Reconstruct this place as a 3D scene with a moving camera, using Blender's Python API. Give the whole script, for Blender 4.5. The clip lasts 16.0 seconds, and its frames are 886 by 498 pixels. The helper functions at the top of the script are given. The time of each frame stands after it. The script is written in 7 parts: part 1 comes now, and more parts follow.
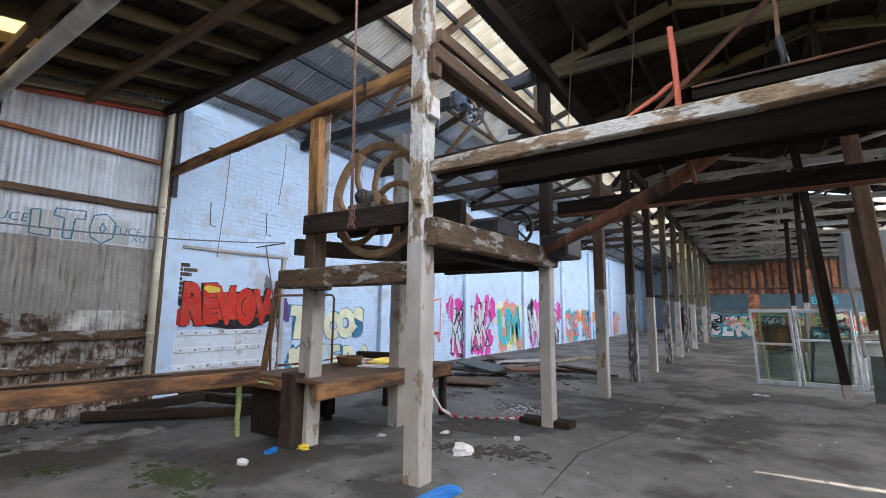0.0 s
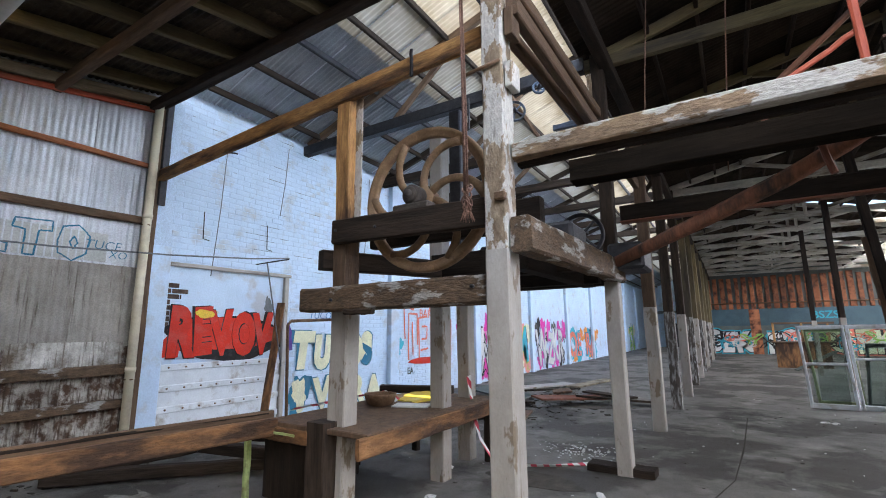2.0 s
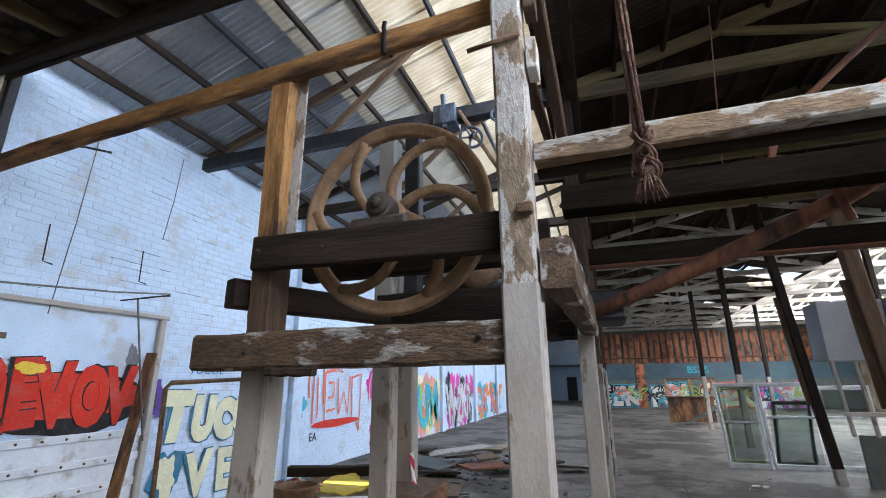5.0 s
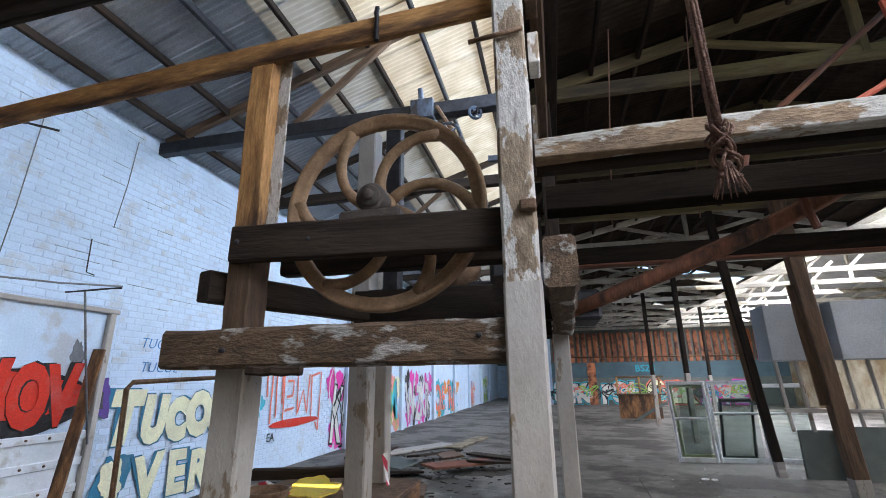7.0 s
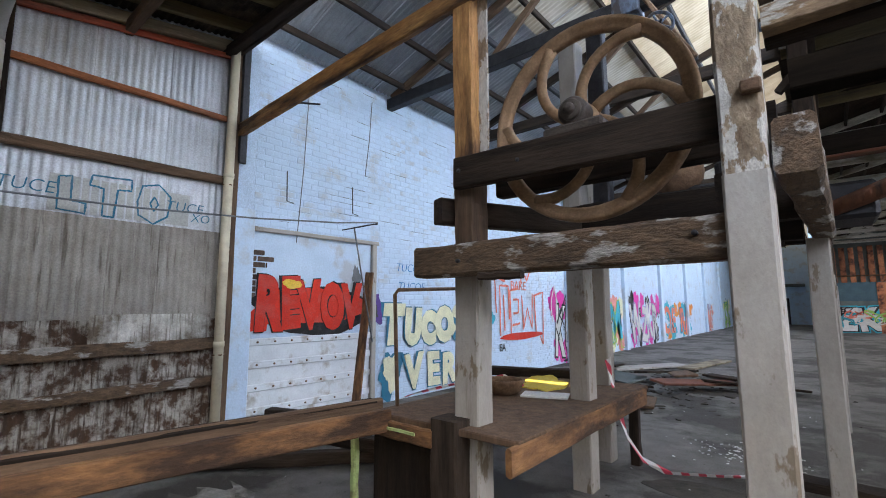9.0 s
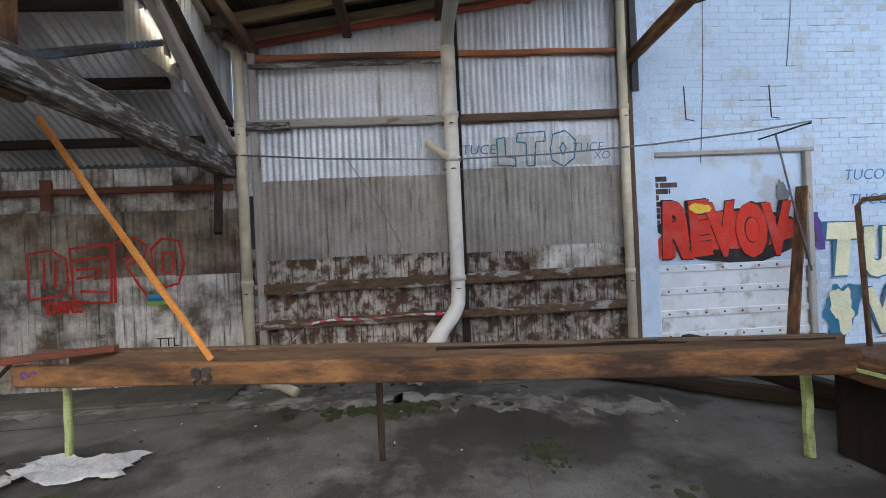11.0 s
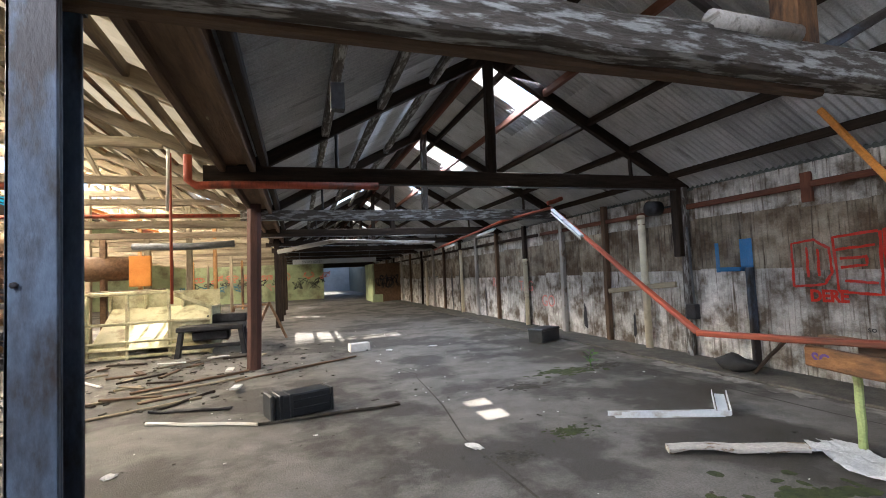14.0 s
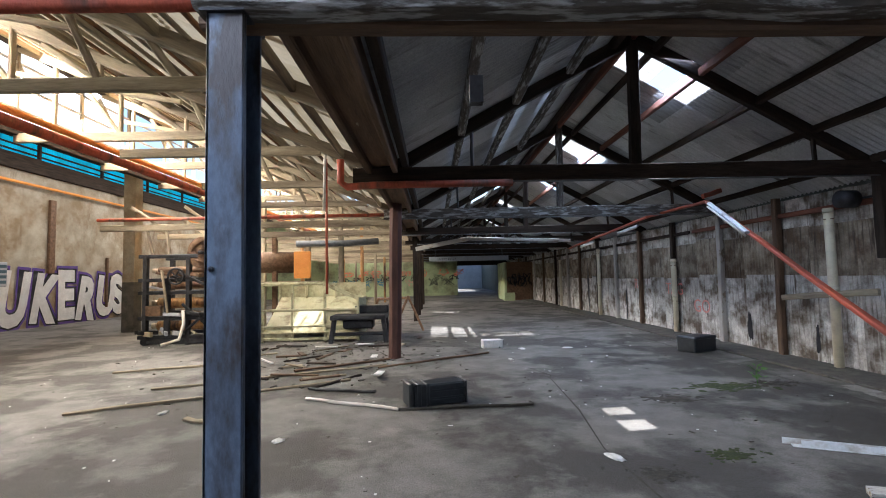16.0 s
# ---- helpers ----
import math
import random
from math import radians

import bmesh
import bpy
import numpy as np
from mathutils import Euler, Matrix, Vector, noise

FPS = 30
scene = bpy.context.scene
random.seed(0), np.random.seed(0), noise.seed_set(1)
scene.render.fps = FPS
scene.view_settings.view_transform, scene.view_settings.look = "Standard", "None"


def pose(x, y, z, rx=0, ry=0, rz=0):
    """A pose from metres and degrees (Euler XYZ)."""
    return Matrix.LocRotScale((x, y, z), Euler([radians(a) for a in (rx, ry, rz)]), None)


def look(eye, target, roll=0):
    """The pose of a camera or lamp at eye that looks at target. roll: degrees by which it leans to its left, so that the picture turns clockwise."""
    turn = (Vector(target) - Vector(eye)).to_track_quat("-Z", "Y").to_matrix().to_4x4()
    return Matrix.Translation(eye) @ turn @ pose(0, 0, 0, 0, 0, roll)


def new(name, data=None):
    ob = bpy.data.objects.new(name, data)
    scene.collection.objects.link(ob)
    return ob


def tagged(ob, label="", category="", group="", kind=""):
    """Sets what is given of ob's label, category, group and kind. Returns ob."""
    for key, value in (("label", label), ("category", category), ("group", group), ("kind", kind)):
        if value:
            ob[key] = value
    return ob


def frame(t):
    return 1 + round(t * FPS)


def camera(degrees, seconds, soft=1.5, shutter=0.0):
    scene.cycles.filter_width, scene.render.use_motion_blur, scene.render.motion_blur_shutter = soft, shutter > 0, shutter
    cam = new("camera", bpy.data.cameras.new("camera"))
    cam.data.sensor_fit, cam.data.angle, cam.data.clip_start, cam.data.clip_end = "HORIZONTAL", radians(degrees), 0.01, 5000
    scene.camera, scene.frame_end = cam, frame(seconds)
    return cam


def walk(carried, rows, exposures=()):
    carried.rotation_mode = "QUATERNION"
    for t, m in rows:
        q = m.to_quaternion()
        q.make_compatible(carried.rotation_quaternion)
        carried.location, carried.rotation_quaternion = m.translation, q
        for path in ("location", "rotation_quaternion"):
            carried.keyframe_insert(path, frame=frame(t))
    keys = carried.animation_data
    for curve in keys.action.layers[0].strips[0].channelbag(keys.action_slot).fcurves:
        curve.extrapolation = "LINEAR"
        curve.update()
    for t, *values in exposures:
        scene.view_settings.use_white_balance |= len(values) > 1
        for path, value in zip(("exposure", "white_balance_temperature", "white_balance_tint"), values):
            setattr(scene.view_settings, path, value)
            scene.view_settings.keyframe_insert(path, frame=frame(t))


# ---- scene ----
cam = camera(88.0, 16.0, soft=1.0)
PATH = [
    (0, (2.438, -3.44, 1.468), (1.33, -1.797, 1.741), 0.5),
    (0.5, (2.153, -3.3, 1.465), (1.043, -1.663, 1.76), 0.5),
    (1, (1.835, -3.184, 1.495), (0.694, -1.574, 1.82), 0.5),
    (1.5, (1.473, -3.183, 1.509), (0.356, -1.559, 1.849), 0.1),
    (2, (1.234, -2.999, 1.539), (0.197, -1.326, 1.894), -0.5),
    (2.5, (1.059, -2.727, 1.57), (0.098, -1.018, 1.967), -0.9),
    (3, (0.905, -2.667, 1.573), (0.028, -0.924, 2.01), -0.2),
    (3.5, (0.635, -2.653, 1.587), (-0.16, -0.883, 2.071), 0.0),
    (4, (0.473, -2.519, 1.588), (-0.25, -0.729, 2.11), -0.7),
    (4.5, (0.35, -2.355, 1.627), (-0.317, -0.551, 2.177), -0.9),
    (4.7, (0.306, -2.311, 1.638), (-0.341, -0.503, 2.196), -0.7),
    (7, (0.02, -2.289, 1.653), (-0.417, -0.417, 2.205), -0.5),
    (7.5, (0.034, -2.33, 1.63), (-0.552, -0.476, 2.096), -0.7),
    (8, (0.092, -2.404, 1.579), (-0.688, -0.605, 1.971), -0.7),
    (8.2, (0.12, -2.417, 1.563), (-0.735, -0.648, 1.935), -0.6),
    (10.3, (0.138, -2.581, 1.489), (-1.749, -1.918, 1.518), -1.6),
    (10.5, (0.132, -2.593, 1.483), (-1.803, -2.086, 1.497), -1.9),
    (11, (0.121, -2.648, 1.467), (-1.875, -2.512, 1.467), -2.6),
    (11.5, (0.144, -2.716, 1.467), (-1.839, -2.974, 1.473), -3.6),
    (12, (0.19, -2.762, 1.473), (-1.675, -3.484, 1.514), -4.4),
    (12.5, (0.278, -2.849, 1.479), (-1.336, -4.027, 1.569), -4.4),
    (13, (0.313, -2.851, 1.507), (-0.946, -4.402, 1.616), -3.7),
    (13.5, (0.33, -2.908, 1.453), (-0.568, -4.69, 1.579), -2.8),
    (14, (0.368, -2.934, 1.453), (-0.236, -4.837, 1.562), -2.7),
    (14.5, (0.385, -2.943, 1.459), (-0.079, -4.886, 1.561), -3.0),
    (15, (0.377, -2.95, 1.466), (0.035, -4.917, 1.576), -2.8),
    (15.5, (0.367, -2.959, 1.445), (0.181, -4.946, 1.571), -2.1),
    (16, (0.385, -2.977, 1.43), (0.343, -4.973, 1.554), -1.3),
]
EXPOSURES = [(0, 1.8, 6500, 10), (8, 1.75, 6500, 10), (10.5, 1.6, 6500, 10), (11.5, 1.75, 6500, 10), (12.5, 1.92, 6500, 10), (13.5, 1.98, 6500, 10), (14, 1.88, 6400, 10), (15.5, 1.66, 6000, 10), (16, 1.5, 5800, 10)]
walk(cam, [(t, look(eye, target, roll)) for t, eye, target, roll in PATH], EXPOSURES)

# ---- world, sun, exposure ----
SUN_WAY = Vector((-1.4, -1.5, 4.1)).normalized()


def build_world():
    w = bpy.data.worlds.new("sky")
    scene.world = w
    w.use_nodes = True
    nt = w.node_tree
    bg = nt.nodes["Background"]
    sky = nt.nodes.new("ShaderNodeTexSky")
    sky.sky_type, sky.sun_disc = "NISHITA", False
    sky.sun_elevation = math.asin(SUN_WAY.z)
    sky.sun_rotation = math.atan2(SUN_WAY.x, SUN_WAY.y)
    nt.links.new(sky.outputs[0], bg.inputs[0])
    bg.inputs[1].default_value = 0.12


build_world()
sun_data = bpy.data.lights.new("sun", "SUN")
sun_data.energy, sun_data.angle, sun_data.color = 5.0, radians(0.5), (1.0, 0.93, 0.86)
new("sun", sun_data).matrix_world = look(SUN_WAY * 60, (0, 0, 0))


def window_lamp(name, place, target, sx, sy, power, color):
    d = bpy.data.lights.new(name, "AREA")
    d.shape, d.size, d.size_y, d.energy, d.color = "RECTANGLE", sx, sy, power, color
    ob = new(name, d)
    ob.matrix_world = look(place, target)
    return ob


# sky light through the long clerestory above the white wall bay, and through an unseen roof light added over the light
# well
window_lamp("clerestory_light", (-0.12, 21.5, 6.0), (-5.4, 21.5, 2.4), 43.0, 1.3, 430, (0.62, 0.76, 1.0))
window_lamp("roof_light_well", (2.0, -2.5, 5.0), (-3.0, -2.3, 1.2), 3.4, 3.2, 145, (0.76, 0.83, 1.0))
window_lamp("sawtooth_light", (7.9, -21.0, 5.15), (2.0, -21.0, 1.0), 30.0, 1.5, 2350, (1.0, 0.87, 0.70))
window_lamp("north_roof_light", (10.5, 16.0, 5.6), (7.0, 16.0, 0.0), 26.0, 3.0, 1750, (0.88, 0.90, 1.0))
# Fill lamp added to brighten the east wall; no opening sits here.
window_lamp("far_bay_fill", (12.0, -22.0, 5.6), (14.5, -22.0, 1.0), 26.0, 2.0, 240, (1.0, 0.91, 0.84))
for y in (-9.1, -12.9, -15.95):
    window_lamp("ridge_roof_light", (-2.83, y, 4.10), (-2.3, y, 0.0), 1.15, 0.7, 44, (0.66, 0.78, 1.0))


# ---- materials ----
def surf(name, c1, c2, scale=6.0, rough=0.8, metal=0.0, bump=0.25, patch=None, amount=0.5, pscale=1.5, sharp=0.08,
         stretch=(1, 1, 1), rand=0.0, island=0.0, fine=60.0, streak=None, spec=0.4, grit=0.22, wide=0.24):
    """Two-scale noise colour, an optional second coat in patches, and fine relief."""
    m = bpy.data.materials.new(name)
    m.use_nodes = True
    nt = m.node_tree
    N, L = nt.nodes, nt.links
    b = N["Principled BSDF"]
    tc, oi, mp = N.new("ShaderNodeTexCoord"), N.new("ShaderNodeObjectInfo"), N.new("ShaderNodeMapping")
    mul = N.new("ShaderNodeMath")
    mul.operation = "MULTIPLY"
    mul.inputs[1].default_value = 31.0
    L.new(oi.outputs["Random"], mul.inputs[0])
    add = N.new("ShaderNodeVectorMath")
    L.new(tc.outputs["Object"], add.inputs[0])
    L.new(mul.outputs[0], add.inputs[1])
    L.new(add.outputs[0], mp.inputs[0])
    mp.inputs["Scale"].default_value = stretch

    def noise_node(s, detail, vec):
        n = N.new("ShaderNodeTexNoise")
        n.inputs["Scale"].default_value, n.inputs["Detail"].default_value = s, detail
        n.inputs["Roughness"].default_value = 0.62
        L.new(vec, n.inputs["Vector"])
        return n

    def mix(fac, a, c):
        x = N.new("ShaderNodeMix")
        x.data_type = "RGBA"
        L.new(fac, x.inputs[0])
        for sock, v in ((x.inputs[6], a), (x.inputs[7], c)):
            if isinstance(v, tuple):
                sock.default_value = (*v, 1)
            else:
                L.new(v, sock)
        return x.outputs[2]

    def ramp(src, lo, hi):
        r = N.new("ShaderNodeMapRange")
        r.inputs[1].default_value, r.inputs[2].default_value = lo, hi
        L.new(src, r.inputs[0])
        return r.outputs[0]

    n1 = noise_node(scale, 8, mp.outputs[0])
    col = mix(ramp(n1.outputs[0], 0.3, 0.7), c1, c2)
    height = n1.outputs[0]
    if patch:
        n2 = noise_node(pscale, 9, mp.outputs[0])
        f = ramp(n2.outputs[0], 0.62 - 0.24 * amount - sharp, 0.62 - 0.24 * amount + sharp)
        col = mix(f, col, patch)
    if streak:
        mp2 = N.new("ShaderNodeMapping")
        mp2.inputs["Scale"].default_value = streak[1]
        L.new(add.outputs[0], mp2.inputs[0])
        n4 = noise_node(streak[2], 7, mp2.outputs[0])
        col = mix(ramp(n4.outputs[0], streak[3], streak[3] + 0.16), col, streak[0])
    n0 = noise_node(0.45, 3, add.outputs[0])
    var = N.new("ShaderNodeHueSaturation")
    L.new(col, var.inputs["Color"])
    val = ramp(n0.outputs[0], 0.2, 0.8)
    mm = N.new("ShaderNodeMapRange")
    mm.inputs[3].default_value, mm.inputs[4].default_value = 1 - wide, 1 + wide * 0.85
    L.new(val, mm.inputs[0])
    cur = mm.outputs[0]
    n3 = noise_node(fine, 5, mp.outputs[0])
    for node_out, amt in ((ramp(n3.outputs[0], 0.28, 0.72), grit), (oi.outputs["Random"], rand), (N.new("ShaderNodeNewGeometry").outputs["Random Per Island"], island)):
        if amt:
            q = N.new("ShaderNodeMapRange")
            q.inputs[3].default_value, q.inputs[4].default_value = 1 - amt, 1 + amt
            L.new(node_out, q.inputs[0])
            t = N.new("ShaderNodeMath")
            t.operation = "MULTIPLY"
            L.new(cur, t.inputs[0])
            L.new(q.outputs[0], t.inputs[1])
            cur = t.outputs[0]
    L.new(cur, var.inputs["Value"])
    L.new(var.outputs[0], b.inputs["Base Color"])
    bp = N.new("ShaderNodeBump")
    bp.inputs["Strength"].default_value, bp.inputs["Distance"].default_value = bump, 0.02
    s = N.new("ShaderNodeMath")
    L.new(n3.outputs[0], s.inputs[0])
    L.new(height, s.inputs[1])
    L.new(s.outputs[0], bp.inputs["Height"])
    L.new(bp.outputs[0], b.inputs["Normal"])
    rr = N.new("ShaderNodeMapRange")
    rr.inputs[3].default_value, rr.inputs[4].default_value = max(0.05, rough - 0.15), min(1, rough + 0.12)
    L.new(n1.outputs[0], rr.inputs[0])
    L.new(rr.outputs[0], b.inputs["Roughness"])
    b.inputs["Metallic"].default_value = metal
    b.inputs["Specular IOR Level"].default_value = spec
    return m


def translucent(name, c, amount=0.6):
    m = bpy.data.materials.new(name)
    m.use_nodes = True
    nt = m.node_tree
    N, L = nt.nodes, nt.links
    out = N["Material Output"]
    b = N["Principled BSDF"]
    tc, n = N.new("ShaderNodeTexCoord"), N.new("ShaderNodeTexNoise")
    n.inputs["Scale"].default_value, n.inputs["Detail"].default_value = 1.6, 8
    L.new(tc.outputs["Object"], n.inputs["Vector"])
    r = N.new("ShaderNodeValToRGB")
    r.color_ramp.elements[0].position, r.color_ramp.elements[1].position = 0.3, 0.65
    r.color_ramp.elements[0].color = (c[0] * 0.6, c[1] * 0.55, c[2] * 0.45, 1)
    r.color_ramp.elements[1].color = (*c, 1)
    L.new(n.outputs[0], r.inputs[0])
    L.new(r.outputs[0], b.inputs["Base Color"])
    b.inputs["Roughness"].default_value = 0.6
    t = N.new("ShaderNodeBsdfTranslucent")
    L.new(r.outputs[0], t.inputs[0])
    x = N.new("ShaderNodeMixShader")
    x.inputs[0].default_value = amount
    L.new(b.outputs[0], x.inputs[1])
    L.new(t.outputs[0], x.inputs[2])
    L.new(x.outputs[0], out.inputs[0])
    return m


GRAIN = (1, 1, 0.12)
M_WOOD = surf("old_timber", (0.06, 0.035, 0.02), (0.16, 0.10, 0.06), 14, 0.85, bump=0.5, stretch=GRAIN, rand=0.25)
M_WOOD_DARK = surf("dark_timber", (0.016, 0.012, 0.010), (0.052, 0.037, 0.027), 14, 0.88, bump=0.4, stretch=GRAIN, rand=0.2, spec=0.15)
M_WOOD_WARM = surf("warm_timber", (0.25, 0.115, 0.04), (0.52, 0.29, 0.11), 16, 0.75, bump=0.5, patch=(0.06, 0.03, 0.016), amount=0.16, pscale=3.0, sharp=0.06, stretch=(1, 1, 0.2), streak=((0.10, 0.05, 0.025), (14, 14, 0.6), 2.6, 0.60), grit=0.3)
M_WOOD_MID = surf("brown_rail_timber", (0.12, 0.056, 0.024), (0.32, 0.16, 0.065), 14, 0.8, bump=0.5, patch=(0.05, 0.026, 0.015), amount=0.42, pscale=4, sharp=0.07, stretch=(1, 1, 0.3), rand=0.2)
M_WOOD_DIM = surf("yellowed_truss_timber", (0.085, 0.066, 0.032), (0.19, 0.15, 0.072), 12, 0.85, bump=0.4, patch=(0.05, 0.04, 0.028), amount=0.3, pscale=3, stretch=GRAIN, rand=0.25)
M_WOOD_PALE = surf("pale_timber", (0.22, 0.18, 0.12), (0.42, 0.36, 0.25), 12, 0.85, bump=0.4, patch=(0.12, 0.09, 0.06), amount=0.25, pscale=3, stretch=GRAIN, rand=0.2)
# Pale truss colour with the far bay's daylight painted in.
M_TRUSS_LIT = surf("lit_far_truss_timber", (0.40, 0.385, 0.34), (0.62, 0.60, 0.54), 8, 0.8, bump=0.3, patch=(0.2, 0.17, 0.12), amount=0.25, pscale=3, stretch=(1, 1, 0.3), rand=0.2)
M_PEEL = surf("peeling_white_paint", (0.15, 0.10, 0.06), (0.33, 0.26, 0.18), 22, 0.8, bump=0.6, patch=(0.47, 0.45, 0.41), amount=0.60, pscale=7, sharp=0.012, stretch=(1, 1, 0.45), streak=((0.06, 0.042, 0.03), (11, 11, 1.0), 2.4, 0.63), grit=0.25)
M_PEEL_OLD = surf("old_peeling_white_paint", (0.10, 0.065, 0.038), (0.25, 0.17, 0.10), 20, 0.85, bump=0.6, patch=(0.33, 0.31, 0.275), amount=0.45, pscale=5, sharp=0.012, stretch=(1, 1, 0.4), streak=((0.05, 0.036, 0.025), (10, 10, 0.8), 2.2, 0.62), grit=0.28)
M_PEEL_GREY = surf("flaked_grey_paint", (0.045, 0.038, 0.032), (0.12, 0.105, 0.09), 16, 0.8, bump=0.7, patch=(0.34, 0.34, 0.33), amount=0.33, pscale=22, sharp=0.05, stretch=(1, 1, 0.2))
M_PEEL_BEAM = surf("flaked_brown_beam", (0.055, 0.036, 0.022), (0.17, 0.11, 0.065), 18, 0.85, bump=0.9, patch=(0.36, 0.34, 0.31), amount=0.13, pscale=7, sharp=0.025, stretch=(1, 1, 0.4), streak=((0.02, 0.014, 0.01), (10, 10, 1.0), 2.0, 0.6), grit=0.35)
M_GREY_PAINT = surf("grey_painted_wood", (0.31, 0.285, 0.25), (0.41, 0.385, 0.35), 5, 0.65, bump=0.25, patch=(0.20, 0.16, 0.115), amount=0.02, pscale=7, sharp=0.02, stretch=(1, 1, 0.45), streak=((0.22, 0.19, 0.15), (9, 9, 0.8), 1.6, 0.60), grit=0.07)
M_CONCRETE = surf("worn_concrete", (0.10, 0.093, 0.081), (0.20, 0.19, 0.173), 4.0, 0.72, bump=0.6, patch=(0.055, 0.050, 0.042), amount=0.45, pscale=0.8, sharp=0.045, streak=((0.28, 0.265, 0.24), (1, 1, 1), 1.1, 0.60), fine=70, grit=0.34, spec=0.4)
M_CONC_DARK = surf("damp_kerb", (0.05, 0.046, 0.04), (0.13, 0.12, 0.10), 5, 0.9, bump=0.5, fine=40)
M_CONC_WALL = surf("rendered_wall", (0.30, 0.26, 0.18), (0.50, 0.45, 0.35), 1.6, 0.85, bump=0.4, patch=(0.22, 0.16, 0.09), amount=0.42, pscale=0.9, sharp=0.10, streak=((0.16, 0.10, 0.05), (0.5, 1.4, 0.4), 1.8, 0.60), grit=0.25)
M_BRICK = surf("white_painted_brick", (0.48, 0.605, 0.74), (0.56, 0.685, 0.825), 3.0, 0.75, bump=0.3, patch=(0.46, 0.50, 0.55), amount=0.12, pscale=2.2, sharp=0.06, rand=0.015, island=0.02, fine=45, grit=0.09, wide=0.04)
M_RAW_BRICK = surf("bare_brick", (0.05, 0.038, 0.03), (0.15, 0.10, 0.075), 9, 0.9, bump=0.5, rand=0.3, island=0.3)
M_MORTAR = surf("painted_mortar", (0.45, 0.56, 0.69), (0.53, 0.64, 0.77), 8, 0.9, bump=0.4)
M_ZINC = surf("zinc_sheet", (0.50, 0.53, 0.56), (0.66, 0.69, 0.72), 2.5, 0.45, metal=0.3, bump=0.1, island=0.10, rand=0.10, streak=((0.30, 0.31, 0.32), (6, 0.5, 6), 2.0, 0.56))
M_ZINC_OLD = surf("weathered_sheet", (0.25, 0.23, 0.20), (0.40, 0.37, 0.33), 3.0, 0.75, metal=0.15, bump=0.2, island=0.12, rand=0.14, streak=((0.13, 0.11, 0.09), (9, 0.7, 9), 2.4, 0.55))
M_ZINC_RUST = surf("rust_eaten_sheet", (0.32, 0.29, 0.25), (0.5, 0.47, 0.42), 4.0, 0.8, metal=0.1, bump=0.3, patch=(0.085, 0.045, 0.025), amount=0.48, pscale=7, sharp=0.07, rand=0.2, streak=((0.06, 0.034, 0.02), (12, 1, 12), 2.6, 0.48))
M_ZINC_CREAM = surf("cream_washed_sheet", (0.44, 0.42, 0.38), (0.70, 0.68, 0.63), 7.0, 0.8, bump=0.4, patch=(0.13, 0.10, 0.07), amount=0.36, pscale=2.4, sharp=0.09, rand=0.18, streak=((0.085, 0.06, 0.04), (12, 0.6, 12), 2.4, 0.53))
M_ZINC_BROWN = surf("brown_stained_sheet", (0.23, 0.19, 0.135), (0.42, 0.37, 0.29), 5.0, 0.85, bump=0.3, patch=(0.11, 0.075, 0.045), amount=0.4, pscale=2.0, sharp=0.1, rand=0.2, streak=((0.06, 0.042, 0.03), (12, 0.7, 12), 2.4, 0.52))
M_ROOF = surf("roof_sheet_underside", (0.34, 0.37, 0.40), (0.52, 0.55, 0.58), 2.0, 0.45, metal=0.35, bump=0.1, rand=0.3,  streak=((0.11, 0.11, 0.11), (6, 0.5, 6), 1.5, 0.6))
M_ROOF_BOARD = surf("dark_brown_roof_boards", (0.045, 0.034, 0.025), (0.12, 0.092, 0.066), 5.0, 0.9, bump=0.4, patch=(0.025, 0.02, 0.016), amount=0.4, pscale=2.0, rand=0.35, spec=0.15, grit=0.3)
M_ROOF_DARK = surf("dark_roof_underside", (0.020, 0.015, 0.012), (0.05, 0.038, 0.028), 3.0, 0.9, bump=0.2, rand=0.4, spec=0.1)
M_ROOF_S = surf("grey_roof_underside", (0.37, 0.385, 0.395), (0.53, 0.545, 0.555), 2.0, 0.5, metal=0.0, bump=0.1, rand=0.3, streak=((0.07, 0.06, 0.05), (5, 0.6, 5), 1.4, 0.58))
M_CREAM_SHEET = translucent("cream_roof_light", (0.66, 0.59, 0.46), 0.135)
M_PALE_SHEET = translucent("pale_roof_light", (0.74, 0.72, 0.66), 0.13)
M_DIRTY_SHEET = translucent("dirty_grey_roof_light", (0.50, 0.50, 0.46), 0.075)
M_CLEAR_SHEET = translucent("clear_roof_light", (0.88, 0.88, 0.86), 0.5)
# Strongly translucent sheet that stands in for sky glare in open holes.
M_HOLE_GLARE = translucent("hole_glare_sheet", (0.97, 0.95, 0.90), 0.92)
M_AMBER_SHEET = translucent("amber_roof_light", (0.85, 0.62, 0.25), 0.5)
M_YELLOW_SHEET = translucent("yellowed_roof_light", (0.70, 0.62, 0.46), 0.11)
M_WHITE_SHEET = translucent("white_roof_light", (0.85, 0.88, 0.9), 0.32)
M_BLUE_SHEET = translucent("blue_roof_light", (0.02, 0.50, 0.75), 0.5)
M_RUST = surf("rusty_iron", (0.10, 0.055, 0.03), (0.24, 0.15, 0.09), 12, 0.75, metal=0.3, bump=0.4, rand=0.15)
M_WHEEL = surf("dusty_cast_iron", (0.16, 0.095, 0.05), (0.31, 0.20, 0.115), 9, 0.65, metal=0.3, bump=0.25)
M_BLACK_IRON = surf("black_iron", (0.018, 0.018, 0.02), (0.05, 0.05, 0.055), 9, 0.55, metal=0.5, bump=0.25)
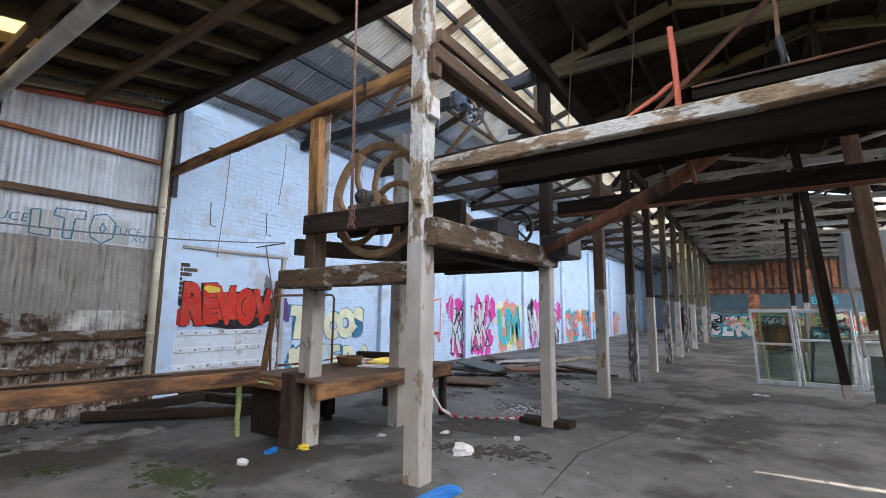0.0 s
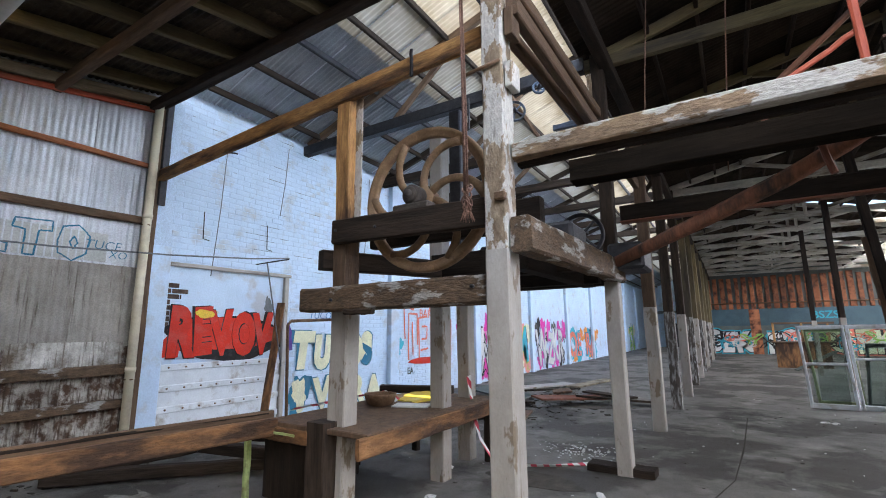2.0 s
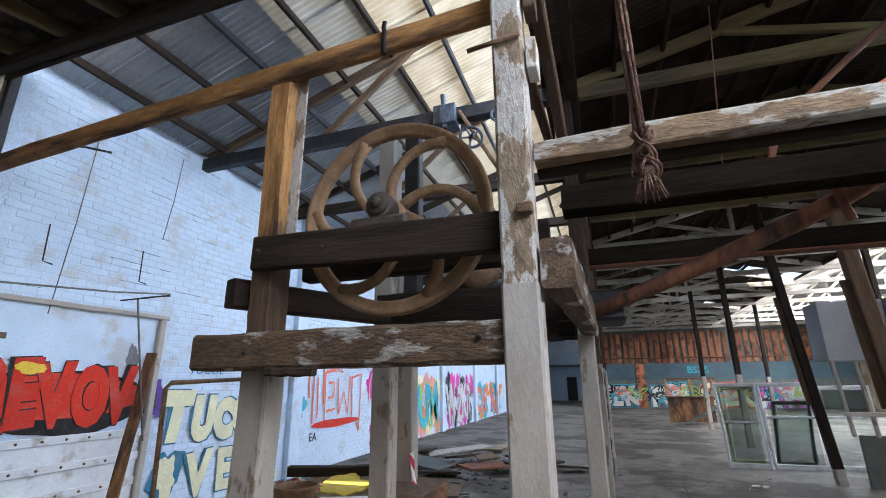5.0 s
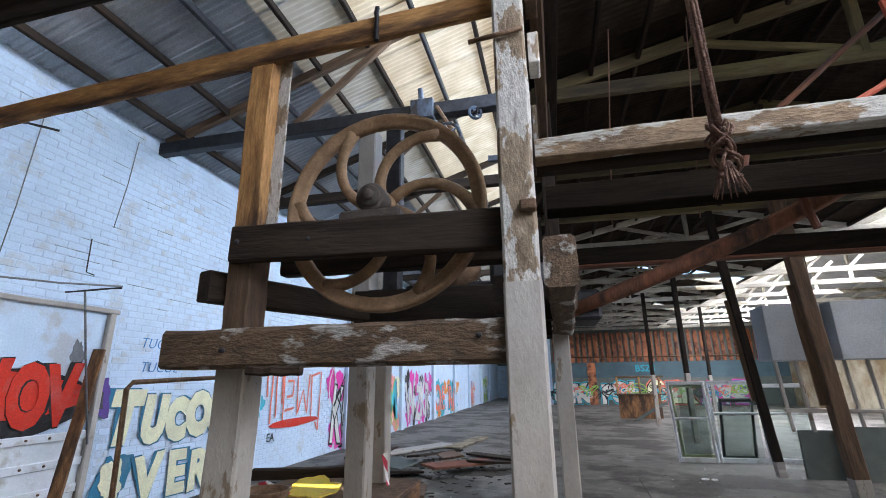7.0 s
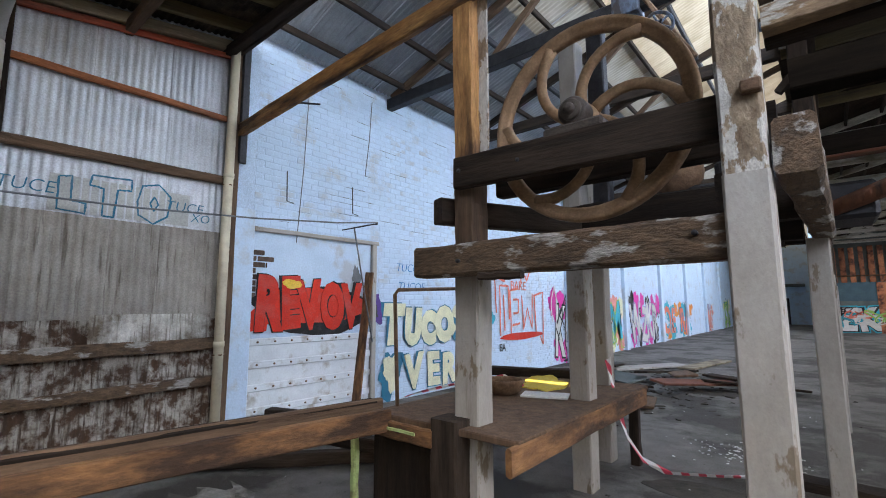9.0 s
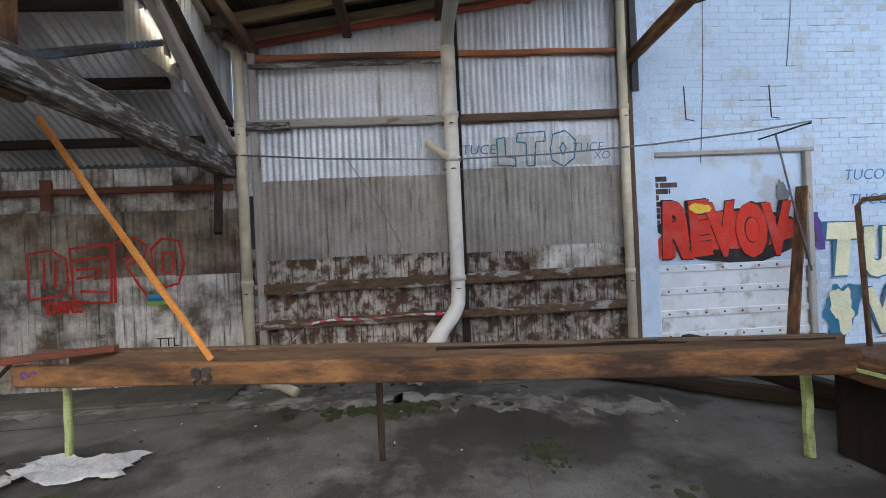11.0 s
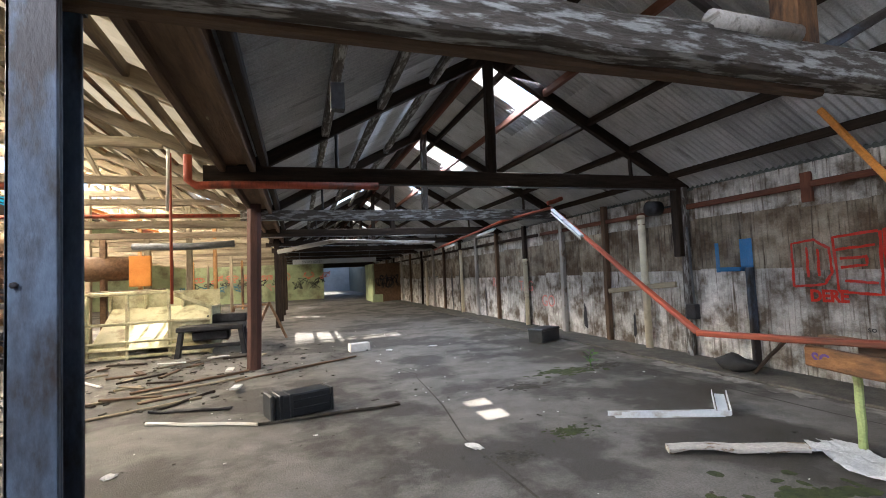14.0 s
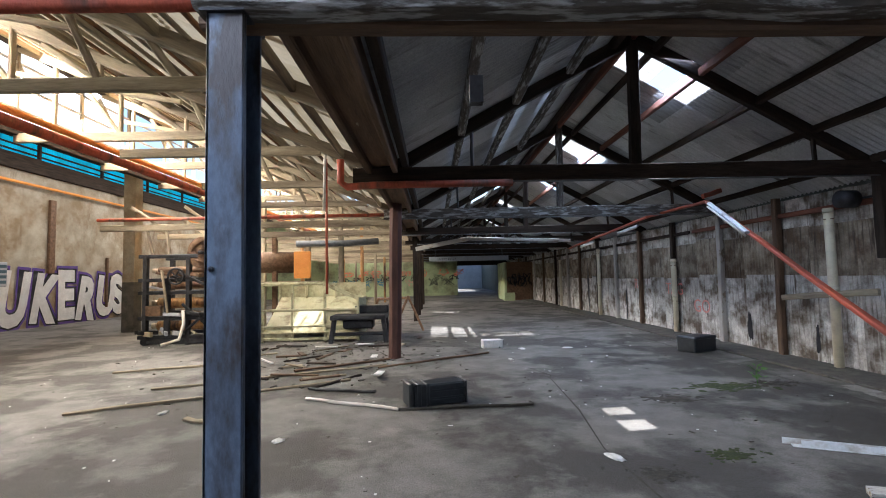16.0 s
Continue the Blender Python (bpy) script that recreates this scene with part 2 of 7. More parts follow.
M_STEEL_BLUE = surf("blue_grey_steel_paint", (0.055, 0.078, 0.115), (0.11, 0.15, 0.21), 3, 0.5, metal=0.1, bump=0.2, patch=(0.028, 0.022, 0.02), amount=0.40, pscale=2.6, sharp=0.05, stretch=(1, 1, 0.4))
M_RED = surf("red_oxide_paint", (0.30, 0.05, 0.025), (0.46, 0.10, 0.045), 6, 0.65, bump=0.25, patch=(0.12, 0.05, 0.03), amount=0.2, pscale=4, stretch=GRAIN)
M_REDBROWN = surf("red_brown_timber", (0.10, 0.034, 0.02), (0.20, 0.075, 0.042), 7, 0.75, bump=0.3, stretch=GRAIN)
M_RUST_TIMBER = surf("rust_stained_timber", (0.26, 0.085, 0.035), (0.44, 0.17, 0.07), 9, 0.75, bump=0.4, patch=(0.09, 0.045, 0.03), amount=0.25, pscale=3, stretch=GRAIN)
M_DARK_RED = surf("dark_red_post_paint", (0.045, 0.020, 0.015), (0.10, 0.042, 0.030), 7, 0.75, bump=0.3, stretch=GRAIN)
M_ORANGE = surf("orange_paint", (0.62, 0.22, 0.035), (0.72, 0.30, 0.06), 6, 0.6, bump=0.2)
M_PVC = surf("cream_plastic_pipe", (0.62, 0.56, 0.40), (0.72, 0.66, 0.50), 2, 0.45, bump=0.08, patch=(0.42, 0.36, 0.26), amount=0.12, pscale=2.0, sharp=0.1, grit=0.06)
M_PVC_WHITE = surf("white_plastic_pipe", (0.68, 0.66, 0.60), (0.78, 0.76, 0.70), 2, 0.45, bump=0.08, patch=(0.5, 0.45, 0.36), amount=0.1, pscale=2.0, sharp=0.1, grit=0.06)
M_PVC_GREY = surf("grey_plastic_gutter_pipe", (0.34, 0.33, 0.30), (0.46, 0.45, 0.41), 3, 0.5, bump=0.08, patch=(0.2, 0.18, 0.15), amount=0.2, pscale=2.0, sharp=0.1, grit=0.08)
M_GREEN = surf("pale_green_paint", (0.28, 0.36, 0.14), (0.40, 0.48, 0.20), 6, 0.6, bump=0.2, patch=(0.10, 0.07, 0.04), amount=0.15, pscale=5)
M_CREAM_METAL = surf("cream_machine_paint", (0.42, 0.40, 0.24), (0.56, 0.53, 0.34), 4, 0.6, bump=0.2, patch=(0.22, 0.18, 0.10), amount=0.2, pscale=3)
M_PALE_GREEN = surf("pale_green_panel", (0.30, 0.36, 0.20), (0.42, 0.48, 0.28), 2, 0.7, bump=0.1, patch=(0.2, 0.2, 0.12), amount=0.2, pscale=1.2)
M_BLACK_PLASTIC = surf("black_plastic", (0.016, 0.019, 0.022), (0.03, 0.034, 0.038), 8, 0.42, bump=0.1)
M_WHITE = surf("white_gloss_paint", (0.60, 0.64, 0.67), (0.72, 0.76, 0.79), 5, 0.5, bump=0.15, patch=(0.35, 0.32, 0.28), amount=0.0, pscale=4, grit=0.08, wide=0.1)
M_GREY_PANEL = surf("grey_panel", (0.34, 0.36, 0.38), (0.42, 0.44, 0.46), 2, 0.6, bump=0.08)
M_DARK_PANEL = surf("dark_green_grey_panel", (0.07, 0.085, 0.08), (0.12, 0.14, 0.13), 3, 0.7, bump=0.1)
M_RED_CORR = surf("red_brown_sheet", (0.22, 0.07, 0.03), (0.38, 0.15, 0.07), 3, 0.75, bump=0.2, patch=(0.05, 0.02, 0.012), amount=0.3, pscale=2.2, rand=0.3, island=0.25)
M_BLUE_BAND = surf("dull_blue_paint", (0.045, 0.085, 0.11), (0.07, 0.125, 0.15), 2, 0.7, bump=0.1)
M_CLOTH = surf("dirty_white_cloth", (0.52, 0.53, 0.53), (0.68, 0.69, 0.69), 7, 0.9, bump=0.4)
M_PAPER = surf("pale_litter", (0.55, 0.55, 0.53), (0.72, 0.72, 0.70), 12, 0.8, bump=0.2, rand=0.2)
M_BLUE_PLASTIC = surf("blue_plastic_sheet", (0.01, 0.14, 0.48), (0.03, 0.24, 0.62), 6, 0.4, bump=0.2)
M_YELLOW = surf("yellow_sheet", (0.62, 0.44, 0.03), (0.75, 0.56, 0.06), 6, 0.6, bump=0.2)
M_ROPE = surf("brown_rope", (0.10, 0.05, 0.035), (0.22, 0.12, 0.08), 40, 0.95, bump=0.8)
M_MOSS = surf("damp_moss", (0.022, 0.030, 0.012), (0.075, 0.095, 0.03), 14, 0.95, bump=0.9, fine=90)
M_PALE_SHEEN = surf("pale_worn_sheen_concrete", (0.22, 0.21, 0.19), (0.36, 0.345, 0.32), 9, 0.9, bump=0.4, patch=(0.11, 0.10, 0.09), amount=0.45, pscale=3.0, sharp=0.06)
M_DIRT = surf("damp_dirt", (0.03, 0.027, 0.022), (0.085, 0.075, 0.06), 9, 0.9, bump=0.7)
M_LEAF = surf("green_leaf", (0.05, 0.12, 0.02), (0.09, 0.2, 0.035), 12, 0.6, bump=0.1)
M_RUBBER = surf("rubber", (0.012, 0.012, 0.012), (0.03, 0.03, 0.03), 10, 0.8, bump=0.3)
M_CABLE = surf("grey_cable", (0.10, 0.11, 0.12), (0.18, 0.19, 0.2), 10, 0.6, bump=0.1)


def paint(name, c):
    return surf(name, tuple(v * 0.82 for v in c), c, 5, 0.75, bump=0.12, patch=tuple(min(1, v * 0.7 + 0.06) for v in c), amount=0.12, pscale=3, sharp=0.1)


P_RED, P_BLACK = paint("red_spray", (0.62, 0.03, 0.012)), paint("black_spray", (0.012, 0.012, 0.014))
P_CREAM, P_TEAL = paint("cream_spray", (0.76, 0.74, 0.50)), paint("teal_spray", (0.025, 0.17, 0.28))
P_PINK, P_CYAN = paint("pink_spray", (0.75, 0.05, 0.38)), paint("cyan_spray", (0.04, 0.42, 0.55))
P_CORAL, P_LILAC = paint("coral_spray", (0.80, 0.20, 0.13)), paint("lilac_spray", (0.36, 0.34, 0.50))
P_GREEN, P_WHITE = paint("green_spray", (0.30, 0.55, 0.10)), paint("white_spray", (0.66, 0.66, 0.63))
P_PURPLE, P_BLUE = paint("purple_spray", (0.10, 0.05, 0.25)), paint("blue_spray", (0.03, 0.18, 0.42))
P_YELLOW = paint("yellow_spray", (0.80, 0.55, 0.06))
P_ORANGE = paint("orange_spray", (0.80, 0.28, 0.04))
P_SALMON = paint("salmon_spray", (0.75, 0.30, 0.26))


def glass_material():
    m = bpy.data.materials.new("dusty_glass")
    m.use_nodes = True
    b = m.node_tree.nodes["Principled BSDF"]
    b.inputs["Base Color"].default_value = (0.55, 0.62, 0.60, 1)
    b.inputs["Roughness"].default_value = 0.0
    b.inputs["IOR"].default_value = 1.12
    b.inputs["Transmission Weight"].default_value = 1.0
    return m


M_GLASS = glass_material()

# ---- building helpers ----
WORLD_OF = {}
ORIGIN = Matrix.Identity(4)


def place(ob, m, parent=None):
    """Puts ob at the world pose m, under parent if one is given."""
    WORLD_OF[ob.name] = m
    if parent:
        ob.parent = parent
        ob.matrix_basis = WORLD_OF[parent.name].inverted() @ m
    else:
        ob.matrix_basis = m
    return ob


def thing(name, label, category, at=(0, 0, 0), group="", kind=""):
    ob = new(name)
    place(ob, Matrix.Translation(at))
    return tagged(ob, label, category, group, kind)


def part(name, data, material, parent=None, label="", m=ORIGIN, smooth=False):
    """One mesh object from (verts, faces), a bmesh or a mesh, at the world pose m."""
    if isinstance(data, tuple):
        me = bpy.data.meshes.new(name)
        me.from_pydata([tuple(v) for v in data[0]], [], data[1])
    elif isinstance(data, bmesh.types.BMesh):
        me = bpy.data.meshes.new(name)
        data.to_mesh(me)
        data.free()
    else:
        me = data
    if material and not me.materials:
        me.materials.append(material)
    if smooth:
        me.polygons.foreach_set("use_smooth", [True] * len(me.polygons))
    ob = new(name, me)
    place(ob, m, parent)
    if label:
        tagged(ob, label)
    return ob


def along(a, b, turn=0.0):
    """The pose at a whose z points at b."""
    a, b = Vector(a), Vector(b)
    d = (b - a).normalized()
    r = d.cross(Vector((0, 0, 1)))
    r = Vector((1, 0, 0)) if r.length < 1e-3 else r.normalized()
    m = Matrix((r, d.cross(r), d)).transposed().to_4x4()
    m.translation = a
    return m @ Matrix.Rotation(turn, 4, "Z")


def beam_data(length, w, h, seed=0, rough=0.004, cut=0.012, steps=7):
    """A sawn timber: chamfered section, slightly uneven along its length; z is the length."""
    rnd = random.Random(seed)
    cut = min(cut, w * 0.3, h * 0.3)
    sec = [(-w / 2 + cut, -h / 2), (w / 2 - cut, -h / 2), (w / 2, -h / 2 + cut), (w / 2, h / 2 - cut),
           (w / 2 - cut, h / 2), (-w / 2 + cut, h / 2), (-w / 2, h / 2 - cut), (-w / 2, -h / 2 + cut)]
    vs, fs = [], []
    for i in range(steps):
        dx, dy = rnd.uniform(-rough, rough), rnd.uniform(-rough, rough)
        for x, y in sec:
            vs.append((x + dx + rnd.uniform(-rough, rough) * 0.6, y + dy + rnd.uniform(-rough, rough) * 0.6, length * i / (steps - 1)))
    for i in range(steps - 1):
        for k in range(8):
            a, b = i * 8 + k, i * 8 + (k + 1) % 8
            fs.append((a, b, b + 8, a + 8))
    fs.append(tuple(reversed(range(8))))
    fs.append(tuple(range((steps - 1) * 8, steps * 8)))
    return vs, fs


SEED = [0]


def beam(name, a, b, w, h, material, parent=None, label="", rough=0.004, cut=0.012, turn=0.0, steps=7):
    """A timber from a to b; w across, h in the upright plane."""
    SEED[0] += 1
    L = (Vector(b) - Vector(a)).length
    return part(name, beam_data(L, w, h, SEED[0], rough, cut, steps), material, parent, label, along(a, b, turn))


def lone(name, label, category, a, b, w, h, material, group="", kind="", **kw):
    return tagged(beam(name, a, b, w, h, material, None, "", **kw), label, category, group, kind)


def tube_data(points, r, sides=10, closed=False):
    """A round bar swept along points (one radius, or one for each)."""
    pts = [Vector(p) for p in points]
    n = len(pts)
    rs = r if isinstance(r, (list, tuple)) else [r] * n
    vs, fs = [], []
    ref = None
    for i, p in enumerate(pts):
        if closed:
            d = pts[(i + 1) % n] - pts[i - 1]
        else:
            d = pts[min(i + 1, n - 1)] - pts[max(i - 1, 0)]
        d.normalize()
        if ref is None:
            ref = d.cross(Vector((0.3, 0.2, 1))).normalized()
        ref = (ref - d * ref.dot(d)).normalized()
        u = d.cross(ref)
        for k in range(sides):
            t = 2 * math.pi * k / sides
            vs.append(p + (ref * math.cos(t) + u * math.sin(t)) * rs[i])
    for i in range(n if closed else n - 1):
        j = (i + 1) % n
        for k in range(sides):
            fs.append((i * sides + k, i * sides + (k + 1) % sides, j * sides + (k + 1) % sides, j * sides + k))
    if not closed:
        fs.append(tuple(reversed(range(sides))))
        fs.append(tuple(range((n - 1) * sides, n * sides)))
    return vs, fs


def tube(name, points, r, material, parent=None, label="", sides=10, closed=False):
    return part(name, tube_data(points, r, sides, closed), material, parent, label, smooth=True)


def box_data(lo, hi, cut=0.0):
    bm = bmesh.new()
    bmesh.ops.create_cube(bm, size=1)
    for v in bm.verts:
        v.co = Vector([(a + b) / 2 + (b - a) * c for a, b, c in zip(lo, hi, v.co)])
    if cut:
        bmesh.ops.bevel(bm, geom=list(bm.edges), offset=cut, segments=1, affect="EDGES")
    return bm


def box(name, lo, hi, material, parent=None, label="", cut=0.0, m=ORIGIN):
    return part(name, box_data(lo, hi, cut), material, parent, label, m)


def join_data(*many):
    vs, fs = [], []
    for v, f in many:
        o = len(vs)
        vs += list(v)
        fs += [tuple(i + o for i in q) for q in f]
    return vs, fs


def corr_data(width, length, seed=0, pitch=0.076, amp=0.009, sheet=0.76, rows=1, lap=0.05, skip=()):
    """Corrugated sheets: x across the ribs, y along them, z out; each sheet an island, lapped over its neighbour."""
    rnd = random.Random(seed)
    vs, fs = [], []
    n = max(1, round(width / sheet))
    sw = width / n
    for i in range(n):
        for r in range(rows):
            if (i, r) in skip:
                continue
            y0, y1 = length * r / rows - (lap if r else 0), length * (r + 1) / rows
            off, sl = rnd.uniform(0, 0.004) + 0.002 * (i % 2), rnd.uniform(-0.006, 0.006)
            x0, x1 = i * sw - 0.02, (i + 1) * sw + 0.02
            steps = max(4, round((x1 - x0) / pitch * 6))
            o = len(vs)
            for k in range(steps + 1):
                x = x0 + (x1 - x0) * k / steps
                z = amp * math.cos(2 * math.pi * x / pitch) + off
                vs += [(x, y0 + rnd.uniform(-0.002, 0.002), z), (x, y1 + rnd.uniform(-0.002, 0.002), z + sl + 0.003 * r)]
            for k in range(steps):
                a = o + 2 * k
                fs.append((a, a + 2, a + 3, a + 1))
    return vs, fs


def frame_pose(origin, xdir, ydir):
    """A pose from an origin and its x and y directions."""
    x = Vector(xdir).normalized()
    y = Vector(ydir).normalized()
    z = x.cross(y)
    m = Matrix((x, y, z)).transposed().to_4x4()
    m.translation = origin
    return m


def roof_sheet(name, eave, top, y0, y1, material, seed, label, rows=2, skip=(), single=False):
    """A corrugated roof slope between the eave line and the top line (x, z), from y0 to y1; single: each sheet a part."""
    a, b = Vector((eave[0], y0, eave[1])), Vector((top[0], y0, top[1]))
    m = frame_pose(a, (0, 1, 0), b - a)
    run = (b - a).length
    if not single:
        ob = part(name, corr_data(y1 - y0, run, seed, rows=rows, skip=skip, pitch=0.09, amp=0.011), material, None, "", m, smooth=True)
        return tagged(ob, label, "roof", kind="structure")
    root = thing(name, label, "roof", a, kind="structure")
    rnd = random.Random(seed)
    n = max(1, round((y1 - y0) / 0.76))
    w = (y1 - y0) / n
    meshes = []
    for k in range(4):
        o = part("sheet", corr_data(w, run / rows + 0.06, seed * 5 + k, sheet=5.0, pitch=w / 9, amp=0.012), material, root, "", m @ Matrix.Translation((k * w, 0, 0)), True)
        meshes.append(o.data)
        if (k, 0) in skip:
            bpy.data.objects.remove(o)
    for i in range(n):
        for r in range(rows):
            if (i, r) in skip or (r == 0 and i < 4):
                continue
            part("sheet", meshes[rnd.randrange(4)], material, root, "", m @ Matrix.Translation((i * w, run * r / rows - 0.03 * bool(r), 0.005 * (i % 2) + 0.007 * (r % 2) + rnd.uniform(0, 0.002))))
    return root


def words(name, text, size, material, m, parent=None, fat=0.0, label="", squash=1.0, thick=0.002, shear=0.0):
    """Flat painted letters: x along the line, y up, lying in the pose's own plane."""
    cu = bpy.data.curves.new(name, "FONT")
    cu.body, cu.size, cu.offset, cu.extrude, cu.shear, cu.resolution_u = text, size, fat, thick, shear, 3
    tmp = new(name + "_text", cu)
    me = bpy.data.meshes.new_from_object(tmp.evaluated_get(bpy.context.evaluated_depsgraph_get()))
    bpy.data.objects.remove(tmp)
    bpy.data.curves.remove(cu)
    me.materials.clear()
    for v in me.vertices:
        v.co.x *= squash
    return part(name, me, material, parent, label, m)


def blot_data(w, h, seed, n=28, wob=0.25, thick=0.002):
    """A flat, irregular patch about the origin in its own x y plane."""
    rnd = random.Random(seed)
    ph = [rnd.uniform(0, 6.28) for _ in range(4)]
    vs, top = [], []
    for z in (0.0, thick):
        for k in range(n):
            t = 2 * math.pi * k / n
            q = 1 + wob * (0.5 * math.sin(2 * t + ph[0]) + 0.35 * math.sin(3 * t + ph[1]) + 0.3 * math.sin(5 * t + ph[2]) + 0.25 * math.sin(9 * t + ph[3]))
            vs.append((w / 2 * q * math.cos(t), h / 2 * q * math.sin(t), z))
    fs = [(k, (k + 1) % n, n + (k + 1) % n, n + k) for k in range(n)] + [tuple(range(n, 2 * n))]
    return vs, fs


def west(y, z, off=0.0):
    """A pose on the long west wall: x runs along +y, y is up, z points into the hall."""
    return frame_pose((-5.45 + off, y, z), (0, 1, 0), (0, 0, 1))


# ---- large structure ----
floor = tagged(box("floor", (-6.4, -62, -0.3), (16, 46, 0.0), M_CONCRETE), "stained grey concrete factory floor", "floor", kind="structure")
tagged(box("ground", (-400, -400, -0.6), (400, 400, -0.31), M_CONC_DARK), "dark ground outside the factory", "ground", kind="structure")
kerb = tagged(box("kerb", (-5.5, -38, 0.0), (-4.75, -4.6, 0.035), M_CONC_DARK, cut=0.01), "low damp concrete strip along the sheet wall", "kerb", kind="structure")

# north-west: white painted brick wall
brick_wall = tagged(box("wall_west_brick", (-5.85, 0.16, 0.0), (-5.457, 46, 5.2), M_MORTAR), "white painted brick wall with graffiti", "wall", kind="structure")
for i, y in enumerate((0.24, 5.5, 9.6, 14.2, 18.8, 23.4, 28.0, 33.0, 38.0)):
    box("pilaster", (-5.46, y - 0.16, 0), (-5.33 if i else -5.36, y + 0.16, 5.0 if i else 2.75), M_BRICK, brick_wall, cut=0.012)
tall_wall = tagged(box("wall_west_tall", (-5.85, -4.66, 0), (-5.52, 0.155, 4.0), M_DARK_PANEL), "tall wall of patched corrugated iron", "wall", kind="structure")
low_wall = tagged(box("wall_west_low", (-5.85, -39.8, 0), (-5.52, -4.665, 2.66), M_DARK_PANEL), "long low wall of weathered corrugated iron", "wall", kind="structure")
wall_n = tagged(box("wall_north", (-0.2, 32.0, 0), (16, 32.3, 7.5), M_DARK_PANEL), "far wall of red-brown sheet above a blue band", "wall", kind="structure")
wall_nw = tagged(box("wall_north_end", (-5.85, 44.0, 0), (-0.2, 44.3, 7.5), M_BRICK), "white end wall with a dark doorway", "wall", kind="structure")
tagged(box("wall_north_side", (-0.5, 32.3, 0), (-0.2, 44.0, 7.5), M_BRICK), "white side wall at the far end", "wall", kind="structure")
wall_e = tagged(box("wall_east", (14.5, -40, 0), (14.8, 32.3, 5.45), M_CONC_WALL), "stained pale rendered wall with graffiti", "wall", kind="structure")
tagged(box("wall_east_upper", (14.5, -12, 5.85), (14.8, 32.3, 7.4), M_DARK_PANEL), "dark upper part of the east wall", "wall", kind="structure")
wall_s = tagged(box("wall_south", (-1.5, -40, 0), (14.5, -39.7, 7.0), M_PALE_GREEN), "pale green partition wall with graffiti", "wall", kind="structure")
tagged(box("wall_south_lintel", (-5.85, -40, 2.35), (-1.5, -39.7, 5.0), M_WOOD_DARK), "dark header over the far passage", "wall", kind="structure")
tagged(box("wall_south_end", (-6.4, -60.3, 0), (16, -60, 5), M_GREY_PANEL), "dark end of the far passage", "wall", kind="structure")
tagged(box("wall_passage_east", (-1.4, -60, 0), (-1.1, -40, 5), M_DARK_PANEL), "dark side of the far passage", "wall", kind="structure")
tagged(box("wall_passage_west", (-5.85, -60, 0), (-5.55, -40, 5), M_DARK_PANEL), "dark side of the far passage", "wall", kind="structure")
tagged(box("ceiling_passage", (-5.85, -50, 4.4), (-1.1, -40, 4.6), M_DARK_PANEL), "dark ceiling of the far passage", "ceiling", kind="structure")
part_w = tagged(box("partition", (-5.5, -30.2, 0.0), (-3.9, -30.0, 2.25), M_RUST, cut=0.01), "brown sheet partition with black graffiti", "wall", kind="structure")
box("end_panel", (-3.9, -33.0, 0.0), (-3.8, -30.0, 2.25), M_PALE_GREEN, part_w)
box("partition_foot", (-4.3, -29.95, 0.0), (-3.7, -29.6, 0.45), M_PALE_GREEN, part_w)

# roofs: skillion over the wall, tall bay, dark gable, southern gable, sawtooth bays
roof_b = roof_sheet("roof_west_bay", (-5.75, 5.06), (-3.25, 5.926), 0.12, 44.3, M_ROOF, 1, "blue-grey corrugated iron roof underside", rows=1, single=True)
roof_m = roof_sheet("roof_middle_west", (-3.29, 5.918), (-2.35, 6.237), 0.12, 44.3, M_DIRTY_SHEET, 16, "dirty grey translucent corrugated roof sheets", rows=1, single=True)
roof_c = roof_sheet("roof_light_west", (-2.39, 6.23), (0.05, 7.07), 0.12, 44.3, M_CREAM_SHEET, 2, "cream translucent corrugated roof lights", rows=1, single=True)
for k in range(34):
    y = 0.12 + 0.7617 * k
    for x0, x1 in ((-5.6, -4.45), (-4.35, -3.35), (-3.2, -2.45)):
        if (k * 7 + int(x0 * 10)) % 4:
            beam("side_lap", (x0, y, 5.06 + (x0 + 5.75) * 0.3462 - 0.022), (x1, y, 5.06 + (x1 + 5.75) * 0.3462 - 0.022), 0.022, 0.006, M_ZINC, roof_b, steps=2, cut=0.001, rough=0.0)
roof_d = thing("roof_tall_bay", "dark brown roof underside above the tall wall", "roof", (-5.8, -4.95, 4.04), kind="structure")
for k in range(7):
    for r in range(2):
        if r or k > 3:
            y = -4.95 + 0.743 * k
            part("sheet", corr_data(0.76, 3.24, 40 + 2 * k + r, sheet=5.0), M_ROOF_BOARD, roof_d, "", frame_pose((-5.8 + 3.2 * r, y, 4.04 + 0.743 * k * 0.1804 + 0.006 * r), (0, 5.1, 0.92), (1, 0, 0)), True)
roof_e = roof_sheet("roof_dark_west_slope", (-0.15, 5.14), (3.5, 6.05), 0.12, 32.3, M_ROOF_DARK, 4, "near-black corrugated roof slope", single=True)
roof_e2 = roof_sheet("roof_dark_east_slope", (7.1, 5.14), (3.5, 6.05), 0.12, 32.3, M_ROOF_DARK, 5, "near-black corrugated roof slope", single=True, skip={(21, 0), (22, 0), (22, 1), (31, 0), (32, 0)})
roof_sheet("roof_north_west_slope", (7.0, 5.14), (10.7, 6.4), 0.12, 32.3, M_PALE_SHEET, 6, "pale translucent roof slope")
roof_sheet("roof_north_east_slope", (14.8, 5.14), (10.7, 6.4), 0.12, 32.3, M_ROOF_S, 7, "grey corrugated roof slope")
# Out of view: translucent roof added as the source of the well's daylight.
roof_sheet("roof_light_well", (0.3, 5.12), (3.8, 5.16), -4.7, 0.12, M_WHITE_SHEET, 8, "unseen white translucent roof added to let light in")
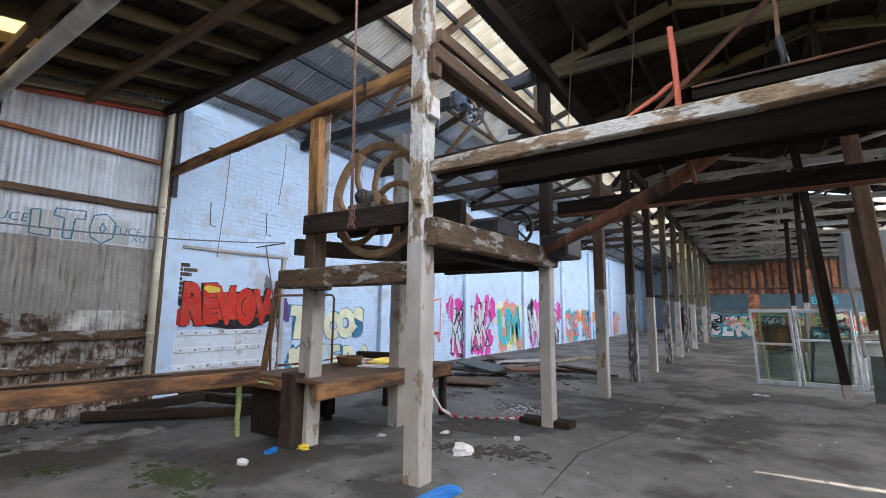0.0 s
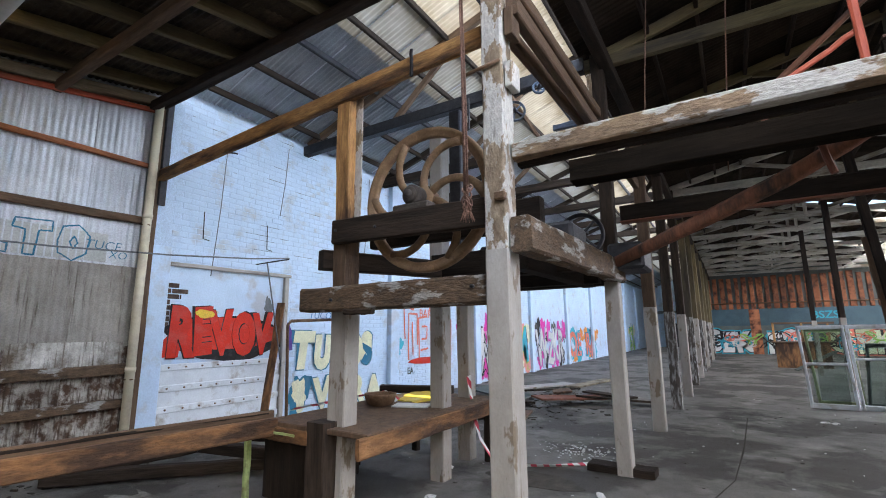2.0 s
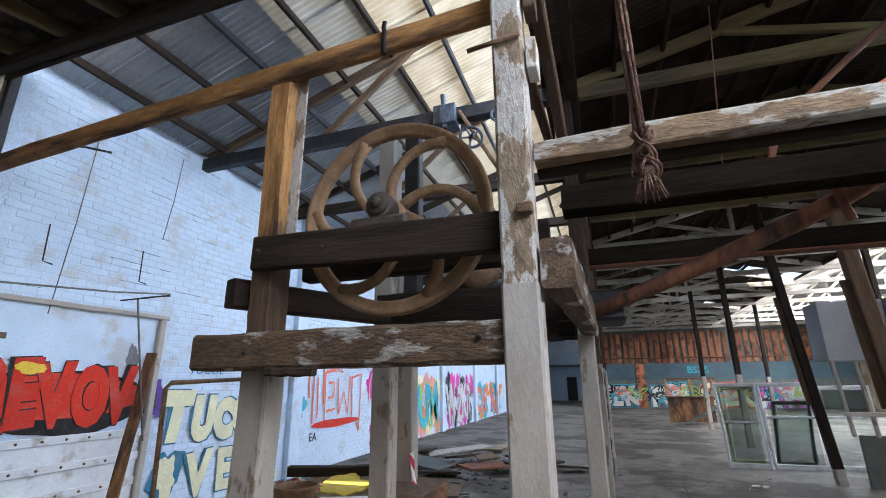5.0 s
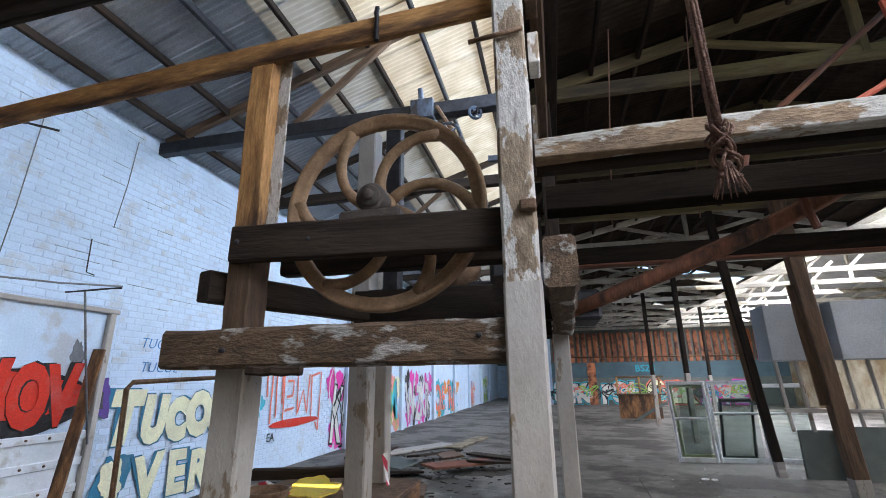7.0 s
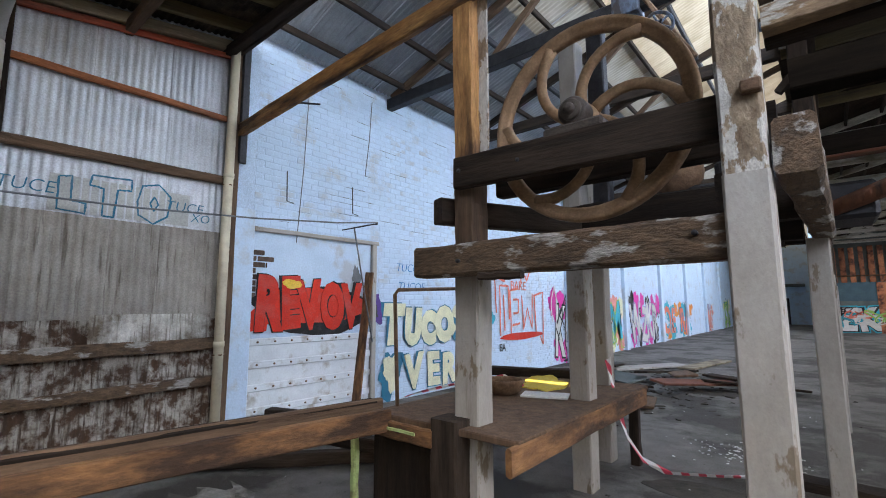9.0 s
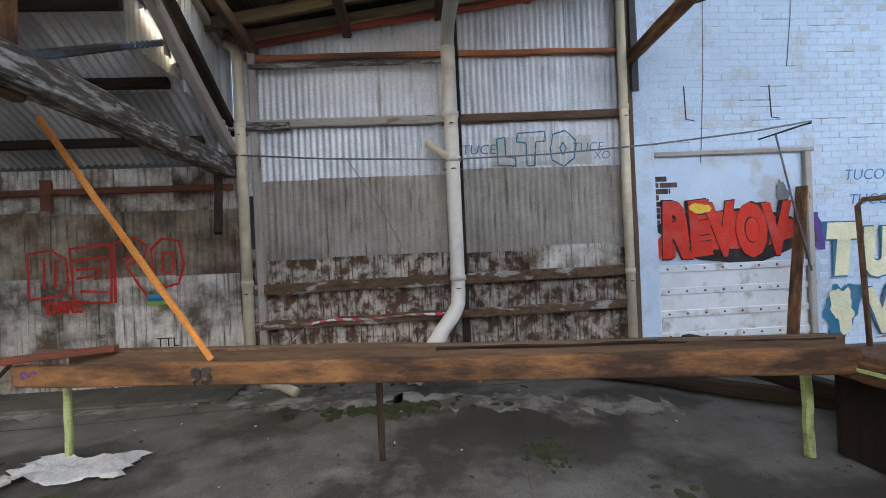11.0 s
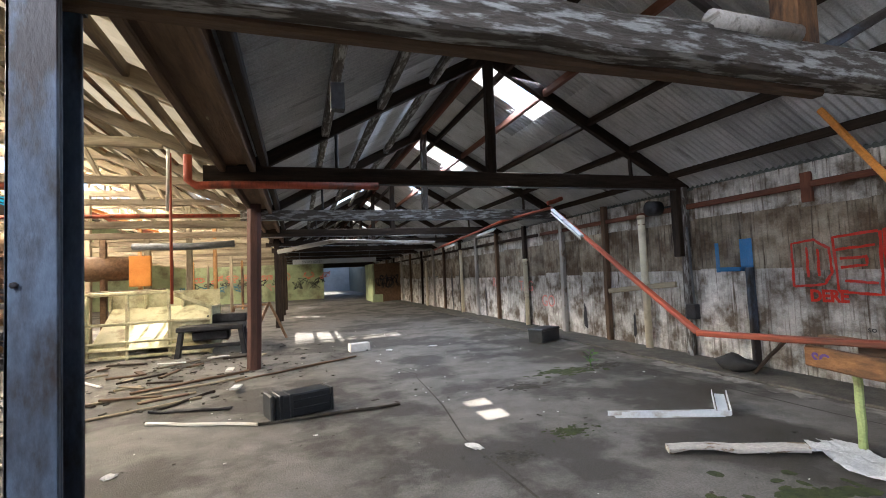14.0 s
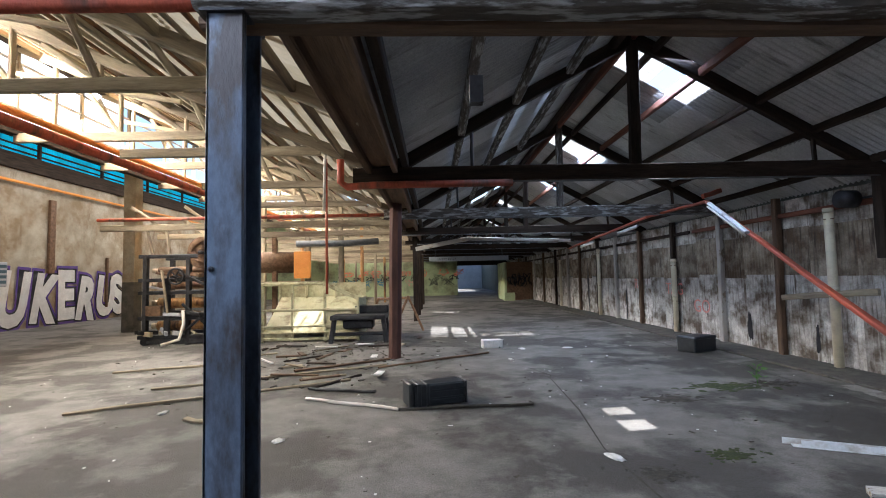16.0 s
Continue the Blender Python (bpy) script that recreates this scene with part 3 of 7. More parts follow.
# Out of view: dark roof added to keep light off the eastern side.
roof_sheet("roof_dark_well", (3.75, 5.17), (14.8, 5.3), -4.7, 0.12, M_ROOF_DARK, 28, "unseen dark roof added to limit the well's light")
HOLES_S = {(44, 2), (40, 2), (35, 2), (31, 2), (24, 2), (17, 2)}
roof_s = roof_sheet("roof_south_west_slope", (-5.75, 2.50), (-2.2, 4.54), -40.0, -4.9, M_ROOF_S, 9, "grey corrugated roof slope with roof lights", rows=3, skip=HOLES_S , single=True)
roof_s2 = roof_sheet("roof_south_east_slope", (0.84, 2.872), (-2.2, 4.54), -40.0, -4.9, M_ROOF_S, 10, "grey corrugated roof slope", single=True, skip={(21, 1), (12, 1), (31, 1), (30, 1), (29, 1)})
roof_f = roof_sheet("roof_sawtooth", (0.95, 2.95), (8.0, 6.0), -40.0, -4.7, M_YELLOW_SHEET, 11, "yellowed corrugated sawtooth roof", rows=4, skip={(31, 0), (31, 1), (32, 0), (32, 1), (20, 2), (14, 1)})


def tooth_patch(y0, y1, x0, x1):
    a, b = Vector((x0, y0, 2.95 + (x0 - 0.95) * 0.4326)), Vector((x1, y0, 2.95 + (x1 - 0.95) * 0.4326))
    part("roof_light", corr_data(y1 - y0, (b - a).length, int(x0 * 90), sheet=5, pitch=0.09, amp=0.011), M_YELLOW_SHEET, roof_f, "", frame_pose(a, (0, 1, 0), b - a), True)


tooth_patch(-16.24, -14.65, 0.95, 2.12)
tooth_patch(-16.24, -14.65, 2.74, 4.5)
tooth_patch(-16.24, -15.85, 2.10, 2.76)
tooth_patch(-14.95, -14.65, 2.10, 2.76)
# Translucent sheet chosen here only to bring light into the far bay.
roof_sheet("roof_sawtooth_far", (8.0, 4.25), (14.9, 6.9), -40.0, -4.7, M_YELLOW_SHEET, 12, "far bay sawtooth roof, made translucent to light the bay")
blue_band = tagged(part("window_blue", corr_data(28, 0.85, 13, rows=1), M_BLUE_SHEET, None, "", frame_pose((14.5, -40, 5.9), (0, 1, 0), (0, 0, 1)), True),
                   "bright blue translucent sheets above the wall", "window", kind="structure")
beam("sill_beam", (14.40, -40, 5.68), (14.40, -4.7, 5.68), 0.16, 0.52, M_WOOD_DARK, blue_band, steps=12)
sky_card = bpy.data.materials.new("overcast_glow")
sky_card.use_nodes = True
sky_card.node_tree.nodes["Principled BSDF"].inputs["Emission Color"].default_value = (0.93, 0.96, 1.0, 1)
sky_card.node_tree.nodes["Principled BSDF"].inputs["Emission Strength"].default_value = 0.55
tagged(part("backdrop", ([(80, -120, -0.3), (80, 90, -0.3), (80, 90, 70), (80, -120, 70)], [(0, 1, 2, 3)]), sky_card), "pale bright sky beyond the windows", "sky", kind="structure")
# glazing of the sawtooth
glazing = thing("window_sawtooth", "long row of white sawtooth windows", "window", (8.0, -22, 4.3), kind="structure")
for k in range(22):
    y = -5.2 - k * 1.55
    beam("mullion", (8.0, y, 4.25), (8.0, y, 6.0), 0.07, 0.07, M_WOOD_PALE, glazing, steps=2)
for z in (4.3, 4.72, 5.15, 5.58, 5.95):
    beam("glazing_bar", (8.0, -40, z), (8.0, -4.7, z), 0.05 if z not in (4.3, 5.95) else 0.16, 0.05 if z not in (4.3, 5.95) else 0.2, M_WOOD_DARK if z in (4.3, 5.95) else M_GREY_PAINT, glazing, steps=2)
# sheet step between the tall bay and the southern gable, torn near the corner
step = tagged(part("wall_step", corr_data(0.3, 1.5, 14, rows=1), M_ZINC, None, "", frame_pose((-5.5, -4.7, 2.6), (1, 0, 0), (0, 0, 1)), True),
              "blue-grey sheet closing the roof step, torn at the corner", "wall", kind="structure")
for k in range(9):
    x0 = -5.5 + 0.36 * k
    z0 = 2.52 + (x0 + 5.75) * 0.5746
    if k not in (3, 4):
        part("step_sheet", corr_data(0.38, max(0.1, 4.2 - z0), 60 + k, rows=1), M_ZINC, step, "", frame_pose((x0, -4.73 - 0.004 * (k % 2), z0), (1, 0, 0), (0, 0, 1)), True)
for k, (x0, x1, z0, z1) in enumerate(((-4.43, -4.30, 3.25, 4.2), (-4.16, -4.10, 3.3, 3.62), (-3.80, -3.68, 3.55, 4.2))):
    part("torn_strip", corr_data(x1 - x0, z1 - z0, 90 + k, rows=1), M_ZINC_OLD, step, "", frame_pose((x0, -4.74, z0), (1, 0, 0.12 * (-1) ** k), (-0.12 * (-1) ** k, 0, 1)), True)
for k, (xa, xb, ya) in enumerate(((-5.75, -4.32, -4.98), (-3.85, -3.72, -4.9), (-3.74, -2.2, -4.98))):
    a, b = Vector((xa, ya, 2.49 + (xa + 5.75) * 0.5746)), Vector((xb, ya, 2.49 + (xb + 5.75) * 0.5746))
    part("torn_sheet", corr_data(-4.72 - ya, (b - a).length, 70 + k, sheet=5, pitch=0.085, amp=0.011), M_ROOF_S, roof_s, "", frame_pose(a, (0, 1, 0), b - a), True)
# Added pane: glows white in the open tear and spreads the sun.
part("clear_pane", corr_data(0.8, 1.05, 97, rows=1), M_HOLE_GLARE, step, "added translucent pane standing in for glare through the hole", frame_pose((-4.45, -4.80, 3.2), (1, 0, 0), (0, 0, 1)), True)
# Added panes over the roof slits, for glare without sun spots below.
for y0, y1, xa, xb in ((-4.99, -4.73, -4.4, -3.7), (-6.27, -6.14, -3.45, -2.2)):
    a, b = Vector((xa, y0, 2.53 + (xa + 5.75) * 0.5746)), Vector((xb, y0, 2.53 + (xb + 5.75) * 0.5746))
    part("roof_light", corr_data(y1 - y0, (b - a).length, 98, sheet=5, pitch=0.085, amp=0.008), M_HOLE_GLARE, roof_s, "", frame_pose(a, (0, 1, 0), b - a), True)
for x0, x1, z0, z1 in ((-3.6, 0.4, 3.75, 4.1),):
    part("step_sheet", corr_data(x1 - x0, z1 - z0 + 0.3, int(z0 * 50), rows=1), M_ZINC_OLD, step, "", frame_pose((x0, -4.72, z0), (1, 0, 0), (0, 0, 1)), True)
# Above the view; boarding added to stop sun leaking onto the floor.
tagged(box("wall_step_west", (0.38, -4.75, 3.9), (1.295, -4.65, 5.2), M_DARK_PANEL), "unseen dark boarding added to stop a sun leak", "wall", kind="structure")
tagged(box("wall_step_east", (1.3, -4.75, 3.0), (8.0, -4.65, 5.2), M_DARK_PANEL), "dark boarding above the steel post line", "wall", kind="structure")
tagged(box("wall_gable_east", (8.0, -4.75, 0), (14.5, -4.65, 6.9), M_DARK_PANEL), "dark boarding closing the far bay", "wall", kind="structure")

# roof lights of the southern gable, some broken open
def slope_panel(y0, x0, x1):
    a, b = Vector((x0, y0, 2.50 + (x0 + 5.75) * 0.5746 + 0.01)), Vector((x1, y0, 2.50 + (x1 + 5.75) * 0.5746 + 0.01))
    part("roof_light", corr_data(0.76, (b - a).length, int(-y0 * 9), sheet=5, pitch=0.09, amp=0.011), M_WHITE_SHEET, roof_s, "", frame_pose(a, (0, 1, 0), b - a), True)


for y0, y1 in ((-6.43, -6.245), (-6.165, -5.66)):
    a, b = Vector((-3.42, y0, 3.85)), Vector((-2.2, y0, 4.55))
    part("sheet", corr_data(y1 - y0, (b - a).length, 33, sheet=5, pitch=0.085, amp=0.011), M_ROOF_S, roof_s, "", frame_pose(a, (0, 1, 0), b - a), True)
for i in (40, 35, 24, 17):
    y = -40 + i * 0.763
    if i == 40:
        slope_panel(y, -3.42, -3.05)
        slope_panel(y, -2.80, -2.2)
    else:
        slope_panel(y, -3.42, -2.2)
for k in range(4):
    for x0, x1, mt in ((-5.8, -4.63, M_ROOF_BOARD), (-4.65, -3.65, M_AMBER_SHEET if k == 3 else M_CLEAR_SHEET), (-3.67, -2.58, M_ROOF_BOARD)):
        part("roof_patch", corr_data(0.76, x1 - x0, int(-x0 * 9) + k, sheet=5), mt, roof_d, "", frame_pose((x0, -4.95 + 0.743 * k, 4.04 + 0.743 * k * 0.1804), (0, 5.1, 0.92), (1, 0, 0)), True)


# Hidden above the tall bay roof; added to block sun from the frame.
tagged(part("wall_gable_step", corr_data(3.5, 1.95, 15, rows=1), M_ROOF, None, "", frame_pose((-3.5, 0.135, 4.96), (1, 0, 0), (0, 0, 1)), True),
       "unseen iron sheets added to keep sun off the frame", "wall", kind="structure")
# purlins and rafters of the west bay
for i in range(8):
    x = -5.1 + i * 0.72
    z = 5.06 + (x + 5.75) * 0.3462 - 0.075
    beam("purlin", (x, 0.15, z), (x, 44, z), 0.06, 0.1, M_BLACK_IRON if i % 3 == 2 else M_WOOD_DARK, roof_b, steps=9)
TRUSS_Y = [2.8, 5.15, 7.5, 9.85, 12.2, 14.55, 16.9, 19.25, 21.6, 24.0, 26.4, 28.8, 31.2]
for i in range(7):
    for s, r in ((1, roof_e), (-1, roof_e2)):
        x = 0.15 + i * 0.55
        z = 5.14 + x * 0.2493 - 0.09
        if s < 0:
            x = 6.95 - i * 0.55
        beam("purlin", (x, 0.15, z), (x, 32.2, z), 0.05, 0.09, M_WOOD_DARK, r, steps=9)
for i in range(9):
    x = -5.65 + i * 0.72
    beam("joist", (x, -4.9, 3.94), (x, 0.1, 4.85), 0.07, 0.14, M_WOOD_DIM, roof_d)
for y in (-4.4, -3.3, -2.2, -1.1, -0.05):
    z = 4.04 + (y + 4.95) * 0.1804 - 0.23
    beam("batten", (-5.5, y, z), (0.4, y, z), 0.1, 0.12, M_WOOD_DARK if y > -1 else M_WOOD, roof_d)
beam("fascia", (-5.6, 0.1, 4.8), (0.4, 0.1, 4.9), 0.06, 0.2, M_WOOD_DARK, roof_d)


def truss_dark(y, n):
    t = thing("roof_truss", "pale weathered timber roof truss with king post", "roof truss", (0, y, 5.0), "northern roof trusses")
    # Trusses from the fourth on are whitened in colour to look lit.
    far = M_WOOD_DIM if n < 3 else M_TRUSS_LIT
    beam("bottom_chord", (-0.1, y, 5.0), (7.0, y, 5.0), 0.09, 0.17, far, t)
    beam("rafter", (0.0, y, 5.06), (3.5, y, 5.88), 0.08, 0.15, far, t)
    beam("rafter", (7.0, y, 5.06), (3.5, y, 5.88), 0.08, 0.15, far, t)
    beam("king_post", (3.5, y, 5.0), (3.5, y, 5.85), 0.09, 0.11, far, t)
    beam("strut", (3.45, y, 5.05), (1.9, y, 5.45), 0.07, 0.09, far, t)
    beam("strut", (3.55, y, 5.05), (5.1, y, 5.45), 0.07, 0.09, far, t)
    if n < 2:
        return t
    beam("bottom_chord", (7.0, y, 5.0), (14.4, y, 5.0), 0.09, 0.17, far, t)
    beam("rafter", (7.05, y, 5.06), (10.7, y, 6.3), 0.08, 0.15, far, t)
    beam("king_post", (10.7, y, 5.0), (10.7, y, 6.3), 0.09, 0.11, far, t)
    for a in (8.2, 9.4, 11.9, 13.1):
        beam("strut", (a, y, 5.05), (a + 0.8, y, 5.75 if a < 10.7 else 5.5), 0.06, 0.08, far, t)
    return t


for n, y in enumerate(TRUSS_Y):
    truss_dark(y, n)
for n, y in enumerate(TRUSS_Y[:9]):
    t = thing("roof_tie", "dark timber tie beam with sloping rafter", "roof truss", (-2.7, y, 5.0), "western roof ties")
    beam("tie_beam", (-5.46, y - 0.02, 5.0), (-0.1, y - 0.02, 5.02), 0.14, 0.19, M_WOOD_DARK if n else M_BLACK_IRON, t)
    beam("rafter", (-5.4, y, 5.13), (0.0, y, 6.93), 0.09, 0.14, M_WOOD if n == 0 else M_WOOD_DARK, t)
    beam("post", (-0.1, y - 0.02, 5.1), (-0.1, y - 0.02, 6.9), 0.1, 0.1, M_WOOD_DARK, t)
    if n < 3:
        beam("strut", (-3.3, y, 5.1), (-1.9, y, 6.28), 0.08, 0.10, M_WOOD, t)

# southern gable trusses
S_TRUSS = [-8.6, -12.05, -15.5, -18.9, -22.3, -25.7, -29.1, -32.5, -35.9]
for n, y in enumerate(S_TRUSS):
    t = thing("roof_truss", "dark timber roof truss on the low sheet wall", "roof truss", (-2.2, y, 2.7), "southern roof trusses")
    m = M_WOOD_DARK if n != 1 else M_PEEL_GREY
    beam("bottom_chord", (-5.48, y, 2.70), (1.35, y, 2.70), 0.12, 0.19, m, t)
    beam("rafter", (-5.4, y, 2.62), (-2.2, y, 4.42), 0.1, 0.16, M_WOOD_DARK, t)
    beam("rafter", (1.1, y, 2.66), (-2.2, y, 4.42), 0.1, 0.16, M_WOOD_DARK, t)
    beam("king_post", (-2.17, y, 2.72), (-2.2, y, 4.45), 0.12, 0.12, m, t)
    beam("hanger", (-4.45, y, 2.75), (-4.45, y, 3.15), 0.05, 0.05, M_WOOD_DARK, t)
    beam("hanger", (-0.12, y, 2.75), (-0.12, y, 3.3), 0.04, 0.04, M_BLACK_IRON, t)
    tube("conduit", [(1.2, y + 0.08, 2.60), (-1.8, y + 0.08, 2.58), (-5.2, y + 0.08, 2.58)], 0.012, M_CABLE, t, sides=6)
beam("ridge_beam", (-2.2, -40, 4.45), (-2.2, -4.9, 4.45), 0.06, 0.16, M_REDBROWN, roof_s, steps=12)
for i, f in enumerate((0.12, 0.33, 0.54, 0.75, 0.92)):
    z = 2.60 + 1.82 * f - 0.02
    beam("purlin", (-5.55 + 3.35 * f, -40, z), (-5.55 + 3.35 * f, -4.9, z), 0.07, 0.1, M_REDBROWN if i in (3,) else M_WOOD_DARK, roof_s, steps=12)
    beam("purlin", (1.1 - 3.3 * f, -40, z + 0.05), (1.1 - 3.3 * f, -4.9, z + 0.05), 0.09, 0.11, M_PEEL_GREY if i in (1, 2, 3) else M_WOOD_DARK, roof_s2, steps=12)
# sawtooth trusses of the eastern hall
for n in range(15):
    y = -7.0 - n * 2.2
    t = thing("roof_truss", "cream painted timber sawtooth truss", "roof truss", (4.5, y, 4.2), "eastern roof trusses")
    beam("bottom_chord", (3.7, y, 4.15), (8.0, y, 4.15), 0.09, 0.17, M_WOOD_PALE, t)
    beam("rafter", (1.0, y, 2.88), (8.0, y, 5.86), 0.08, 0.16, M_WOOD_PALE, t)
    beam("collar", (1.9, y, 3.2), (4.6, y, 3.2), 0.06, 0.13, M_WOOD_PALE, t)
    if n > 2:
        beam("lower_tie", (1.2, y, 2.74), (8.0, y, 2.72), 0.08, 0.15, M_WOOD_PALE, t)
        for a in (1.9, 3.1, 4.3, 5.5, 6.7):
            beam("web", (a, y, 2.78), (a + 0.6, y, 3.2), 0.05, 0.07, M_WOOD_PALE, t, steps=3)
    if n in (5, 7, 9, 11, 13):
        for a in (3.4, 5.9):
            beam("post", (a, y, 0), (a, y, 4.1), 0.13, 0.14, M_WOOD_PALE if n % 4 == 1 else M_WOOD_WARM, t)
    for a in (1.8, 2.6, 3.3):
        beam("web", (a, y, 3.2), (a + 0.45, y, 3.05 + (a + 0.45 - 0.95) * 0.4326 - 0.1), 0.05, 0.07, M_WOOD_PALE, t, steps=3)
    beam("brace", (3.6, y, 4.1), (6.4, y, 5.1), 0.05, 0.09, M_WOOD_PALE, t, steps=3)
    beam("brace", (4.4, y + 1.1, 4.35), (7.2, y + 0.9, 4.95), 0.05, 0.08, M_WOOD_PALE, t, steps=3)
    for a in (4.9, 6.1, 7.3):
        beam("web", (a, y, 4.2), (a, y, 4.42 + (a - 4.7) * 0.42), 0.06, 0.08, M_WOOD_PALE, t, steps=3)
        beam("web", (a, y, 4.2), (a + 0.8, y, 4.75 + (a - 4.9) * 0.42), 0.05, 0.07, M_WOOD_PALE, t, steps=3)
for i in range(6):
    x = 1.6 + i * 1.2
    z = 2.95 + (x - 0.95) * 0.4326 - 0.09
    beam("purlin", (x, -40, z), (x, -4.7, z), 0.06, 0.1, M_WOOD_PALE, roof_f, steps=9)
for i in range(23):
    x = 1.35 + i * 0.29
    z = 2.95 + (x - 0.95) * 0.4326 - 0.035
    beam("batten", (x, -40, z), (x, -4.7, z), 0.05, 0.045, M_WOOD_PALE if i % 3 else M_WOOD_MID, roof_f, steps=9)
for z in (6.05, 6.25, 6.5):
    beam("glazing_bar", (14.40, -40, z), (14.40, -12, z), 0.05, 0.06, M_WOOD_DARK, blue_band, steps=4)
for k in range(9):
    beam("mullion", (14.38, -38 + 3.1 * k, 5.85), (14.38, -38 + 3.1 * k, 6.75), 0.1, 0.1, M_WOOD_DARK, blue_band, steps=2)
valley = thing("valley_gutter", "dark timber valley gutter between the roofs", "gutter", (1.05, -8, 2.8))
beam("soffit_board", (1.0, -4.8, 2.84), (1.0, -40, 2.84), 0.34, 0.05, M_WOOD, valley, steps=14)
beam("side_beam", (1.15, -4.8, 2.81), (1.15, -40, 2.81), 0.07, 0.18, M_WOOD, valley, steps=14)
beam("side_beam", (0.83, -4.8, 2.81), (0.83, -40, 2.81), 0.07, 0.18, M_WOOD, valley, steps=14)
beam("long_plate", (0.06, -0.1, 3.96), (0.12, 11, 3.96), 0.09, 0.15, M_WOOD, roof_e, steps=9)
beam("long_plate", (0.2, 0.1, 4.86), (0.2, 32, 4.86), 0.14, 0.18, M_WOOD_DARK, roof_e, steps=9)

# corrugated cladding of the tall bay
def sheets(y0, y1, z0, z1, material, parent, off, seed, sheet=0.76, jag=0.04):
    rnd = random.Random(seed)
    n = max(1, round((y1 - y0) / sheet))
    w = (y1 - y0) / n
    cache = [corr_data(w, z1 - z0, seed * 7 + k, sheet=5.0) for k in range(min(n, 4))]
    meshes = []
    for k in range(n):
        if k < 4:
            o = part("sheet", cache[k], material, parent, "", west(y0 + k * w, z0 + rnd.uniform(-jag, jag), off + 0.006 * (k % 2)), True)
            meshes.append(o.data)
        else:
            part("sheet", meshes[k % 4], material, parent, "", west(y0 + k * w, z0 + rnd.uniform(-jag, jag), off + 0.006 * (k % 2)))


sheets(-4.6, -2.12, 2.2, 4.6, M_ZINC, tall_wall, 0.0, 21, jag=0.01)
sheets(-2.12, 0.12, 2.2, 4.95, M_ZINC, tall_wall, 0.0, 22, jag=0.01)
sheets(-4.55, 0.12, -0.02, 1.55, M_ZINC_RUST, tall_wall, 0.0, 24)
sheets(-4.45, -2.2, 1.42, 2.36, M_ZINC_OLD, tall_wall, 0.03, 25, jag=0.012)
sheets(-2.05, 0.0, 1.40, 2.42, M_ZINC_OLD, tall_wall, 0.03, 26, jag=0.012)
sheets(-1.2, -0.1, 1.1, 1.45, M_ZINC_CREAM, tall_wall, 0.045, 27, jag=0.01)
for z, mt, w, h in ((3.80, M_RUST_TIMBER, 0.05, 0.07), (1.08, M_PEEL_BEAM, 0.08, 0.13), (0.66, M_PEEL_BEAM, 0.07, 0.11)):
    beam("girt", (-5.39, -4.5, z), (-5.39, 0.02, z + 0.03), w, h, mt, tall_wall, rough=0.008 if z < 2 else 0.004, steps=16)
beam("girt", (-5.39, -4.5, 3.02), (-5.39, -2.15, 3.03), 0.06, 0.1, M_GREY_PAINT, tall_wall, "pale grey painted girt", steps=9)
beam("girt", (-5.39, -2.05, 3.03), (-5.39, 0.02, 3.05), 0.06, 0.1, M_WOOD, tall_wall, steps=9)
beam("girt", (-5.38, -4.5, 3.93), (-5.38, 0.05, 4.66), 0.05, 0.07, M_RED, tall_wall)
beam("top_plate", (-5.4, -4.6, 4.02), (-5.4, 0.1, 4.8), 0.12, 0.13, M_WOOD_PALE, tall_wall)
beam("white_girt", (-5.36, -4.45, 3.68), (-5.36, -2.2, 3.72), 0.04, 0.06, M_PEEL_GREY, tall_wall)
beam("white_girt", (-5.35, -4.9, 3.0), (-5.35, -4.0, 2.98), 0.06, 0.09, M_PEEL_GREY, tall_wall)
for y in (-4.42, -2.03):
    beam("stud", (-5.4, y, 0.0), (-5.4, y, 4.1 + (y + 4.6) * 0.16), 0.09, 0.09, M_GREY_PAINT if y < -4 else M_WOOD_DARK, tall_wall)
beam("corner_stud", (-5.38, 0.1, 0.0), (-5.38, 0.1, 4.75), 0.07, 0.09, M_WOOD, tall_wall)
beam("corner_stud", (-5.33, 0.17, 3.3), (-5.33, 0.17, 4.85), 0.05, 0.1, M_BLACK_IRON, tall_wall)
# low southern wall
sheets(-38, -4.62, -0.02, 1.36, M_ZINC_CREAM, low_wall, 0.0, 31)
sheets(-38, -4.62, 1.32, 2.08, M_ZINC_BROWN, low_wall, 0.012, 32, jag=0.05)
sheets(-38, -4.62, 2.02, 2.58, M_ZINC_CREAM, low_wall, -0.012, 33, jag=0.02)
beam("girt", (-5.38, -13.0, 2.32), (-5.38, -4.7, 2.30), 0.05, 0.08, M_REDBROWN, low_wall, steps=9)
beam("girt", (-5.4, -38.0, 2.3), (-5.4, -13.2, 2.32), 0.05, 0.08, M_WOOD_DARK, low_wall, steps=9)
for k, y in enumerate((-8.6, -10.55, -12.1, -13.9, -15.7, -17.4, -19.0, -21.0, -22.6, -24.6, -27, -29.2, -31.5, -34)):
    beam("stud", (-5.37, y, 0), (-5.37, y + 0.05, 2.62), 0.1, 0.11, (M_WOOD_DARK, M_WOOD, M_GREY_PAINT)[k % 3] if k else M_PEEL_GREY, low_wall)
beam("stud_cap", (-5.3, -8.62, 1.55), (-5.3, -8.62, 2.62), 0.13, 0.14, M_WOOD_DARK, low_wall)
beam("stud_short", (-5.37, -7.55, 0.0), (-5.37, -7.55, 1.35), 0.13, 0.05, M_STEEL_BLUE, low_wall)
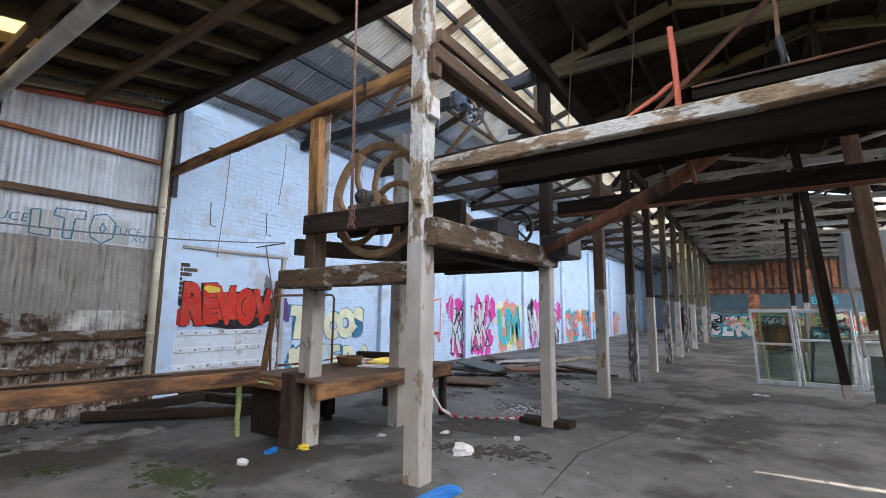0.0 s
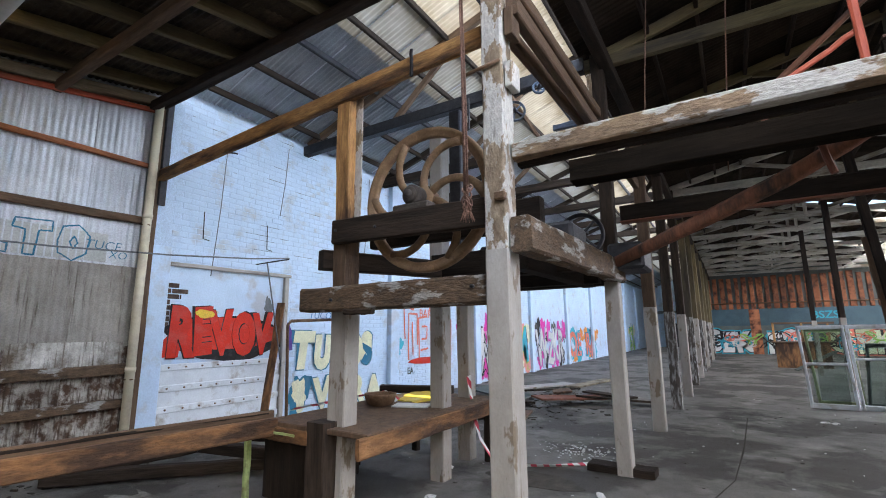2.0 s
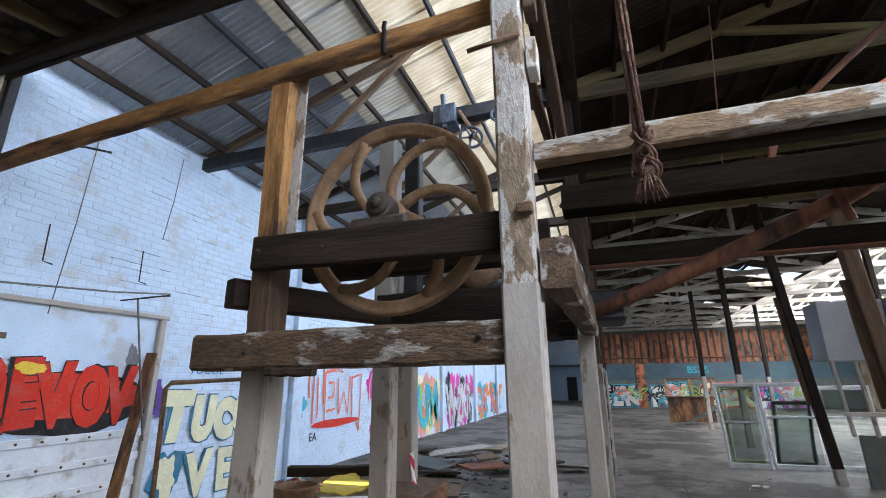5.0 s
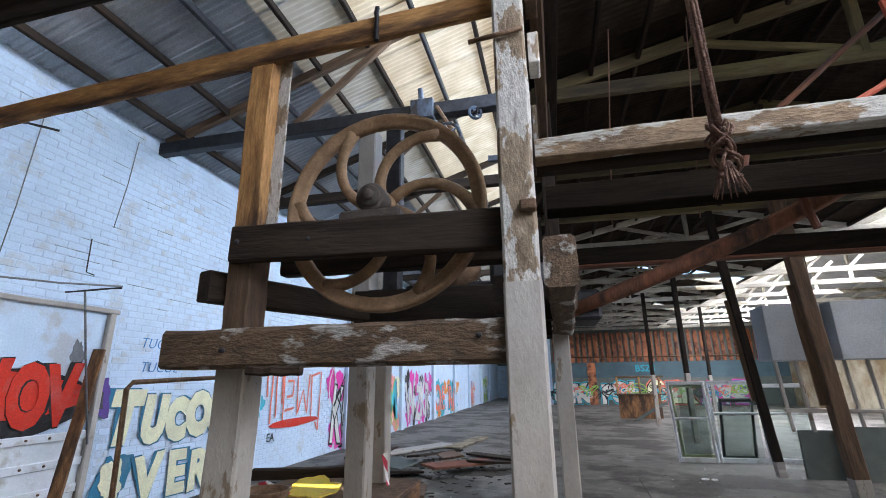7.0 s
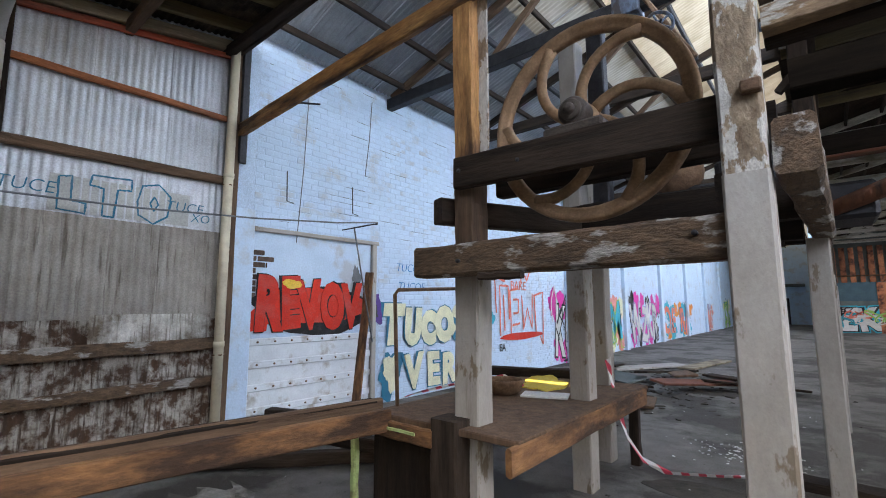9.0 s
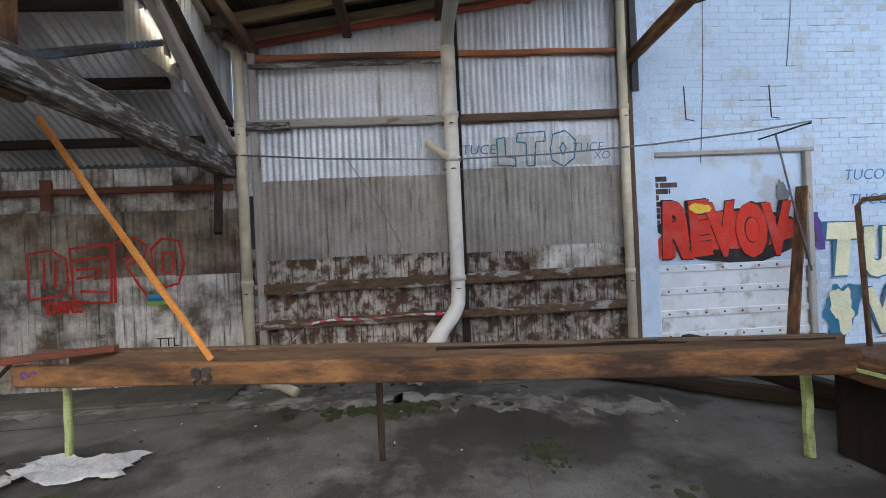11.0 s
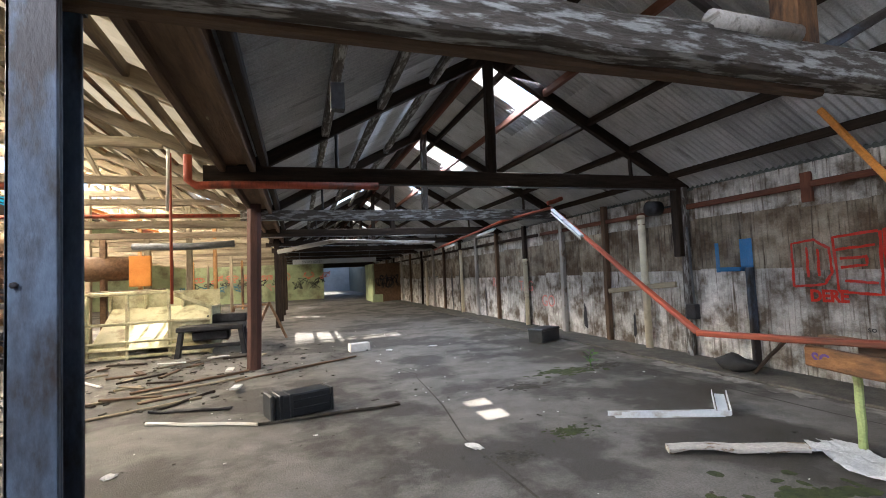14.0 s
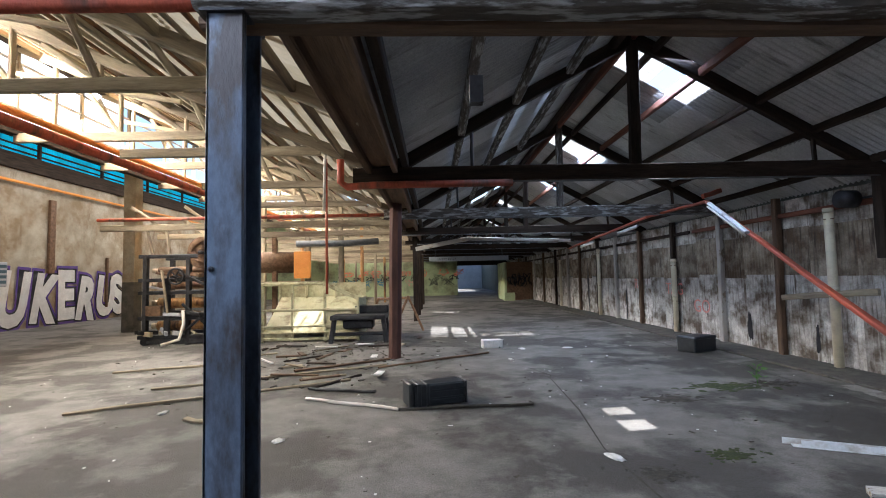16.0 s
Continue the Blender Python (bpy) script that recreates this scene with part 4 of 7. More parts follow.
beam("stud_short", (-5.37, -6.75, 2.1), (-5.37, -6.75, 2.45), 0.06, 0.12, M_REDBROWN, low_wall)
beam("loose_rail", (-5.3, -10.4, 0.98), (-5.3, -8.75, 1.12), 0.04, 0.09, M_WOOD_PALE, low_wall)
for k, (y, z0, z1, ln) in enumerate(((-11.4, 0.1, 0.7, 0.07), (-14.0, 0.2, 1.5, 0.1), (-9.9, 0.1, 0.6, 0.04), (-20.2, 0.1, 1.9, 0.12), (-16.8, 0.1, 1.0, 0.06))):
    part("rust_gap", blot_data(ln * 1.6, z1 - z0, 80 + k, wob=0.35), M_BLACK_IRON, low_wall, "dark rusted-through gap", west(y, (z0 + z1) / 2, 0.022))
# far red wall of the north hall
rnd = random.Random(300)
for k in range(36):
    x, w, d = 0.1 + k * 0.4, rnd.uniform(0.2, 0.31), rnd.uniform(0.05, 0.1)
    box("red_sheet", (x - w / 2, 31.98 - d, 2.78), (x + w / 2, 31.999, 4.75 + rnd.uniform(-0.05, 0.1)), M_RED_CORR, wall_n, cut=0.012)
box("blue_band", (-0.2, 31.94, 1.75), (14.5, 31.99, 2.8), M_BLUE_BAND, wall_n)
box("lower_board", (-0.2, 31.95, 0.0), (14.5, 31.99, 1.75), M_DARK_PANEL, wall_n)
box("rusty_board", (2.2, 31.90, 0.0), (2.75, 31.95, 2.75), M_RED_CORR, wall_n)
tube("wall_pipe", [(0, 31.85, 3.15), (14.4, 31.85, 3.1)], 0.04, M_RUST, wall_n, sides=6)
box("door_dark", (-3.2, 43.92, 0), (-2.3, 43.99, 2.1), M_BLACK_IRON, wall_nw, "dark doorway")
box("shelf", (-5.3, 43.0, 3.0), (-1.2, 43.9, 3.2), M_DARK_PANEL, wall_nw)

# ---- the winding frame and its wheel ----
M_NEAR_BLACK = surf("near_black_timber", (0.009, 0.007, 0.006), (0.028, 0.02, 0.015), 14, 0.85, bump=0.4, stretch=GRAIN, spec=0.15)
frame_t = thing("timber_frame", "tall peeling white timber machine frame on posts", "machine frame", (-0.9, 1.4, 0))
beam("post", (-0.1, -0.05, 0), (-0.1, -0.05, 5.05), 0.175, 0.185, M_PEEL, frame_t, "post with peeling white paint", cut=0.015, steps=14)
beam("post_cladding", (-0.1, -0.05, 0), (-0.1, -0.05, 2.1), 0.184, 0.194, M_GREY_PAINT, frame_t, "smooth grey-white lower cladding", rough=0.001)
beam("post", (-1.8, 0.16, 0), (-1.79, 0.16, 1.73), 0.18, 0.2, M_GREY_PAINT, frame_t, "grey painted lower post")
beam("post", (-1.8, 0.16, 1.9), (-1.8, 0.16, 2.42), 0.17, 0.19, M_WOOD, frame_t)
beam("post", (-1.805, 0.16, 2.40), (-1.8, 0.16, 3.9), 0.16, 0.18, M_WOOD_WARM, frame_t, "splintered warm brown upper post", rough=0.01)
beam("post_side", (-1.72, 0.165, 2.6), (-1.717, 0.165, 3.88), 0.014, 0.165, M_PEEL, frame_t, rough=0.002)
beam("post", (-1.55, 1.42, 0), (-1.55, 1.42, 3.95), 0.17, 0.18, M_GREY_PAINT, frame_t)
beam("post", (-1.7, 2.27, 0), (-1.7, 2.27, 3.0), 0.17, 0.18, M_GREY_PAINT, frame_t)
beam("post", (-1.3, 1.42, 2.3), (-1.3, 1.42, 4.1), 0.15, 0.12, M_BLACK_IRON, frame_t)
beam("post", (0.10, 2.56, 0), (0.10, 2.56, 2.09), 0.16, 0.17, M_GREY_PAINT, frame_t)
beam("post", (0.10, 2.62, 2.34), (0.10, 2.62, 5.0), 0.15, 0.17, M_WOOD_DARK, frame_t)
beam("post_head", (0.02, 2.60, 3.9), (0.02, 2.60, 4.75), 0.10, 0.12, M_PEEL, frame_t)
beam("low_beam", (-2.13, -0.01, 1.83), (-0.18, -0.01, 1.84), 0.16, 0.215, M_PEEL_BEAM, frame_t, "heavy worn beam with flaking paint", rough=0.004, cut=0.02, steps=16)
beam("beam_scar", (-1.55, -0.1, 1.71), (-1.24, -0.1, 1.71), 0.05, 0.05, M_WOOD_DARK, frame_t)
beam("wheel_beam", (-1.82, 0.02, 2.455), (-0.19, 0.02, 2.42), 0.08, 0.225, M_WOOD_DARK, frame_t, "dark oily bearing beam", steps=9)
beam("back_beam", (-1.8, 0.55, 2.5), (0.0, 0.55, 2.5), 0.12, 0.26, M_NEAR_BLACK, frame_t)
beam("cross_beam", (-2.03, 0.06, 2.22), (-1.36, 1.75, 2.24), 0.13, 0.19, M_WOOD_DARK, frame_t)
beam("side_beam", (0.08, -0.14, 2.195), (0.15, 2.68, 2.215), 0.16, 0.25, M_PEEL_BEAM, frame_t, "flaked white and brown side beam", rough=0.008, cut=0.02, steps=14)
beam("inner_beam", (-0.25, 0.6, 2.18), (-0.2, 2.7, 2.18), 0.16, 0.25, M_NEAR_BLACK, frame_t)
beam("deck_beam", (-1.6, 2.3, 2.16), (0.02, 2.3, 2.16), 0.15, 0.2, M_NEAR_BLACK, frame_t)
beam("deck_beam", (-1.6, 1.4, 2.25), (0.05, 1.4, 2.25), 0.15, 0.3, M_NEAR_BLACK, frame_t)
beam("deck_beam", (-1.6, 2.66, 2.16), (0.02, 2.66, 2.16), 0.15, 0.2, M_NEAR_BLACK, frame_t)
beam("sill_block", (-0.30, 2.62, 0.04), (0.40, 2.60, 0.04), 0.24, 0.08, M_WOOD_DARK, frame_t)
for x, z in ((-1.77, 2.46), (-1.3, 2.44), (-1.72, 1.82), (-0.32, 1.86)):
    tube("bolt", [(x, 0.0 if z > 2.2 else -0.08, z), (x, -0.032 if z > 2.2 else -0.115, z)], 0.014, M_BLACK_IRON, frame_t, sides=8)
box("bracket", (-0.09, -0.19, 2.44), (-0.01, -0.14, 2.5), M_RUST, frame_t, cut=0.008)
tube("peg", [(-0.32, -0.175, 3.46), (-0.02, -0.17, 3.5)], 0.014, M_RUST, frame_t, sides=7)
box("cleat", (0.0, -0.13, 3.3), (0.06, 0.02, 3.5), M_PEEL, frame_t, cut=0.006)
box("cleat", (0.0, -0.12, 3.72), (0.07, 0.03, 3.95), M_WOOD, frame_t, cut=0.006)
top_rail = lone("top_rail", "long warm orange-brown timber rail to the wall", "beam", (-5.45, 0.14, 3.72), (-0.2, 0.06, 3.92), 0.07, 0.17, M_WOOD_WARM, rough=0.006, steps=14)
beam("rail_clip", (-0.95, 0.02, 3.76), (-0.95, 0.02, 4.02), 0.03, 0.03, M_BLACK_IRON, top_rail)
lone("painted_beam", "long white beam with peeling paint", "beam", (0.0, 0.0, 2.83), (6.5, 0.0, 2.86), 0.1, 0.125, M_PEEL_OLD, rough=0.006, steps=14)
# Strip painted near-black for the shaded underside of the white beam.
lone("shadow_beam", "near-black strip standing in for shade under the white beam", "beam", (0.0, 0.10, 2.79), (6.5, 0.10, 2.82), 0.09, 0.09, M_NEAR_BLACK, steps=9)
M_MATT_BLACK = surf("matt_black_beam", (0.007, 0.006, 0.005), (0.02, 0.015, 0.011), 14, 0.95, bump=0.4, stretch=GRAIN, spec=0.02)
lone("black_beam", "black heavy timber beam on the frame", "beam", (0.05, 1.35, 3.06), (3.6, 1.35, 3.06), 0.22, 0.22, M_MATT_BLACK, steps=9)
lone("red_edge_beam", "dark steel beam with red-brown edge", "beam", (0.2, 2.85, 2.95), (9, 2.85, 2.95), 0.1, 0.2, M_MATT_BLACK, steps=9)
lone("red_edge_flange", "red-brown lower flange of a steel beam", "beam", (0.2, 2.84, 2.84), (9, 2.84, 2.84), 0.14, 0.025, M_REDBROWN)
M_WOOD_RED = surf("dark_red_timber", (0.12, 0.048, 0.026), (0.27, 0.11, 0.06), 14, 0.8, bump=0.5, patch=(0.03, 0.02, 0.016), amount=0.3, pscale=4, stretch=GRAIN)
brace = thing("curved_chute", "red-brown curved timber chute on the beams", "chute", (1.2, 2, 2.6))
tube("shell", [(0.2, 2.3, 2.28), (0.7, 2.15, 2.45), (1.25, 1.98, 2.64), (1.75, 1.82, 2.82), (2.15, 1.68, 3.0), (2.7, 1.5, 3.3)], [0.06, 0.07, 0.075, 0.075, 0.07, 0.065], M_WOOD_RED, brace, sides=6)
beam("hanger", (2.05, 1.6, 2.75), (1.95, 1.6, 3.2), 0.06, 0.05, M_REDBROWN, brace)
beam("red_rod", (2.07, 0.4, 2.92), (2.03, 0.4, 3.75), 0.045, 0.045, M_RED, brace, "bright red painted rod")
beam("red_rod", (2.05, 0.42, 3.3), (1.62, 0.42, 3.05), 0.03, 0.035, M_RED, brace)
beam("red_rod", (1.72, 1.6, 3.58), (1.6, 1.62, 3.1), 0.04, 0.05, M_REDBROWN, brace)
beam("red_rod", (1.72, 1.6, 3.58), (2.95, 1.6, 4.62), 0.045, 0.05, M_WOOD_RED, brace)


track = thing("hoist_track", "dark steel hoist track with red edges", "track", (2.8, 0.45, 3.2))
beam("web", (2.15, 0.45, 3.16), (6.4, 0.45, 3.18), 0.04, 0.09, M_MATT_BLACK, track)
beam("flange", (2.15, 0.45, 3.215), (6.4, 0.45, 3.235), 0.09, 0.018, M_WOOD_RED, track)
tube("hoist_block", [(2.74, 0.45, 3.23), (2.74, 0.45, 3.3), (2.72, 0.45, 3.42), (2.72, 0.45, 3.47)], [0.035, 0.022, 0.028, 0.012], M_BLACK_IRON, track, sides=10)
beam("hanger", (2.72, 0.45, 3.4), (2.7, 0.45, 4.9), 0.03, 0.03, M_RUST, track)
beam("hanger", (4.6, 0.45, 3.2), (4.6, 0.45, 4.9), 0.03, 0.03, M_RUST, track)


def wheel(name, label, centre, axis, radius, rim_w, spokes, material, curved=True, hub=0.09, width=0.09):
    """A flywheel whose curved spokes sweep from the hub to the rim."""
    t = thing(name, label, "flywheel" if radius > 0.4 else "pulley", centre)
    m = along(centre, Vector(centre) + Vector(axis))
    n = 56
    vs, fs = [], []
    sec = [(radius - rim_w, -width * 0.22), (radius - rim_w * 0.8, -width * 0.36), (radius - rim_w * 0.45, -width * 0.38), (radius - rim_w * 0.38, -width * 0.5), (radius - 0.006, -width * 0.5), (radius, -width * 0.42), (radius + 0.004, 0), (radius, width * 0.42),
           (radius - 0.006, width * 0.5), (radius - rim_w * 0.38, width * 0.5), (radius - rim_w * 0.45, width * 0.38), (radius - rim_w * 0.8, width * 0.36), (radius - rim_w, width * 0.22)]
    for k in range(n):
        a = 2 * math.pi * k / n
        for r, z in sec:
            vs.append((r * math.cos(a), r * math.sin(a), z))
    q = len(sec)
    for k in range(n):
        j = (k + 1) % n
        for s in range(q):
            fs.append((k * q + s, k * q + (s + 1) % q, j * q + (s + 1) % q, j * q + s))
    part("rim", (vs, fs), material, t, "", m, True)
    for s in range(spokes):
        a0 = 2 * math.pi * s / spokes + radians(225)
        pts, rad = [], []
        for k in range(13):
            f = k / 12
            r = hub * 0.8 + (radius - rim_w * 0.55 - hub * 0.8) * f
            a = a0 + (radians(62) * (1 - (r / radius) ** 1.6) if curved else 0)
            pts.append((r * math.cos(a), r * math.sin(a), 0))
            rad.append(rim_w * (0.42 + 0.2 * max(0, 0.35 - f) + 0.9 * max(0, f - 0.8)))
        v, f2 = tube_data(pts, rad, 8)
        v = [(p[0], p[1], p[2] * 0.75) for p in v]
        part("spoke", (v, f2), material, t, "", m, True)
    part("hub", tube_data([(0, 0, -width * 0.9), (0, 0, width * 0.9)], hub, 20), material, t, "", m, True)
    part("shaft", tube_data([(0, 0, -width * 2.6), (0, 0, width * 2.4)], hub * 0.42, 14), M_BLACK_IRON, t, "", m, True)
    return t


M_CASTING = surf("dusty_dark_casting", (0.035, 0.028, 0.024), (0.09, 0.072, 0.058), 14, 0.7, metal=0.2, bump=0.4)
BX, BZ = -0.945, 2.675
fly = wheel("flywheel", "large rusty cast-iron flywheel with curved spokes", (-0.96, 0.27, 2.70), (0, -1, 0.0), 0.655, 0.088, 6, M_WHEEL)
box("bearing_block", (-1.13, -0.01, 2.535), (-0.76, 0.12, 2.60), M_CASTING, fly, cut=0.015)
cap = tube("bearing_cap", [(BX, 0.12, BZ), (BX, 0.012, BZ), (BX, 0.002, BZ)], [0.088, 0.088, 0.08], M_CASTING, fly, sides=24)
tube("bearing_ring", [(BX, 0.006, BZ), (BX, -0.016, BZ), (BX, -0.022, BZ)], [0.066, 0.066, 0.058], M_CASTING, cap, sides=22)
tube("bearing_boss", [(BX, -0.016, BZ), (BX, -0.055, BZ)], [0.036, 0.03], M_CASTING, cap, sides=16)
w2 = wheel("belt_pulley", "small dark belt pulley on the frame", (-0.05, 1.9, 2.55), (0.2, -1, 0), 0.24, 0.04, 4, M_BLACK_IRON, curved=False, hub=0.04, width=0.06)
drum = thing("winding_drum", "rusty orange winding drum on the frame", "drum", (-0.75, 1.75, 2.65))
tube("barrel", [(-0.9, 2.1, 2.62), (-0.88, 2.0, 2.62), (-0.75, 1.6, 2.62), (-0.72, 1.5, 2.62)], [0.17, 0.21, 0.21, 0.17], M_RUST, drum, sides=22)
box("saddle", (-1.1, 1.55, 2.3), (-0.45, 2.05, 2.48), M_BLACK_IRON, drum, cut=0.02)
box("gear_case", (-0.45, 1.4, 2.3), (0.0, 1.95, 2.62), M_BLACK_IRON, drum, cut=0.04)
box("motor_block", (0.12, 2.3, 2.2), (0.5, 2.9, 2.5), M_BLACK_IRON, drum, cut=0.03)
# small pulleys and shafting on the tie beam
for c, r in (((-1.02, 2.55, 4.53), 0.15), ((-0.72, 2.72, 4.87), 0.09)):
    wheel("belt_pulley", "small blue-grey spoked belt pulley", c, (0.5, -1, 0), r, 0.03, 5, M_STEEL_BLUE, curved=False, hub=0.03, width=0.04)
gear = thing("shaft_bracket", "black iron shaft bracket clamped to the tie beam", "bracket", (-1.4, 2.7, 5.1))
box("clamp_plate", (-1.55, 2.64, 4.86), (-1.25, 2.9, 5.14), M_STEEL_BLUE, gear, cut=0.01)
beam("clamp_rod", (-1.4, 2.68, 4.8), (-1.42, 2.68, 5.3), 0.06, 0.06, M_STEEL_BLUE, gear)
beam("stay", (-1.2, 2.66, 5.0), (-0.72, 2.66, 4.1), 0.04, 0.05, M_RUST, gear)
beam("stay", (-1.8, 2.66, 5.0), (-1.8, 2.66, 4.5), 0.03, 0.03, M_BLACK_IRON, gear)
beam("gusset", (-0.12, -0.02, 3.98), (-0.05, 2.6, 4.02), 0.07, 0.16, M_WOOD, frame_t, "weathered twin rail to the rear post")
beam("gusset", (0.06, -0.02, 4.16), (0.08, 2.6, 4.20), 0.07, 0.13, M_WOOD, frame_t)
beam("stay", (-0.6, 2.9, 4.3), (0.1, 2.9, 4.32), 0.05, 0.09, M_STEEL_BLUE, gear)
# hanging rope
rope = thing("rope_bundle", "brown rope hanging in a knotted bundle", "rope", (0.36, -1.4, 2.0))
for k in range(4):
    dx, dy = 0.006 * math.cos(k * 1.6), 0.006 * math.sin(k * 1.6)
    pts = [(0.36 + dx * (1 + 0.8 * math.sin(i * 0.9 + k)), -1.4 + dy, 2.08 + i * 0.3) for i in range(11)]
    tube("strand", [(p[0] - 0.005 * i, p[1], p[2]) for i, p in enumerate(pts)], 0.0042, M_ROPE, rope, sides=6)
rnd = random.Random(5)
knot = [tube_data([(0.362 + (0.012 + 0.004 * (k % 4)) * math.sin(j * 0.55 + k), -1.4 + 0.016 * math.cos(j * 0.6 + 2 * k), 2.03 + 0.010 * j - 0.010 * (k % 3)) for j in range(12)], 0.0034, 6) for k in range(9)]
knot += [tube_data([(0.362 + 0.006 * math.cos(k * 2.4) * (1 + j), -1.4 + 0.006 * math.sin(k * 2.4) * (1 + j), 2.045 - 0.016 * j) for j in range(5)], [0.003, 0.0028, 0.0024, 0.0016, 0.001], 5) for k in range(16)]
for q in knot:
    part("knot_loop", q, M_ROPE, rope, smooth=True)
for x, y in ((0.62, 1.9), (1.35, 1.9)):
    t = tagged(tube("hanging_cord", [(x, y, 3.0), (x + 0.1, y, 4.2), (x + 0.18, y, 5.1)], 0.006, M_ROPE, sides=5), "thin cord hanging from the roof", "cord")

# columns of the north hall
for k, (x, y) in enumerate(((0.13, 5.15), (0.16, 7.5), (0.2, 9.6), (0.2, 12.2), (0.2, 14.6), (0.2, 17.0), (0.2, 19.4), (0.2, 22), (0.2, 25), (0.2, 28))):
    c = thing("timber_column", "square timber column with flaking grey paint", "column", (x, y, 0), "column row")
    beam("lower_shaft", (x, y, 0), (x, y, 1.9), 0.19, 0.19, M_GREY_PAINT if k % 2 == 0 else M_PEEL_GREY, c)
    beam("upper_shaft", (x, y, 1.9), (x, y, 5.0), 0.18, 0.18, M_WOOD_DIM if k > 2 else M_WOOD if k == 0 else M_WOOD_DARK, c)
    beam("corbel", (x - 0.3, y, 4.45), (x + 0.02, y, 4.8), 0.1, 0.1, M_WOOD_DARK, c)
for x, y, lean, h, w in ((3.72, 7.53, -0.45, 5.0, 0.13), (4.17, 6.13, -0.3, 5.0, 0.19), (3.6, 12.2, 0, 5.0, 0.13), (3.6, 17, 0, 5, 0.13), (7.0, 12.2, 0, 5, 0.13), (7.0, 22, 0, 5, 0.13)):
    c = thing("timber_column", "dark timber column with worn pale foot", "column", (x, y, 0), "column row")
    f = 0.05 if y < 8 else 0.36
    beam("shaft", (x + lean * f, y, h * f), (x + lean, y, h), w, w * 1.1, M_WOOD if w > 0.15 else M_NEAR_BLACK, c)
    beam("foot", (x, y, 0), (x + lean * f, y, h * f), w * 1.05, w * 1.12, M_GREY_PAINT, c)
    if y < 8:
        beam("sister_plank", (x - w * 0.65 + lean * 0.25, y, h * 0.25), (x - w * 0.65 + lean * 0.62, y, h * 0.62), 0.035, w, M_WOOD, c)

# standing window sashes and booth
def sash(name, label, x0, x1, y, z1, lean, material, mid=None, group=""):
    t = thing(name, label, "window frame", ((x0 + x1) / 2, y, 0), group)
    for x in (x0, x1):
        beam("stile", (x, y, 0.0), (x + lean, y, z1), 0.07, 0.05, material, t, steps=3)
    beam("top_rail", (x0 + lean - 0.03, y, z1), (x1 + lean + 0.03, y, z1), 0.05, 0.08, material, t, steps=3)
    beam("bottom_rail", (x0 - 0.03, y, 0.05), (x1 + 0.03, y, 0.05), 0.05, 0.1, material, t, steps=3)
    if mid:
        beam("glazing_bar", (x0 + lean * mid / z1, y, mid), (x1 + lean * mid / z1, y, mid), 0.04, 0.05, material, t, steps=3)
    g = box("pane", (x0 + 0.03, y - 0.003, 0.1), (x1 - 0.03 + lean, y + 0.003, z1 - 0.04), M_GLASS, t, "dusty glass pane")
    g.visible_shadow = False
    return t


sash("window_sash", "old white window sash standing on the floor", 2.42, 3.12, 8.86, 1.56, -0.07, M_WHITE, 0.85, "standing sashes")
sash("window_sash", "old white window sash standing on the floor", 3.2, 4.1, 8.90, 1.56, -0.07, M_WHITE, 0.95, "standing sashes")
sash("window_sash", "old white window sash beside the dark column", 4.2, 5.0, 9.0, 1.5, -0.04, M_WHITE, 0.95, "standing sashes")
sash("window_sash", "grey-green window sash leaning behind white ones", 2.6, 3.3, 9.3, 1.5, -0.1, M_PALE_GREEN, None, "standing sashes")
sash("window_sash", "dark green window sash leaning behind white ones", 3.35, 3.95, 9.25, 1.2, 0.1, M_DARK_PANEL, None, "standing sashes")
booth = thing("spray_booth", "grey panelled booth with bare window openings", "booth", (5, 7.2, 0))
box("lower_panel", (4.05, 7.4, 0.0), (4.62, 7.46, 0.78), M_DARK_PANEL, booth, "dark panel with black scrawl")
box("lower_panel", (4.66, 7.3, 0.0), (8.5, 7.36, 0.85), M_DARK_PANEL, booth)
for x0, x1, yy in ((3.85, 4.78, 7.35), (4.82, 5.7, 7.1), (5.74, 7.2, 7.0), (7.24, 8.5, 7.0)):
    box("upper_panel", (x0, yy, 1.95), (x1, yy + 0.6, 2.95), M_GREY_PANEL, booth, cut=0.01)
for x in (3.98, 4.3, 4.62, 5.05, 5.4, 5.9, 6.6, 7.4, 8.3):
    beam("window_post", (x, 7.4, 0.75), (x - 0.08, 7.4, 2.0), 0.05, 0.06, M_GREY_PAINT, booth, steps=3)
beam("window_rail", (3.9, 7.38, 1.1), (8.5, 7.38, 1.1), 0.05, 0.07, M_GREY_PAINT, booth)
desk = thing("wooden_counter", "brown wooden counter with white scrawl", "counter", (3.4, 20, 0))
box("front_panel", (2.6, 19.6, 0.05), (4.3, 19.7, 1.0), M_WOOD_MID, desk, cut=0.01)
box("top", (2.5, 19.5, 1.0), (4.5, 20.3, 1.05), M_WOOD, desk, cut=0.01)
for x in (2.6, 3.5, 4.3):
    beam("upright", (x, 19.65, 1.0), (x, 19.65, 1.75), 0.08, 0.05, M_WOOD_WARM, desk, steps=3)
beam("header", (2.55, 19.65, 1.75), (4.5, 19.65, 1.75), 0.05, 0.08, M_WOOD, desk, steps=3)
beam("ramp_plank", (3.1, 18.9, 0.02), (4.4, 19.4, 0.7), 0.3, 0.04, M_DARK_PANEL, desk)

